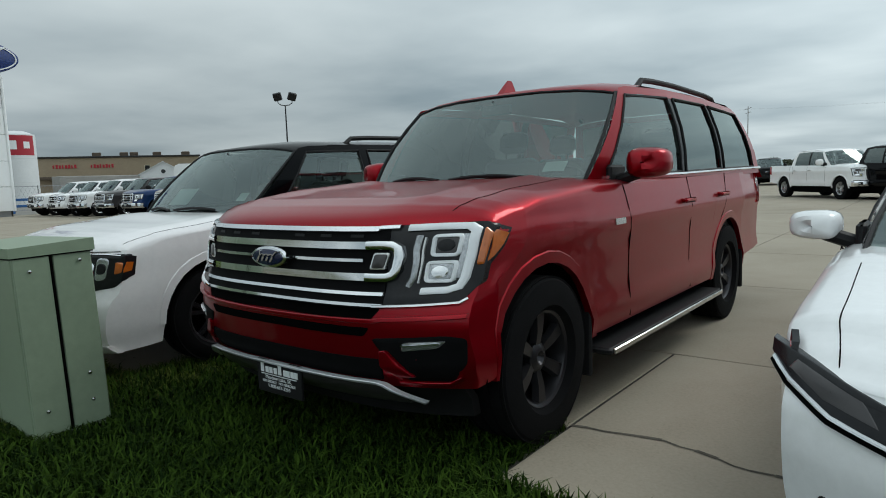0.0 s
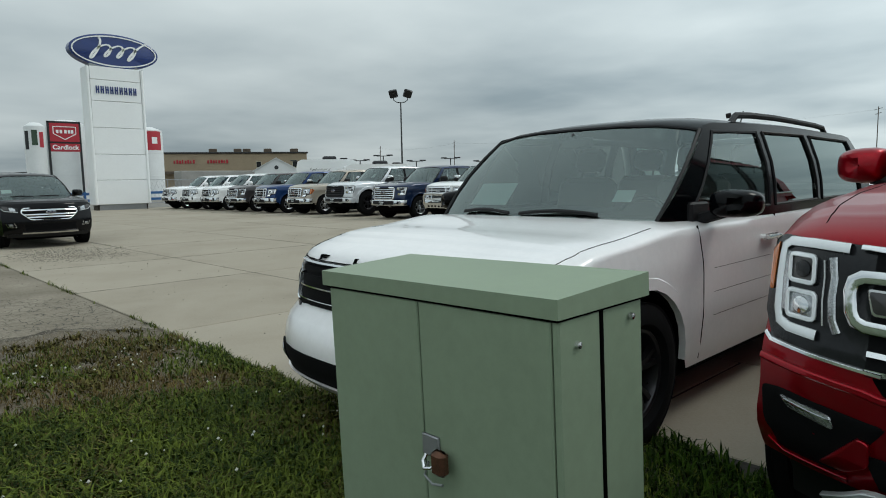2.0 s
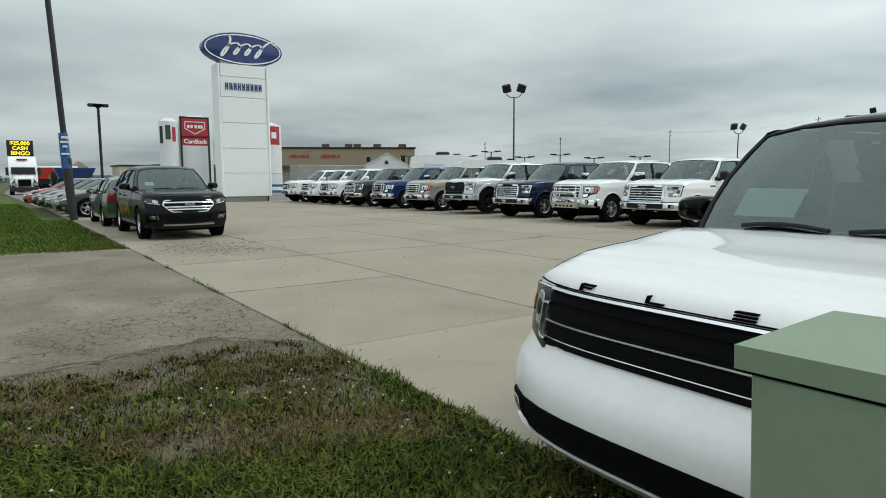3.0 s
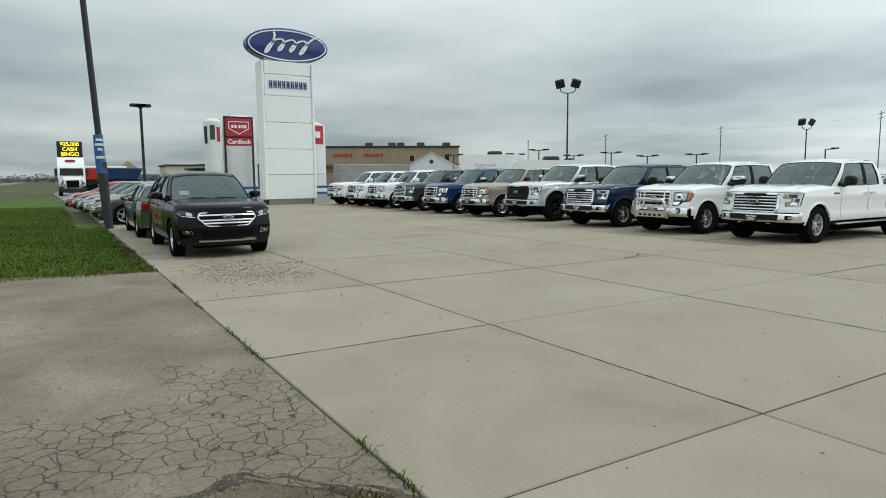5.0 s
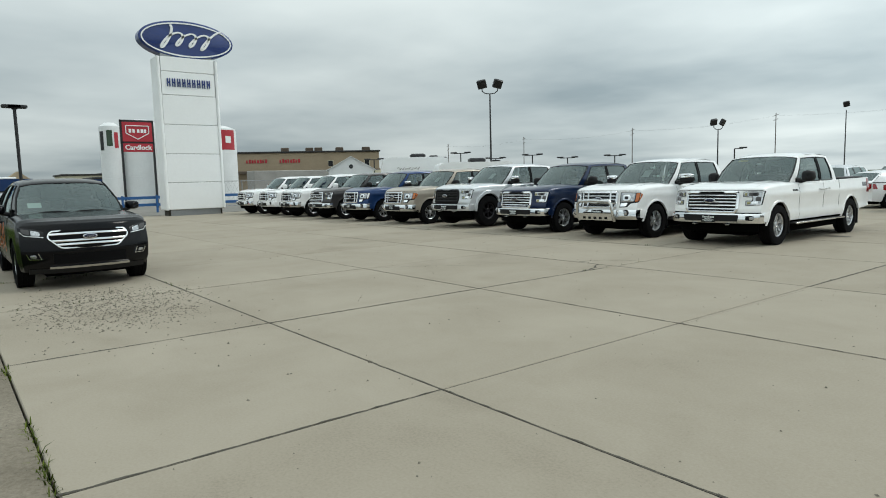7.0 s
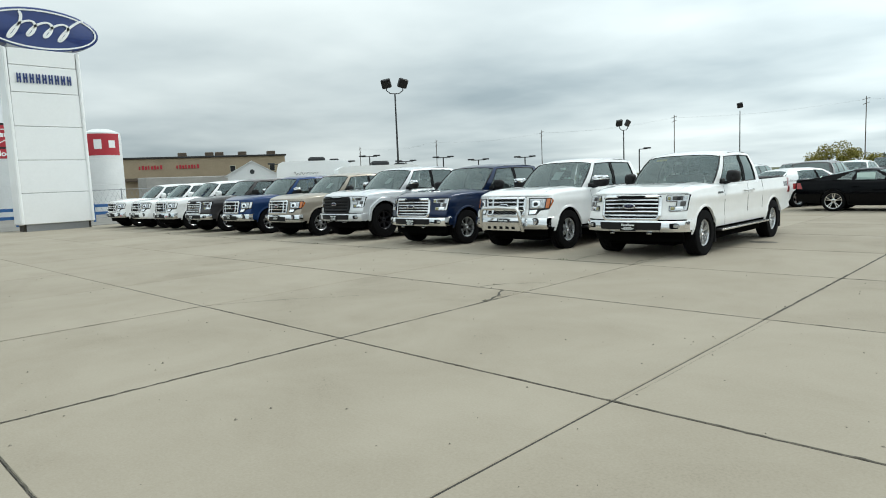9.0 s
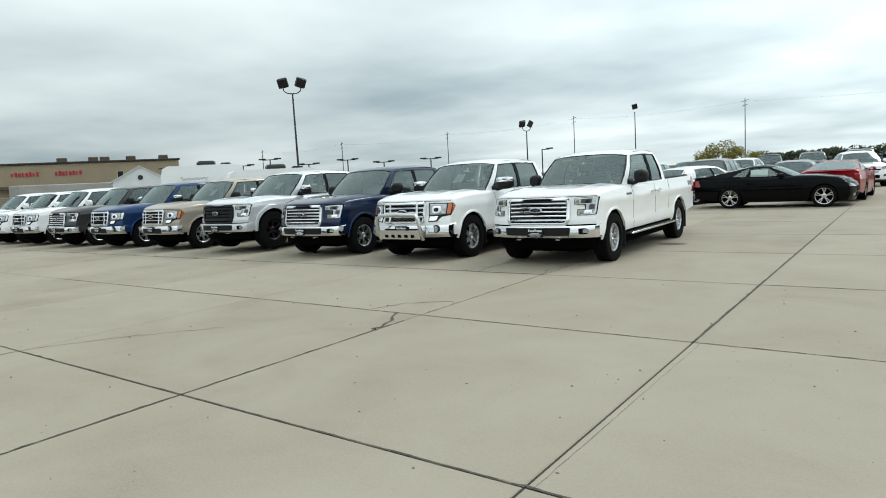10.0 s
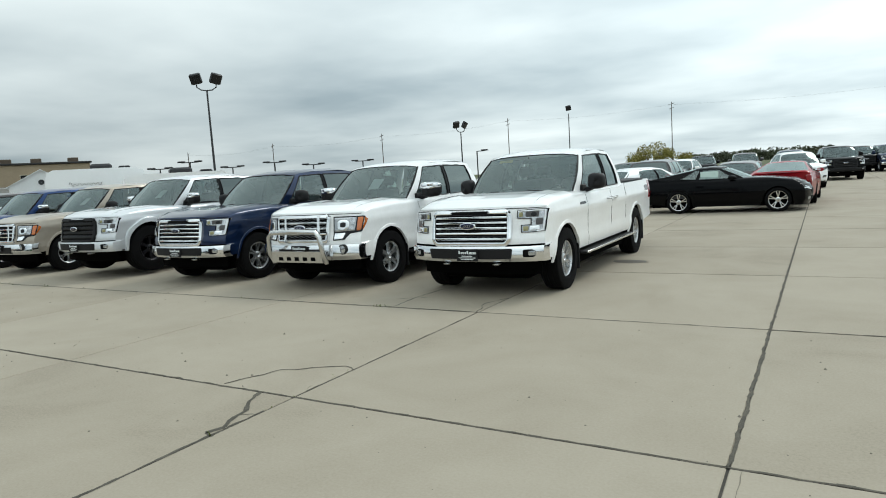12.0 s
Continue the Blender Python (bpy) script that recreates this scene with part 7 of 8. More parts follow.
# ---- low cars ----
def sedan_spec(**kw):
    p = dict(L=4.87, W=0.925, bow=0.34, bow_power=2.6, nose=0.55, stations=48,
             rake=[(0.2, 0.10), (0.3, 0.02), (0.5, 0.0), (0.6, 0.02), (0.68, 0.07), (0.75, 0.12), (0.8, 0.16)],
             plan=[(0, 0.94), (0.4, 0.98), (1.2, 1.0), (3.8, 1.0), (4.87, 0.9)],
             side=[(0.2, 0.95), (0.4, 0.99), (0.6, 1.0), (0.75, 0.99), (0.9, 0.965), (1.0, 0.94)],
             low=[(0, 0.22), (1.4, 0.23), (3.6, 0.23), (4.87, 0.32)],
             shoulder=[(0, 0.70), (0.3, 0.76), (0.8, 0.83), (1.5, 0.90), (3.5, 0.95), (4.87, 0.96)],
             deck=[(0, 0.71), (0.15, 0.77), (0.5, 0.85), (1.2, 0.96), (1.5, 0.97), (4.0, 0.99), (4.4, 1.02), (4.8, 1.0), (4.87, 0.97)],
             axles=(0.95, 3.80), arch=0.375, hub=0.33, wheel=("sedan", 0.335, 0.235, 0.225, 5, ALLOY, True),
             cabin=dict(ws_base=1.32, ws_top=2.15, rear_top=3.45, rear_base=4.25, belt_w=0.92, roof_w=0.66, ws_bow=0.22,
                        belt=[(1.3, 0.94), (4.3, 0.98)], roof=[(2.15, 1.40), (2.5, 1.455), (3.0, 1.46), (3.5, 1.41)],
                        windows=[(1.85, 2.72, 2.45, 2.78), (2.80, 3.75, 2.85, 3.42)], seats=(2.35, 3.15)), privacy=False,
             seams=[[(1.7, 0.26), (1.7, 0.92)], [(2.75, 0.26), (2.75, 0.94)]], handles=[(2.58, 0.82), (3.55, 0.84)], mirror=(0.95, 1.82, 0.22, 0.14), tail=(0.75, 0.95))
    p.update(kw)
    return p


def car_face(v, b, zh0, zh1, x0, chrome_bars=3, intake=(0.28, 0.42), grille=(0.45, 0.62), ghw=0.5, badge=0.0):
    if chrome_bars:
        grille_bars(v, b, ghw * 0.8, grille[0], grille[1], chrome_bars, CHROME, CHROME, 0.0, 0.025, 0.022, ghw, badge=badge)
    else:
        face_part(v, b, "grille", [(-ghw * 0.8, grille[0]), (ghw * 0.8, grille[0]), (ghw, grille[1]), (-ghw, grille[1])], 0.006, MESH_BLACK, "black grille", 0.03, 12, 3)
    face_part(v, b, "lower_intake", rect(-ghw * 1.1, ghw * 1.1, *intake), 0.004, MESH_BLACK, "black lower intake", 0.03, 12, 2)
    for s in (1, -1):
        f = (lambda c: c) if s > 0 else flip
        W = b.W
        h = face_part(v, b, "headlight", f([(x0, zh0), (W * 0.93, zh0 + 0.05), (W * 0.945, zh1 + 0.02), (x0, zh0 + (zh1 - zh0) * 0.6)]), 0.010, LAMP_DARK, "slim swept headlight", 0.05, 10, 4)
        face_part(v, b, "lamp_bowl", f([(x0 + 0.06, zh0 + 0.02), (W * 0.84, zh0 + 0.06), (W * 0.85, zh1 - 0.015), (x0 + 0.06, zh0 + (zh1 - zh0) * 0.5)]), 0.016, LAMP, "", 0.02, 6, 2, h)
        face_part(v, b, "light_guide", f([(x0, zh0 - 0.004), (W * 0.93, zh0 + 0.045), (W * 0.93, zh0 + 0.062), (x0, zh0 + 0.012)]), 0.02, LED, "", 0.02, 8, 1, h)
        face_part(v, b, "fog_light", f(rect(W * 0.62, W * 0.76, intake[0] + 0.03, intake[1] - 0.02)), 0.012, LAMP, "", 0.02, 3, 2)


v, b = vehicle("sedan", "white mid-size sedan with a swept dark headlight", "car", pose(0.41, 0.92, 0), sedan_spec(hood_gap=(0.84, 0.84, 1.05), mirror=(0.95, 1.55, 0.22, 0.14), cabin=dict(sedan_spec()["cabin"], ws_base=1.12)), WHITE)
grille_bars(v, b, 0.4, 0.45, 0.62, 4, CHROME, CHROME, 0.0, 0.025, 0.022, 0.5, badge=0.0)
face_part(v, b, "lower_intake", rect(-0.55, 0.55, 0.28, 0.42), 0.004, MESH_BLACK, "black lower intake", 0.03, 12, 2)
for s in (1, -1):
    f = (lambda c: c) if s > 0 else mirror_x
    h = part("headlight", b.face_shape(f([(0.40, 0.585), (0.58, 0.585), (0.74, 0.615), (0.86, 0.67), (0.922, 0.73), (0.922, 0.765), (0.80, 0.735), (0.62, 0.685), (0.44, 0.645)]), 0.008, 0.05), LAMP_DARK, v, "slim swept dark headlight")
    part("lamp_tip", Geo().plate(*b.side_quad([(0.0, 0.69), (0.08, 0.735), (0.20, 0.79), (0.0, 0.768)], 0.004, 0.02, s, 5, 3)), LAMP_DARK, h)
    part("side_reflector", Geo().plate(*b.side_quad([(0.01, 0.72), (0.05, 0.735), (0.10, 0.765), (0.01, 0.758)], 0.007, 0.02, s, 4, 2)), TAIL, h, "dark red side reflector")
    part("lamp_bowl", b.face_shape(f([(0.62, 0.63), (0.76, 0.655), (0.86, 0.705), (0.84, 0.73), (0.66, 0.68)]), 0.012, 0.02), GREY, h)
    part("light_guide", b.face_band(f([(0.42, 0.592), (0.58, 0.592), (0.74, 0.622), (0.86, 0.677), (0.915, 0.72)]), 0.010, 0.014, 0.02, False, 4), LED, h)
    part("lamp_seal", b.face_band(f([(0.40, 0.578), (0.58, 0.577), (0.745, 0.607), (0.868, 0.662), (0.92, 0.71)]), 0.010, 0.010, 0.02, False, 4), SEAM_SHADE, h)
    part("fog_light", b.face_shape(rounded(f(rect(0.62, 0.76, 0.31, 0.40)), 0.02), 0.008, 0.02), MESH_BLACK, v)

# black crossover facing along the row of cars
CROSS = sedan_spec(L=4.78, W=0.95, bow=0.34, nose=0.55, rake=[(0.25, 0.12), (0.4, 0.02), (0.6, 0.0), (0.75, 0.03), (0.95, 0.10), (1.02, 0.14)],
                   low=[(0, 0.28), (1.4, 0.32), (3.6, 0.32), (4.78, 0.42)], side=[(0.25, 0.95), (0.45, 0.99), (0.7, 1.0), (0.9, 0.99), (1.05, 0.96), (1.15, 0.94)],
                   shoulder=[(0, 0.98), (0.3, 1.01), (1.4, 1.07), (4.78, 1.14)], deck=[(0, 0.995), (0.12, 1.04), (0.5, 1.085), (1.3, 1.14), (1.5, 1.12), (4.78, 1.13)],
                   axles=(0.96, 3.81), arch=0.42, hub=0.37, wheel=("cross", 0.37, 0.245, 0.235, 5, ALLOY, True),
                   cabin=dict(ws_base=1.28, ws_top=2.05, rear_top=4.2, rear_base=4.62, belt_w=0.93, roof_w=0.70, ws_bow=0.22, belt=[(1.3, 1.11), (4.7, 1.16)],
                              roof=[(2.05, 1.65), (2.4, 1.71), (3.2, 1.73), (4.3, 1.66)], windows=[(1.82, 2.68, 2.35, 2.74), (2.78, 3.6, 2.82, 3.55), (3.7, 4.3, 3.65, 4.05)], seats=(2.35, 3.2)),
                   privacy=True, seams=[[(1.75, 0.34), (1.75, 1.08)], [(2.73, 0.34), (2.73, 1.1)], [(3.45, 0.75), (3.6, 1.1)]], handles=[(2.58, 0.98), (3.45, 1.0)], mirror=(1.12, 1.76, 0.24, 0.17), tail=(0.95, 1.15))


def crossover_face(v, b):
    hexa = [(-0.40, 0.63), (0.40, 0.63), (0.58, 0.80), (0.53, 0.90), (-0.53, 0.90), (-0.58, 0.80)]
    gr = part("grille", b.face_shape(rounded(hexa, 0.04), 0.006, 0.03), MESH_BLACK, v, "black hexagonal grille with bright bars")
    part("grille_surround", b.face_band(rounded([(x * 0.97, 0.765 + (z - 0.765) * 0.95) for x, z in hexa], 0.05), 0.020, 0.02, 0.03, True), CHROME, gr)
    for z, w in ((0.69, 0.44), (0.745, 0.50), (0.845, 0.53)):
        part("grille_bar", b.face_band([(-w, z), (0, z + 0.006), (w, z)], 0.030, 0.018, 0.03, False, 8), CHROME, gr)
    add_badge(v, b, 0, 0.80, 0.2, 0.04)
    for s in (1, -1):
        f = (lambda c: c) if s > 0 else mirror_x
        h = part("headlight", b.face_shape(rounded(f([(0.60, 0.80), (0.84, 0.83), (0.90, 0.90), (0.90, 0.965), (0.72, 0.935), (0.585, 0.885)]), 0.015, 3), 0.008, 0.05), LAMP_DARK, v, "clear swept headlight")
        part("lamp_bowl", b.face_shape(rounded(f([(0.64, 0.82), (0.75, 0.835), (0.75, 0.92), (0.64, 0.89)]), 0.02, 3), 0.014, 0.02), LAMP, h)
        part("lamp_bowl", b.face_shape(rounded(f([(0.765, 0.845), (0.86, 0.875), (0.865, 0.94), (0.765, 0.925)]), 0.02, 3), 0.014, 0.02), GREY, h)
        part("light_guide", b.face_band(f([(0.60, 0.806), (0.83, 0.836), (0.885, 0.895)]), 0.010, 0.016, 0.02, False, 4), LED, h)
        fo = part("fog_pocket", b.face_shape(rounded(f([(0.64, 0.47), (0.80, 0.48), (0.83, 0.57), (0.70, 0.575)]), 0.02, 3), 0.008, 0.02), MESH_BLACK, v, "fog lamp with a bright lower edge")
        part("fog_trim", b.face_band(f([(0.685, 0.57), (0.645, 0.48), (0.79, 0.482), (0.825, 0.56)]), 0.012, 0.014, 0.02, False, 3), CHROME, fo)
        part("fog_light", b.face_shape(rounded(f([(0.70, 0.50), (0.78, 0.505), (0.79, 0.55), (0.71, 0.55)]), 0.02, 3), 0.014, 0.02), LAMP, fo)
    face_part(v, b, "lower_intake", rect(-0.5, 0.5, 0.40, 0.55), 0.004, MESH_BLACK, "black lower intake", 0.03, 12, 2)
    face_part(v, b, "skid_strip", rect(-0.55, 0.55, 0.325, 0.36), 0.03, BRUSHED, "satin lower strip", 0.04, 12, 1)
    g = Geo()
    g.plate(*b.face_quad(rect(-0.8, 0.8, 0.25, 0.33), 0.01, 0.05, 12, 1))
    part("air_dam", g, PLASTIC, v)


v, b = vehicle("crossover", "black mid-size crossover with a chrome grille", "car", pose(-19.25, 2.75, 0, 0, 0, 90), CROSS, CHARCOAL)
crossover_face(v, b)
sticker(v, -0.62, -0.42, 1.62, 1.22, 1.34, PAPER_GREEN, 48)
for k in range(5):
    for s in (-1,):
        part("side_decal", Geo().plate(*b.side_quad([(2.0 + k * 0.3, 0.5 + 0.05 * (k % 2)), (2.2 + k * 0.3, 0.62), (2.35 + k * 0.3, 0.98), (2.22 + k * 0.3, 0.9)], 0.003, 0.005, s, 2, 2)), ORANGE, v, "slanted orange shape on the door")

# cars behind it, noses to the road
HATCH = sedan_spec(L=4.4, deck=[(0, 0.71), (0.15, 0.77), (0.5, 0.87), (1.2, 0.98), (1.5, 0.97), (4.4, 0.98)], shoulder=[(0, 0.70), (0.3, 0.77), (0.8, 0.85), (1.5, 0.92), (4.4, 0.98)], axles=(0.88, 3.53),
                   plan=[(0, 0.94), (0.4, 0.98), (1.2, 1.0), (3.8, 1.0), (4.4, 0.93)],
                   cabin=dict(ws_base=1.12, ws_top=2.0, rear_top=3.75, rear_base=4.3, belt_w=0.92, roof_w=0.68, ws_bow=0.22, belt=[(1.2, 0.96), (4.3, 1.03)], roof=[(2.0, 1.41), (2.4, 1.47), (3.0, 1.475), (3.8, 1.40)],
                              windows=[(1.65, 2.5, 2.3, 2.56), (2.6, 3.5, 2.65, 3.4)], seats=(2.2, 2.95)))
for x, y, c, lb in ((-31.75, 0.98, GREY, "grey compact hatchback parked nose to the road"), (-34.7, 0.85, BEIGE, "beige compact car parked nose to the road"), (-37.5, 0.75, GREEN_P, "dark green compact car parked nose to the road"),
                    (-40.3, 0.6, GREY, "grey compact car parked nose to the road"), (-43.3, 0.35, BRIGHT_RED, "bright red compact car parked nose to the road")):
    v, b = vehicle("hatchback", lb, "car", pose(x, y, 0, 0, 0, 4), HATCH, c, "cars parked nose to the road")
    car_face(v, b, 0.62, 0.78, 0.45, 3)
v, b = vehicle("hatchback", "dark green hatchback parked tail to tail with the crossover", "car", pose(-28.95, 2.62, 0, 0, 0, -90), HATCH, GREEN_P)
car_face(v, b, 0.62, 0.78, 0.45, 3)

# black coupe, side on
COUPE = sedan_spec(L=4.79, W=0.955, bow=0.22, nose=0.5, rake=[(0.2, 0.08), (0.35, 0.0), (0.6, 0.0), (0.72, 0.06), (0.8, 0.12)],
                   low=[(0, 0.18), (1.4, 0.2), (3.6, 0.2), (4.79, 0.34)], shoulder=[(0, 0.74), (0.4, 0.86), (1.0, 0.95), (1.6, 0.95), (2.6, 0.93), (3.5, 1.01), (4.4, 1.03), (4.79, 1.0)],
                   deck=[(0, 0.76), (0.12, 0.85), (0.4, 0.93), (1.2, 1.01), (1.6, 1.02), (3.4, 1.03), (4.4, 1.08), (4.74, 1.09), (4.79, 1.05)], axles=(0.86, 3.58), arch=0.385, hub=0.345,
                   wheel=("coupe", 0.345, 0.26, 0.25, 5, BRUSHED, True),
                   cabin=dict(ws_base=1.50, ws_top=2.30, rear_top=2.95, rear_base=4.42, belt_w=0.90, roof_w=0.62, ws_bow=0.24, belt=[(1.5, 0.99), (2.6, 0.98), (4.4, 1.06)], roof=[(2.3, 1.35), (2.6, 1.39), (3.0, 1.38)],
                              windows=[(2.0, 3.0, 2.50, 2.88), (3.1, 3.55, 2.96, 3.08)], seats=(2.7,)), seams=[[(1.85, 0.24), (1.85, 0.9)], [(3.1, 0.24), (3.15, 0.95)]], handles=[(2.95, 0.8)], mirror=(0.97, 1.95, 0.2, 0.13))
v, b = vehicle("coupe", "black two-door sports coupe parked side-on", "car", pose(-11.6, 27.95, 0, 0, 0, 90), COUPE, BLACK)
car_face(v, b, 0.60, 0.74, 0.55, 0)
part("window_paper", Geo().box(-0.80, -0.79, 2.45, 2.95, 1.02, 1.24, m=pose(0, 0, 0.0, 0, 0, 0)), PAPER_GREEN, v, "pale price sheet in the side window")

# cars beyond
DEEP_RED = paint("deep_red_paint", (0.27, 0.006, 0.012), 0.1, 0.3, 0.5, 0.1)
far = [(-15.9, 33.0, 150, HATCH, WHITE, "white hatchback seen from behind"), (-12.35, 34.0, 178, COUPE, DEEP_RED, "red two-door coupe seen from behind"), (-12.0, 40.0, 12, CROSS, WHITE, "white crossover in the next row"),
       (-17.2, 36.5, 180, CROSS, GREY, "grey crossover in the next row"), (-20.0, 36.0, 180, CROSS, SILVER, "silver crossover in the next row"), (-14.25, 37.5, 180, HATCH, GREY, "grey hatchback in the next row"),
       (-22.8, 36.5, 180, HATCH, WHITE, "white hatchback in the next row"), (-18.5, 43.0, 0, CROSS, WHITE, "white crossover in the next row"), (-21.5, 43.0, 0, CROSS, GREY, "grey crossover in the next row"),
       (-24.5, 43.0, 0, CROSS, WHITE, "white crossover in the next row"), (-27.5, 43.0, 0, HATCH, SILVER, "silver hatchback in the next row"), (-30.5, 43.5, 0, CROSS, WHITE, "white crossover in the next row")]
for x, y, turn, sp, c, lb in far:
    q = dict(sp, fine=False, stations=30)
    v, b = vehicle("parked_car", lb, "car", pose(x, y, 0, 0, 0, turn), q, c, "cars in the rows beyond")
    if abs(turn) < 90:
        (crossover_face if sp is CROSS else lambda a, d: car_face(a, d, 0.62, 0.78, 0.45, 3))(v, b)
tr = crew_cab(pickup_spec(fine=False, stations=30))
for x, y, turn, c, lb in ((-10.3, 48.5, 8, BLACK, "black pickup truck facing the lot"), (-8.7, 62.0, 8, BLACK, "black pickup truck in the far row"), (-6.9, 61.0, 8, NAVY, "dark pickup truck in the far row"), (-4.6, 61.5, 8, GREY, "grey pickup truck in the far row"),
                          (-13.0, 56.0, 8, NAVY, "dark blue pickup truck in the far row"), (-16.0, 56.5, 8, GREY, "dark pickup truck in the far row"), (-19.0, 57, 8, BLACK, "black pickup truck in the far row"),
                          (-2.0, 26.8, 40, WHITE, "white pickup truck with a black grille"), (0.6, 24.4, 40, BLACK, "black pickup truck with a tonneau"), (2.5, 54, 0, WHITE, "white pickup truck in the far row"), (5.5, 54, 0, RED, "red pickup truck in the far row")):
    v, b = vehicle("pickup_truck", lb, "pickup truck", pose(x, y, 0, 0, 0, turn), tr, c, "pickup trucks in the far row")
    new_truck_face(v, b, CHROME, CHROME if c is not BLACK else PLASTIC, PLASTIC, 3, PLASTIC, False)

# ---- green electrical cabinet ----
CAB = material("pale_green_enamel", (0.225, 0.285, 0.195), 0.5, vary=0.10, scale=2.2, bump=0.04, bump_scale=120, rough_vary=0.12)
CW, CD, CH = 1.007, 0.38, 1.01
cab = thing("electrical_cabinet", "pale green metal electrical cabinet with a padlocked door", "electrical cabinet", pose(-4.211, 0.577, -0.036, 1.2, -1.3, -1.6))
part("body", Geo().box(-CW / 2 + 0.015, CW / 2 - 0.015, -CD / 2 + 0.02, CD / 2, 0.06, CH, 0.008), CAB, cab)
part("plinth", Geo().box(-CW / 2 + 0.02, CW / 2 - 0.012, -CD / 2 + 0.006, CD / 2 - 0.01, -0.15, 0.07, 0.006), CAB, cab)
part("lid_gap", Geo().box(-CW / 2 + 0.004, CW / 2 + 0.006, -CD / 2 - 0.007, CD / 2 + 0.004, CH - 0.012, CH - 0.005), SEAM_SHADE, cab, "dark gap under the lid")
part("cover_gap", Geo().box(CW / 2 - 0.02, CW / 2 + 0.0055, -CD / 2 + 0.172, -CD / 2 + 0.181, 0.07, CH - 0.012), SEAM_SHADE, cab, "dark gap between the side covers")
g = Geo()
g.plate([[(-CW / 2 - 0.012, -CD / 2 - 0.012, CH + 0.045), (CW / 2 + 0.012, -CD / 2 - 0.012, CH + 0.045)], [(-CW / 2 - 0.012, CD / 2 + 0.012, CH + 0.06), (CW / 2 + 0.012, CD / 2 + 0.012, CH + 0.06)]],
        [[(-CW / 2 - 0.012, -CD / 2 - 0.012, CH - 0.005), (CW / 2 + 0.012, -CD / 2 - 0.012, CH - 0.005)], [(-CW / 2 - 0.012, CD / 2 + 0.012, CH - 0.005), (CW / 2 + 0.012, CD / 2 + 0.012, CH - 0.005)]])
part("lid", g, CAB, cab, "flat overhanging lid", smooth=0)
for x0, x1 in ((-CW / 2 + 0.02, -0.012), (-0.006, CW / 2 - 0.02)):
    part("door", Geo().box(x0, x1, -CD / 2 - 0.004, -CD / 2 + 0.024, 0.08, CH - 0.012, 0.004), CAB, cab)
part("side_cover", Geo().box(CW / 2 - 0.018, CW / 2 + 0.0, -CD / 2 + 0.185, CD / 2 - 0.01, 0.07, CH - 0.01, 0.004), CAB, cab)
part("side_cover", Geo().box(CW / 2 - 0.018, CW / 2 + 0.004, -CD / 2 + 0.0, -CD / 2 + 0.168, 0.07, CH - 0.01, 0.004), CAB, cab)
HX = 0.075
rust = material("rusty_brass", (0.12, 0.055, 0.032), 0.5, 0.6, vary=0.4, scale=20)
hasp = part("hasp", Geo().box(HX - 0.085, HX - 0.01, -CD / 2 - 0.014, -CD / 2 - 0.003, 0.535, 0.60, 0.004), WIRE, cab, "galvanised hasp")
part("padlock", Geo().box(HX - 0.005, HX + 0.05, -CD / 2 - 0.058, -CD / 2 - 0.02, 0.505, 0.58, 0.012), rust, hasp, "rusty padlock")
part("shackle", Geo().tube([(HX - 0.045, -CD / 2 - 0.03, 0.55), (HX - 0.05, -CD / 2 - 0.04, 0.53), (HX - 0.035, -CD / 2 - 0.05, 0.515), (HX - 0.01, -CD / 2 - 0.045, 0.52), (HX, -CD / 2 - 0.04, 0.53)], 0.006), CHROME, hasp)
part("tie_wire", Geo().tube([(HX - 0.05, -CD / 2 - 0.02, 0.52), (HX - 0.06, -CD / 2 - 0.03, 0.48), (HX - 0.02, -CD / 2 - 0.035, 0.465), (HX + 0.02, -CD / 2 - 0.03, 0.472)], 0.004), WIRE, hasp)
for y, z in ((-0.12, 0.93), (-0.12, 0.2), (0.1, 0.2), (0.12, 0.96), (0.1, 0.35)):
    part("bolt", Geo().lathe([(CW / 2 + 0.0, 0.011), (CW / 2 + 0.010, 0.009), (CW / 2 + 0.013, 0.001)], 8, "x", (0.003, y, z)), BRUSHED, cab)


# ---- far woods and a bush ----
LEAF = material("autumn_leaves", (0.13, 0.135, 0.03), 0.8, vary=0.3, colour2=(0.34, 0.28, 0.055), scale=1.5)
LEAF_DARK = material("dark_leaves", (0.035, 0.048, 0.026), 0.85, vary=0.3, colour2=(0.08, 0.085, 0.045), scale=0.3)
BARK = material("bark", (0.08, 0.065, 0.05), 0.9, vary=0.3, scale=5)


def leaf_cloud(rng, centres, count, size):
    """Many small tilted leaf clumps round a set of limbs."""
    g = Geo()
    for _ in range(count):
        c, r = centres[rng.integers(len(centres))]
        d = rng.normal(size=3)
        d = d / np.linalg.norm(d) * r * rng.random() ** 0.4
        p = np.array(c) + d * (1, 1, 0.8)
        a, b = rng.normal(size=3), rng.normal(size=3)
        a = a / np.linalg.norm(a) * size * (0.6 + 0.8 * rng.random())
        b = np.cross(a, b)
        b = b / np.linalg.norm(b) * size * 0.6
        base = len(g.v)
        g.v += [tuple(p - a), tuple(p + b), tuple(p + a), tuple(p - b)]
        g.f.append((base, base + 1, base + 2, base + 3))
    return g


def raw_mesh(name, g, mat, parent, label=""):
    me = bpy.data.meshes.new(name)
    me.from_pydata(g.v, [], g.f)
    me.materials.append(mat)
    ob = new(name, me)
    if parent:
        ob.parent = parent
    return tagged(ob, label)


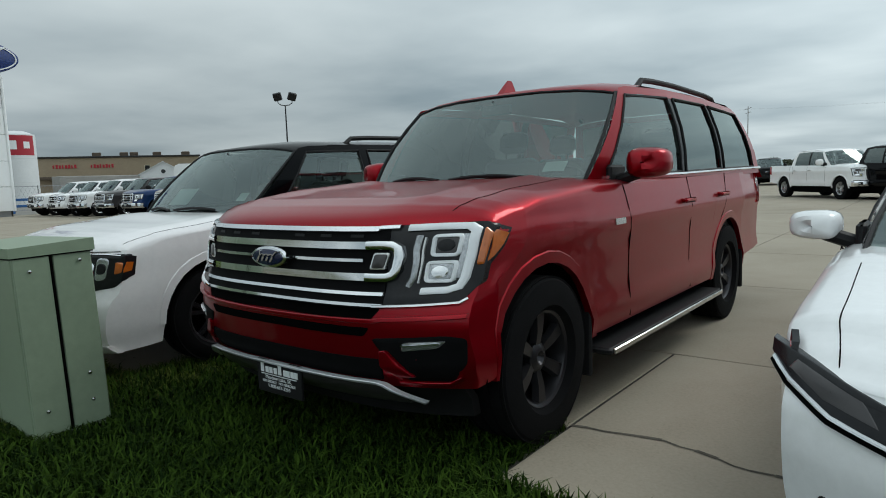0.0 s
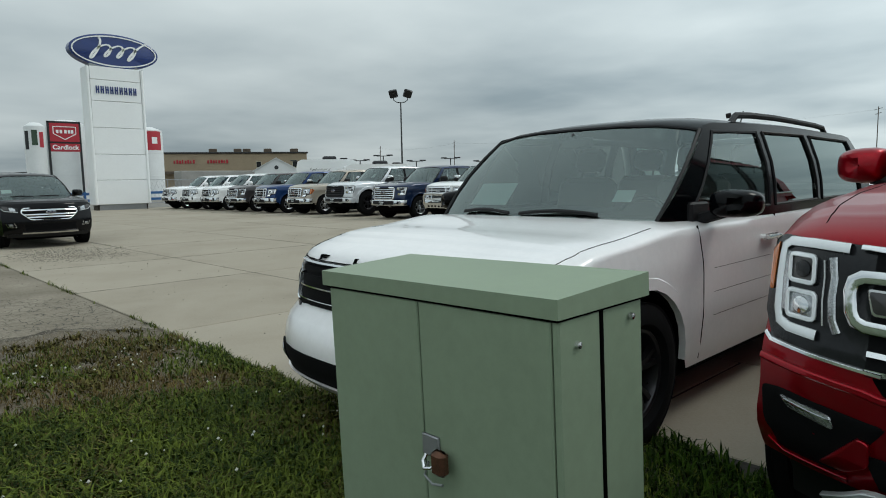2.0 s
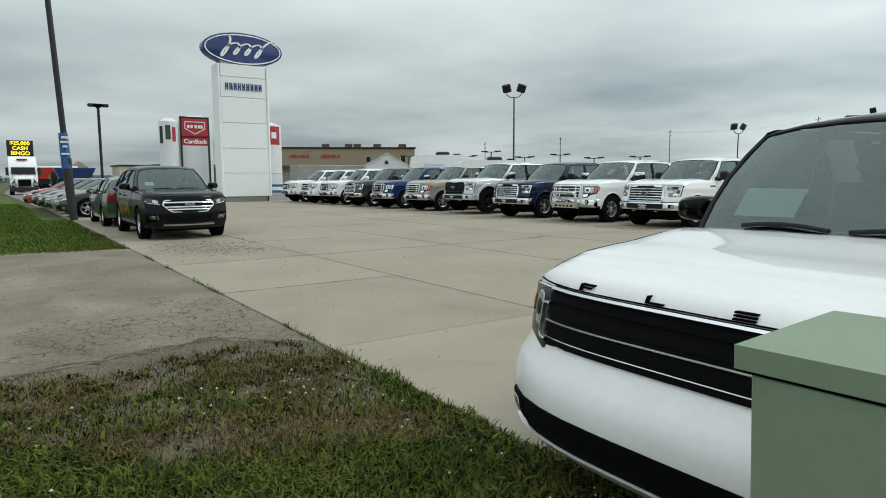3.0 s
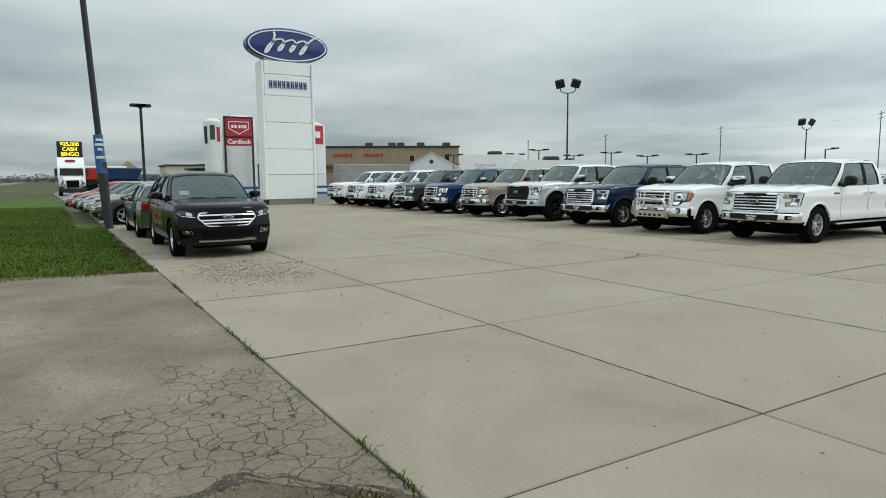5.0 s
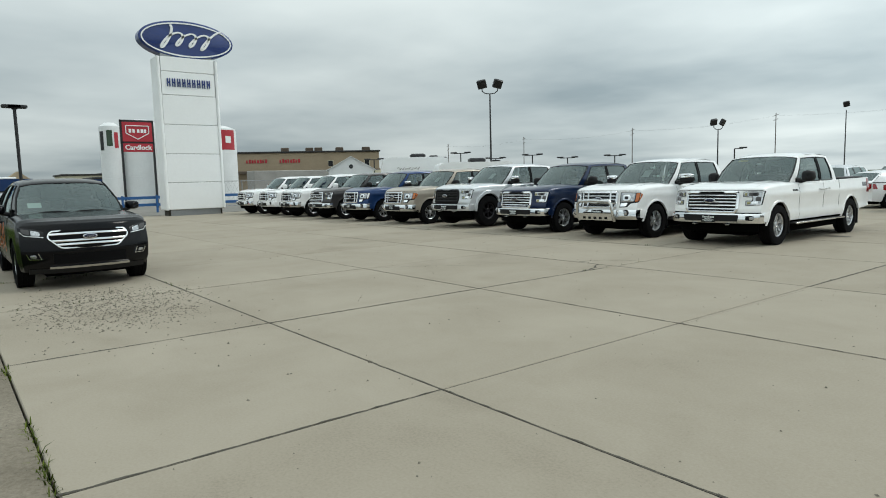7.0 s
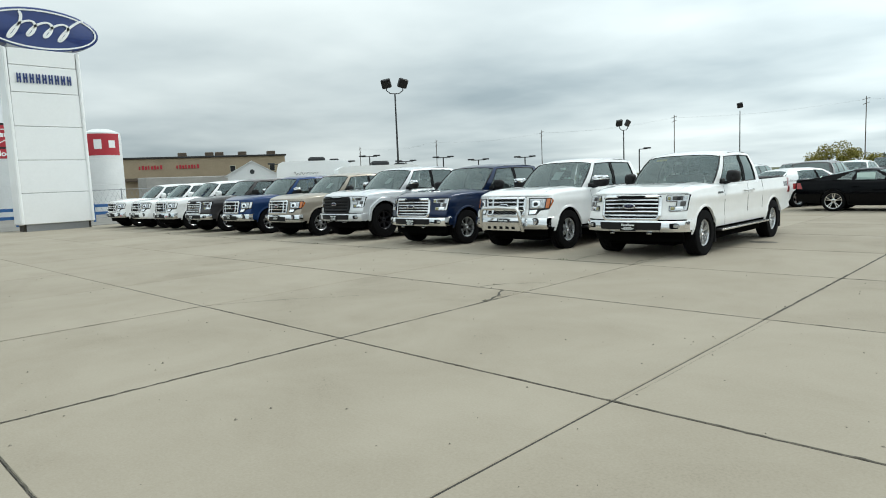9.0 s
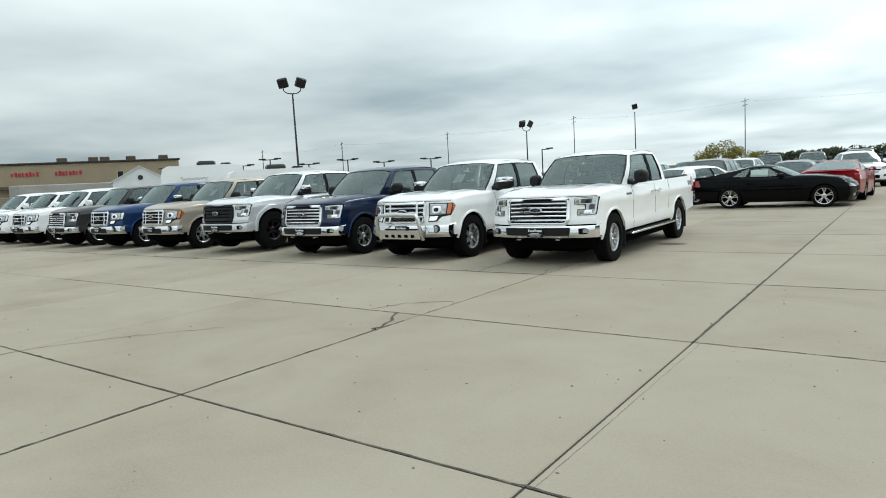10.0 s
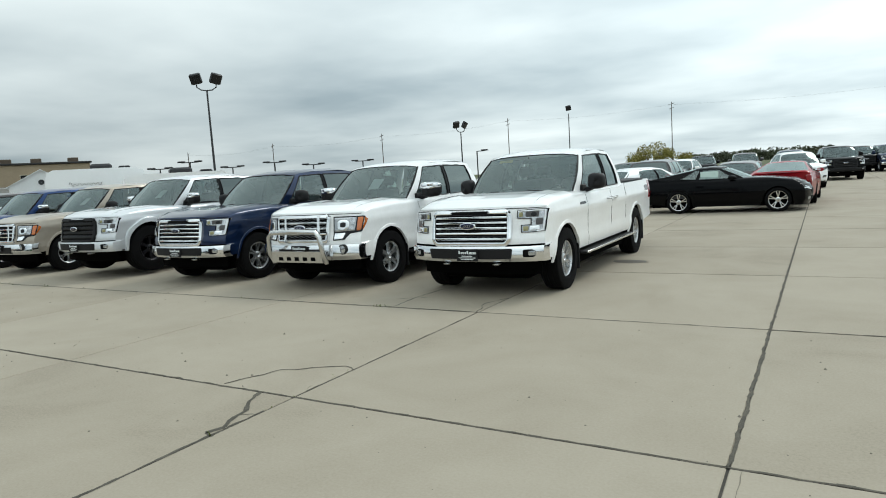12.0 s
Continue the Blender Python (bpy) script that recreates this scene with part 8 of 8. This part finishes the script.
def tree(x, y, h, spread, seed, leaf, label, count=1500):
    rng = np.random.default_rng(seed)
    t = thing("tree", label, "tree", pose(x, y, -0.1))
    g = Geo()
    g.tube([(0, 0, 0), (0.1, 0.05, h * 0.3), (0.0, 0.1, h * 0.6)], h * 0.035, 8, h * 0.015)
    centres = []
    for k in range(11):
        a = rng.random() * 6.28
        z = h * (0.3 + 0.55 * rng.random())
        q = (spread * (0.35 + 0.55 * rng.random()) * math.cos(a), spread * (0.35 + 0.55 * rng.random()) * math.sin(a), z)
        g.tube([(0.05, 0.05, z * 0.55), (q[0] * 0.5, q[1] * 0.5, z * 0.85), q], h * 0.012, 5, h * 0.004)
        centres.append((q, spread * (0.28 + 0.2 * rng.random())))
    part("trunk", g, BARK, t)
    raw_mesh("crown", leaf_cloud(rng, centres, count, h * 0.028), leaf, t, "patchy crown of small leaves")


tree(-34.0, 105.0, 4.6, 2.9, 3, LEAF, "round yellow-green roadside tree", 3200)
tree(-30.5, 106.0, 3.9, 2.4, 4, LEAF, "round yellow-green roadside tree", 3200)
rng = np.random.default_rng(5)
wood = [((x, 330 + 30 * rng.random() + abs(x) * 0.1, 1.2 + 1.9 * rng.random()), 2.2 + 1.6 * rng.random()) for x in np.linspace(-74, -8, 60)]
wood += [((x, 420 + 40 * rng.random(), 0.5 + 0.7 * rng.random()), 2.2) for x in np.linspace(-20, 190, 60)]
wood += [((-600 + 40 * rng.random(), y, 1.0 + 1.8 * rng.random()), 5.0) for y in np.linspace(-200, 420, 110)]
tagged(raw_mesh("far_woods", leaf_cloud(rng, wood, 42000, 0.55), LEAF_DARK, None), "low dark woods along the horizon", "woods", kind="stuff")

# ---- grass ----
GRASS = material("grass_blades", (0.016, 0.032, 0.003), 0.75, colour2=(0.115, 0.145, 0.020), scale=1.2, vary=0.3, spec=0.15, island=0.5)
# lusher growth, with the shade before the cars put into its dark colour
LUSH_SHADE = material("lush_shade_blades", (0.005, 0.016, 0.001), 0.8, colour2=(0.040, 0.078, 0.008), scale=1.6, vary=0.3, spec=0.08, island=0.5)
DRY = material("dry_grass", (0.05, 0.034, 0.011), 0.85, spec=0.1, island=0.4, colour2=(0.16, 0.115, 0.045), scale=2.0, vary=0.3)
LAWN = material("lawn_blades", (0.035, 0.072, 0.007), 0.75, colour2=(0.12, 0.17, 0.026), scale=0.5, vary=0.3, spec=0.12, island=0.35)
CLOVER = material("clover_heads", (0.55, 0.54, 0.48), 0.8, vary=0.15)


def blades(name, label, mat, xs, ys, lo, hi, width, flat, seed):
    """Bent grass blades, three points wide at the root to one at the tip."""
    rng = np.random.default_rng(seed)
    n = len(xs)
    h = lo + (hi - lo) * rng.random(n) ** 1.6
    a = rng.random(n) * 2 * np.pi
    bend = h * flat * (0.3 + 1.0 * rng.random(n))
    w = width * (0.6 + 0.8 * rng.random(n))
    dx, dy = np.cos(a), np.sin(a)
    z0 = np.full(n, -0.024)
    P = np.empty((n, 5, 3))
    for k, (f, hh, ww) in enumerate(((0, 0, 1), (0, 0, -1), (0.4, 0.8, 0.9), (0.4, 0.8, -0.9), (1.0, 1.0, 0))):
        P[:, k, 0] = xs + dx * bend * f - dy * w * ww
        P[:, k, 1] = ys + dy * bend * f + dx * w * ww
        P[:, k, 2] = z0 + h * hh
    V = P.reshape(-1, 3)
    base = np.arange(n)[:, None] * 5
    quads = (base + np.array([[0, 1, 3, 2]]))
    tris = (base + np.array([[2, 3, 4]]))
    me = bpy.data.meshes.new(name)
    me.vertices.add(len(V))
    me.vertices.foreach_set("co", V.ravel())
    loops = np.concatenate([quads.ravel(), tris.ravel()])
    me.loops.add(len(loops))
    me.loops.foreach_set("vertex_index", loops.astype(np.int32))
    starts = np.concatenate([np.arange(n) * 4, 4 * n + np.arange(n) * 3])
    me.polygons.add(2 * n)
    me.polygons.foreach_set("loop_start", starts.astype(np.int32))
    me.update(calc_edges=True)
    me.materials.append(mat)
    return tagged(new(name, me), label, "grass", kind="stuff")


def scatter(rng, n, x0, x1, y0, y1, density):
    xs, ys = rng.uniform(x0, x1, n), rng.uniform(y0, y1, n)
    k = rng.random(n) < density(xs, ys)
    return xs[k], ys[k]


def patchy(xs, ys, s, seed):
    """Soft random patches in 0..1."""
    r = np.random.default_rng(seed)
    out = np.zeros_like(xs)
    for _ in range(7):
        a, f, p = r.random() * 6.28, s * (0.5 + r.random() * 2), r.random() * 6.28
        out += np.sin((xs * np.cos(a) + ys * np.sin(a)) * f + p)
    return np.clip(0.5 + out / 6, 0, 1)


rng = np.random.default_rng(11)


def verge_edge(xs):
    return np.where(xs < -4.6, EDGE_Y + 0.02 - 0.05 * np.sin(xs * 5) * np.sin(xs * 2.3), np.where(xs < -1.6, 2.0 + 0.08 * np.sin(xs * 7), EDGE_Y + 0.10))


def lushness(xs, ys):
    """1 where the grass is green and close, 0 on the bare dirt by the drive."""
    edge = -7.95 + 0.5 * (ys + 0.9) + 0.9 * np.clip(ys - 0.3, 0, 1)
    lush = np.clip((xs - edge + 1.3 * (patchy(xs, ys, 2.2, 5) - 0.5)) / 0.7, 0.0, 1.0)
    fringe = np.clip((xs + 8.0) / 0.5, 0, 1) * np.clip((ys - verge_edge(xs) + 0.22) / 0.12, 0, 1)
    return np.maximum(lush, fringe * 0.8)


def green_density(xs, ys):
    return np.where(ys < verge_edge(xs), (0.22 * np.clip((xs + 8.9) / 0.8, 0, 1) * (patchy(xs, ys, 5, 3) > 0.45) + 0.85 * lushness(xs, ys)) * (0.6 + 0.4 * patchy(xs, ys, 3.0, 2)), 0)


gx, gy = scatter(rng, 480000, -9.0, 0.9, -1.35, 2.1, green_density)
# deep picks the shade-darkened blades, towards the parked cars
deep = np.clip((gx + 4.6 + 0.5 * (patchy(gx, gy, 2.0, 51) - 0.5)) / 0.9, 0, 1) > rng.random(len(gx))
blades("grass", "short green grass on the verge", GRASS, gx[~deep], gy[~deep], 0.018, 0.07, 0.0036, 1.1, 21)
blades("lush_grass", "thick green grass in front of the parked cars, shade in its colour", LUSH_SHADE, gx[deep], gy[deep], 0.03, 0.11, 0.0042, 0.9, 28)
gx, gy = scatter(rng, 105000, -9.3, -3.6, -1.4, 1.32, lambda x, y: np.where(y < verge_edge(x), np.clip(1.0 - 0.72 * lushness(x, y), 0.1, 1) * np.clip((x + 9.35) / 0.9, 0, 1) * np.clip(1.9 * patchy(x, y, 4, 7) - 0.3 + 0.5 * np.clip(x + 8.2, 0, 1), 0, 1), 0))
WEED = material("olive_weed_leaves", (0.028, 0.026, 0.007), 0.8, colour2=(0.13, 0.115, 0.036), scale=2.4, vary=0.3, spec=0.1, island=0.5)
cx, cy = scatter(rng, 1500, -9.2, -4.4, -1.4, 1.28, lambda x, y: np.where(y < verge_edge(x), np.clip(patchy(x, y, 3.5, 61) * 1.6 - 0.45, 0, 1) * np.clip((x + 9.3) / 0.8, 0, 1), 0))
kx, ky = np.repeat(cx, 26) + rng.normal(0, 0.035, 26 * len(cx)), np.repeat(cy, 26) + rng.normal(0, 0.035, 26 * len(cx))
blades("leafy_weeds", "small leafy olive weeds in tufts on the gravel", WEED, kx, ky, 0.016, 0.06, 0.0065, 1.4, 29)
blades("dry_grass", "dry brown weeds over bare dirt", DRY, gx, gy, 0.012, 0.05, 0.0028, 1.3, 22)
gx, gy = scatter(rng, 75000, -8.4, 1.0, -1.35, 1.3, lambda x, y: np.where(y < verge_edge(x), (0.12 + 0.88 * lushness(x, y)) * np.clip(0.35 + patchy(x, y, 2.5, 9), 0, 1), 0))
k = gx < -4.4 + 0.4 * np.sin(gy * 5)
gx, gy = gx[k], gy[k]
blades("broad_weeds", "broad-leaved weeds among the grass", GRASS, gx, gy, 0.015, 0.06, 0.0085, 1.5, 23)
gx, gy = scatter(rng, 230000, -50, -18.2, -5, 1.25, lambda x, y: np.where(y < np.where(x < -30, 0.4, EDGE_Y - 0.06) + 0.08 * np.sin(x * 3), np.clip(1.3 - (-18.2 - x) / 30, 0.12, 1), 0))
blades("far_grass", "short green grass on the far verge", LAWN, gx, gy, 0.02, 0.05, 0.0055, 1.2, 24)
gx, gy = scatter(rng, 26000, -22, -18.0, -3, 1.3, lambda x, y: np.where(y < EDGE_Y + 0.05 * np.sin(x * 4), np.clip(1 - np.minimum((-18.2 - x) / 1.2, (EDGE_Y - y) / 0.5), 0, 1) * patchy(x, y, 3, 17), 0))
blades("edge_grass", "dry brown grass along the lawn edge", DRY, gx, gy, 0.02, 0.07, 0.005, 1.0, 26)
gx, gy = scatter(rng, 150000, -9.0, 9.0, -6.5, 1.3, lambda x, y: np.where((y < -1.3) | (x > 0.9), np.clip((x + 9.2 + 0.3 * y) / 1.5, 0, 1) * (0.5 + 0.5 * patchy(x, y, 1.2, 3)), 0))
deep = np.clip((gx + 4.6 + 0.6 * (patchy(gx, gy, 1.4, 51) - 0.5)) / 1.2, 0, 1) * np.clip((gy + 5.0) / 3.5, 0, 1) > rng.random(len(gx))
blades("verge_grass", "short green grass beside the lot", GRASS, gx[~deep], gy[~deep], 0.025, 0.08, 0.012, 1.2, 27)
blades("verge_grass", "thick green grass beside the lot, shade in its colour", LUSH_SHADE, gx[deep], gy[deep], 0.03, 0.09, 0.013, 1.1, 30)
g = Geo()
cx, cy = scatter(rng, 230, -8.2, -4.0, -2.0, 1.2, lambda x, y: patchy(x, y, 2.4, 13))
for x, y in zip(cx, cy):
    z = 0.02 + 0.05 * rng.random()
    r = 0.006 + 0.004 * rng.random()
    base = len(g.v)
    g.v += [(x + r, y, z), (x, y + r, z), (x - r, y, z), (x, y - r, z), (x, y, z + r), (x, y, z - r)]
    g.f += [(base + a, base + b, base + c) for a, b, c in ((0, 1, 4), (1, 2, 4), (2, 3, 4), (3, 0, 4), (1, 0, 5), (2, 1, 5), (3, 2, 5), (0, 3, 5))]
tagged(raw_mesh("clover", g, CLOVER, None), "small white clover heads in the grass", "flowers", kind="stuff")
# tall weed stem by the sedan
weed = thing("weed", "tall thin weed with dry seed heads and a yellow flower", "weed", pose(-0.52, 0.86, -0.03))
part("stem", Geo().tube([(0, 0, 0), (-0.01, 0.0, 0.2), (-0.045, 0.0, 0.42)], 0.0035, 5, 0.002), GRASS, weed)
for q, r in (((-0.045, 0, 0.42), 0.012), ((0.045, 0.0, 0.36), 0.009), ((-0.035, 0.01, 0.34), 0.010), ((0.0, 0, 0.26), 0.008)):
    part("twig", Geo().tube([(-0.015, 0, 0.22), q], 0.002, 4), GRASS, weed)
    part("seed_head", Geo().lathe([(q[2] - r, 0.001), (q[2] - r * 0.5, r * 0.8), (q[2] + r * 0.3, r), (q[2] + r, 0.002)], 7, "z", (q[0], q[1], 0)), DRY if r < 0.012 else YELLOW, weed)

# grit strewn on the concrete and the drive
STONE = material("grit_stone", (0.10, 0.085, 0.066), 0.9, vary=0.3, colour2=(0.26, 0.232, 0.185), scale=20)
g = Geo()


def grit(xs, ys, lo, hi, z):
    for x, y in zip(xs, ys):
        r = lo + (hi - lo) * rng.random() ** 3
        k = rng.uniform(0.6, 1.3, 5) * r
        base = len(g.v)
        g.v.extend([(x + k[0], y, z), (x, y + k[1], z), (x - k[2], y, z), (x, y - k[3], z), (x, y, z + k[4] * 0.8)])
        g.f.extend([(base, base + 1, base + 4), (base + 1, base + 2, base + 4), (base + 2, base + 3, base + 4), (base + 3, base, base + 4)])


grit(*scatter(rng, 9000, -19.8, -14.2, 1.5, 4.3, lambda x, y: np.clip(1.15 - ((x + 17.3) / 1.9) ** 2 - ((y - 2.6) / 1.1) ** 2, 0.02, 1)), 0.006, 0.02, 0.0)
grit(*scatter(rng, 2600, -24, -4, 1.4, 13, lambda x, y: 0.35 + 0 * x), 0.004, 0.016, 0.0)
grit(*scatter(rng, 26000, -9.9, -6.4, -1.3, 1.25, lambda x, y: np.clip((0.25 + 0.75 * patchy(x, y, 3, 35)) * (1 - lushness(x, y) * 0.7), 0, 1)), 0.004, 0.016, -0.014)
grit(*scatter(rng, 2600, -17.5, -6.6, -3.5, 1.2, lambda x, y: 0.3 + 0.7 * patchy(x, y, 1.5, 33)), 0.004, 0.018, -0.010)
tagged(raw_mesh("grit", g, STONE, None), "loose dark grit strewn over the concrete", "gravel", kind="stuff")

# weeds growing in the joints
wx, wy = [], []
for xj, y0, y1, cnt in ((X0 - STEP, 9, 10.5, 20), (X0 - 2 * STEP, 1.4, 4, 60), (X0 - 3 * STEP, 1.3, 3, 120)):
    wx += list(xj + rng.normal(0, 0.012, cnt))
    wy += list(rng.uniform(y0, y1, cnt))
for yj, x0, x1, cnt in ((Y0 + 3 * STEP, -34, -16, 500), (Y0, -30, -17.5, 160), (EDGE_Y - 0.01, -17.5, -7, 900)):
    k = rng.uniform(x0, x1, cnt)
    k = k[patchy(k, k * 0, 2.0, 41) > 0.55]
    wx += list(k)
    wy += list(yj + rng.normal(0, 0.015, len(k)))
blades("joint_weeds", "small weeds growing in the concrete joints", GRASS, np.array(wx), np.array(wy), 0.02, 0.07, 0.004, 1.0, 25)

# ---- concrete slabs: each a piece, the far ones joined ----
lot = thing("pavement", "pale grey concrete slab lot with dark joints", "pavement", kind="structure")
GAP = 0.014


def slab(x0, x1, y0, y1, z):
    g = Geo()
    b = 0.007
    g.v = [(x0, y0, -0.09), (x1, y0, -0.09), (x1, y1, -0.09), (x0, y1, -0.09), (x0, y0, z - b), (x1, y0, z - b), (x1, y1, z - b), (x0, y1, z - b),
           (x0 + b, y0 + b, z), (x1 - b, y0 + b, z), (x1 - b, y1 - b, z), (x0 + b, y1 - b, z)]
    g.f = [(0, 1, 5, 4), (1, 2, 6, 5), (2, 3, 7, 6), (3, 0, 4, 7), (4, 5, 9, 8), (5, 6, 10, 9), (6, 7, 11, 10), (7, 4, 8, 11), (8, 9, 10, 11)]
    return g


ys = [EDGE_Y] + [Y0 + k * STEP for k in range(29)]
shared = {}
rest = Geo()
for i in range(-11, 10):
    for j in range(len(ys) - 1):
        x0, y0, y1 = X0 + i * STEP, ys[j], ys[j + 1]
        if x0 > -0.5 and j == 0:
            y0 = 1.41
        if j == 0 and i in (2, 3):
            # broken edge: a pocket of soil reaches in here
            for xa, xb, ya in (((x0, -4.6, y0), (-4.6, x0 + STEP, 2.08)) if i == 2 else ((x0, -1.6, 2.08), (-1.6, x0 + STEP, 1.36))):
                me = bpy.data.meshes.new("slab")
                q = slab(GAP / 2, xb - xa - GAP / 2, GAP / 2, y1 - ya - GAP / 2, 0.0)
                me.from_pydata(q.v, [], q.f)
                me.materials.append(CONCRETE)
                ob = new("slab", me)
                ob.parent = lot
                ob.location = (xa, ya, -0.001)
            continue
        if j < 13:
            key = ("verge" if x0 > -0.5 else "edge") if j == 0 else "full"
            if key not in shared:
                me = bpy.data.meshes.new("slab")
                q = slab(GAP / 2, STEP - GAP / 2, GAP / 2, y1 - y0 - GAP / 2, 0.0)
                me.from_pydata(q.v, [], q.f)
                me.materials.append(CONCRETE)
                shared[key] = me
            ob = new("slab", shared[key])
            ob.parent = lot
            ob.location = (x0, y0, random.uniform(-0.0025, 0.0))
        else:
            q = slab(x0 + GAP / 2, x0 + STEP - GAP / 2, y0 + GAP / 2, y1 - GAP / 2, random.uniform(-0.0025, 0.0))
            base = len(rest.v)
            rest.v += q.v
            rest.f += [tuple(base + k for k in f) for f in q.f]
tagged(raw_mesh("slabs", rest, CONCRETE, lot), kind="stuff")
# oil drips on the slabs
STAIN = material("oil_stain", (0.10, 0.088, 0.070), 0.6, vary=0.3, scale=4)
g = Geo()
g.poly([(-14.1 + 0.3 * math.cos(a) * random.uniform(0.8, 1.15), 17.0 + 0.2 * math.sin(a) * random.uniform(0.8, 1.15), 0.002) for a in [2 * math.pi * k / 28 for k in range(28)]])
tagged(raw_mesh("oil_stain", g, STAIN, lot), kind="stuff")
# random cracks that wander across a few slabs
g = Geo()


def crack(pts, w, jit=0.011):
    fine = []
    for (xa, ya), (xb, yb) in zip(pts, pts[1:]):
        n = max(2, int(math.hypot(xb - xa, yb - ya) / 0.08))
        fine += [(xa + (xb - xa) * k / n + random.gauss(0, jit), ya + (yb - ya) * k / n + random.gauss(0, jit)) for k in range(n)]
    fine.append(pts[-1])
    for (xa, ya), (xb, yb) in zip(fine, fine[1:]):
        d = Vector((xb - xa, yb - ya)).normalized()
        ww = w * random.uniform(0.5, 1.3)
        base = len(g.v)
        g.v += [(xa - d.y * ww, ya + d.x * ww, 0.0015), (xa + d.y * ww, ya - d.x * ww, 0.0015), (xb + d.y * ww, yb - d.x * ww, 0.0015), (xb - d.y * ww, yb + d.x * ww, 0.0015)]
        g.f.append((base, base + 1, base + 2, base + 3))


crack([(-14.78, 9.0), (-14.95, 9.42), (-15.15, 9.79)], 0.018, 0.02)
crack([(-14.78, 9.42), (-14.9, 9.36)], 0.006)
crack([(-15.63, 9.82), (-15.41, 10.3), (-14.95, 10.58), (-14.78, 10.5)], 0.008)
crack([(-16.0, 14.1), (-16.07, 13.5), (-16.02, 12.9)], 0.010)
crack([(-16.3, 13.3), (-15.9, 13.5)], 0.006)
crack([(-14.8, 12.84), (-14.95, 13.3), (-14.8, 13.7)], 0.008)
crack([(-1.6, 2.12), (-1.15, 2.18), (-0.7, 2.06), (0.1, 2.14)], 0.014)
# crumbled joints: (where, from, to, half width)
for xj, y0, y1, w in ((X0 - STEP, EDGE_Y, Y0 + 1.9 * STEP, 0.013), (X0 - STEP, Y0 + 2 * STEP, Y0 + 3 * STEP, 0.006), (X0, EDGE_Y, Y0, 0.010), 
                      (X0, Y0 + 2 * STEP, Y0 + 3 * STEP, 0.013), (X0, Y0 + 3 * STEP, Y0 + 6 * STEP, 0.012), (X0 - 2 * STEP, EDGE_Y, Y0 + STEP, 0.007)):
    crack([(xj, y0), (xj, y1)], w, 0.005)
for yj, x0, x1, w in ((Y0, X0 - 2 * STEP, X0, 0.005), (Y0, X0, X0 + STEP, 0.008), (Y0, X0 - 4 * STEP, X0 - 2 * STEP, 0.012), (Y0 + STEP, X0 - 3 * STEP, X0 + 2 * STEP, 0.008), (Y0 + 2 * STEP, X0 - 4 * STEP, X0 + 2 * STEP, 0.010),
                      (Y0 + 3 * STEP, X0 - 7 * STEP, X0 - STEP, 0.016), (Y0 + 3 * STEP, X0 - STEP, X0 + 3 * STEP, 0.009), (Y0 + 4 * STEP, X0 - STEP, X0 + 3 * STEP, 0.006), (Y0 + 5 * STEP, X0 - STEP, X0 + 3 * STEP, 0.008), (Y0 + 6 * STEP, X0 - STEP, X0 + 3 * STEP, 0.010)):
    crack([(x0, yj), (x1, yj)], w, 0.005)
crack([(X0 + 0.05, Y0 + STEP), (X0 + 0.07, Y0 + 2 * STEP)], 0.0015, 0.002)
crack([(-17.85, 6.74), (-17.4, 7.5), (-16.6, 8.4)], 0.005)
crack([(-7.4, 16.0), (-6.9, 16.6), (-7.1, 17.2), (-6.0, 17.5)], 0.007)
tagged(raw_mesh("cracks", g, CRUMBLE, lot), kind="stuff")
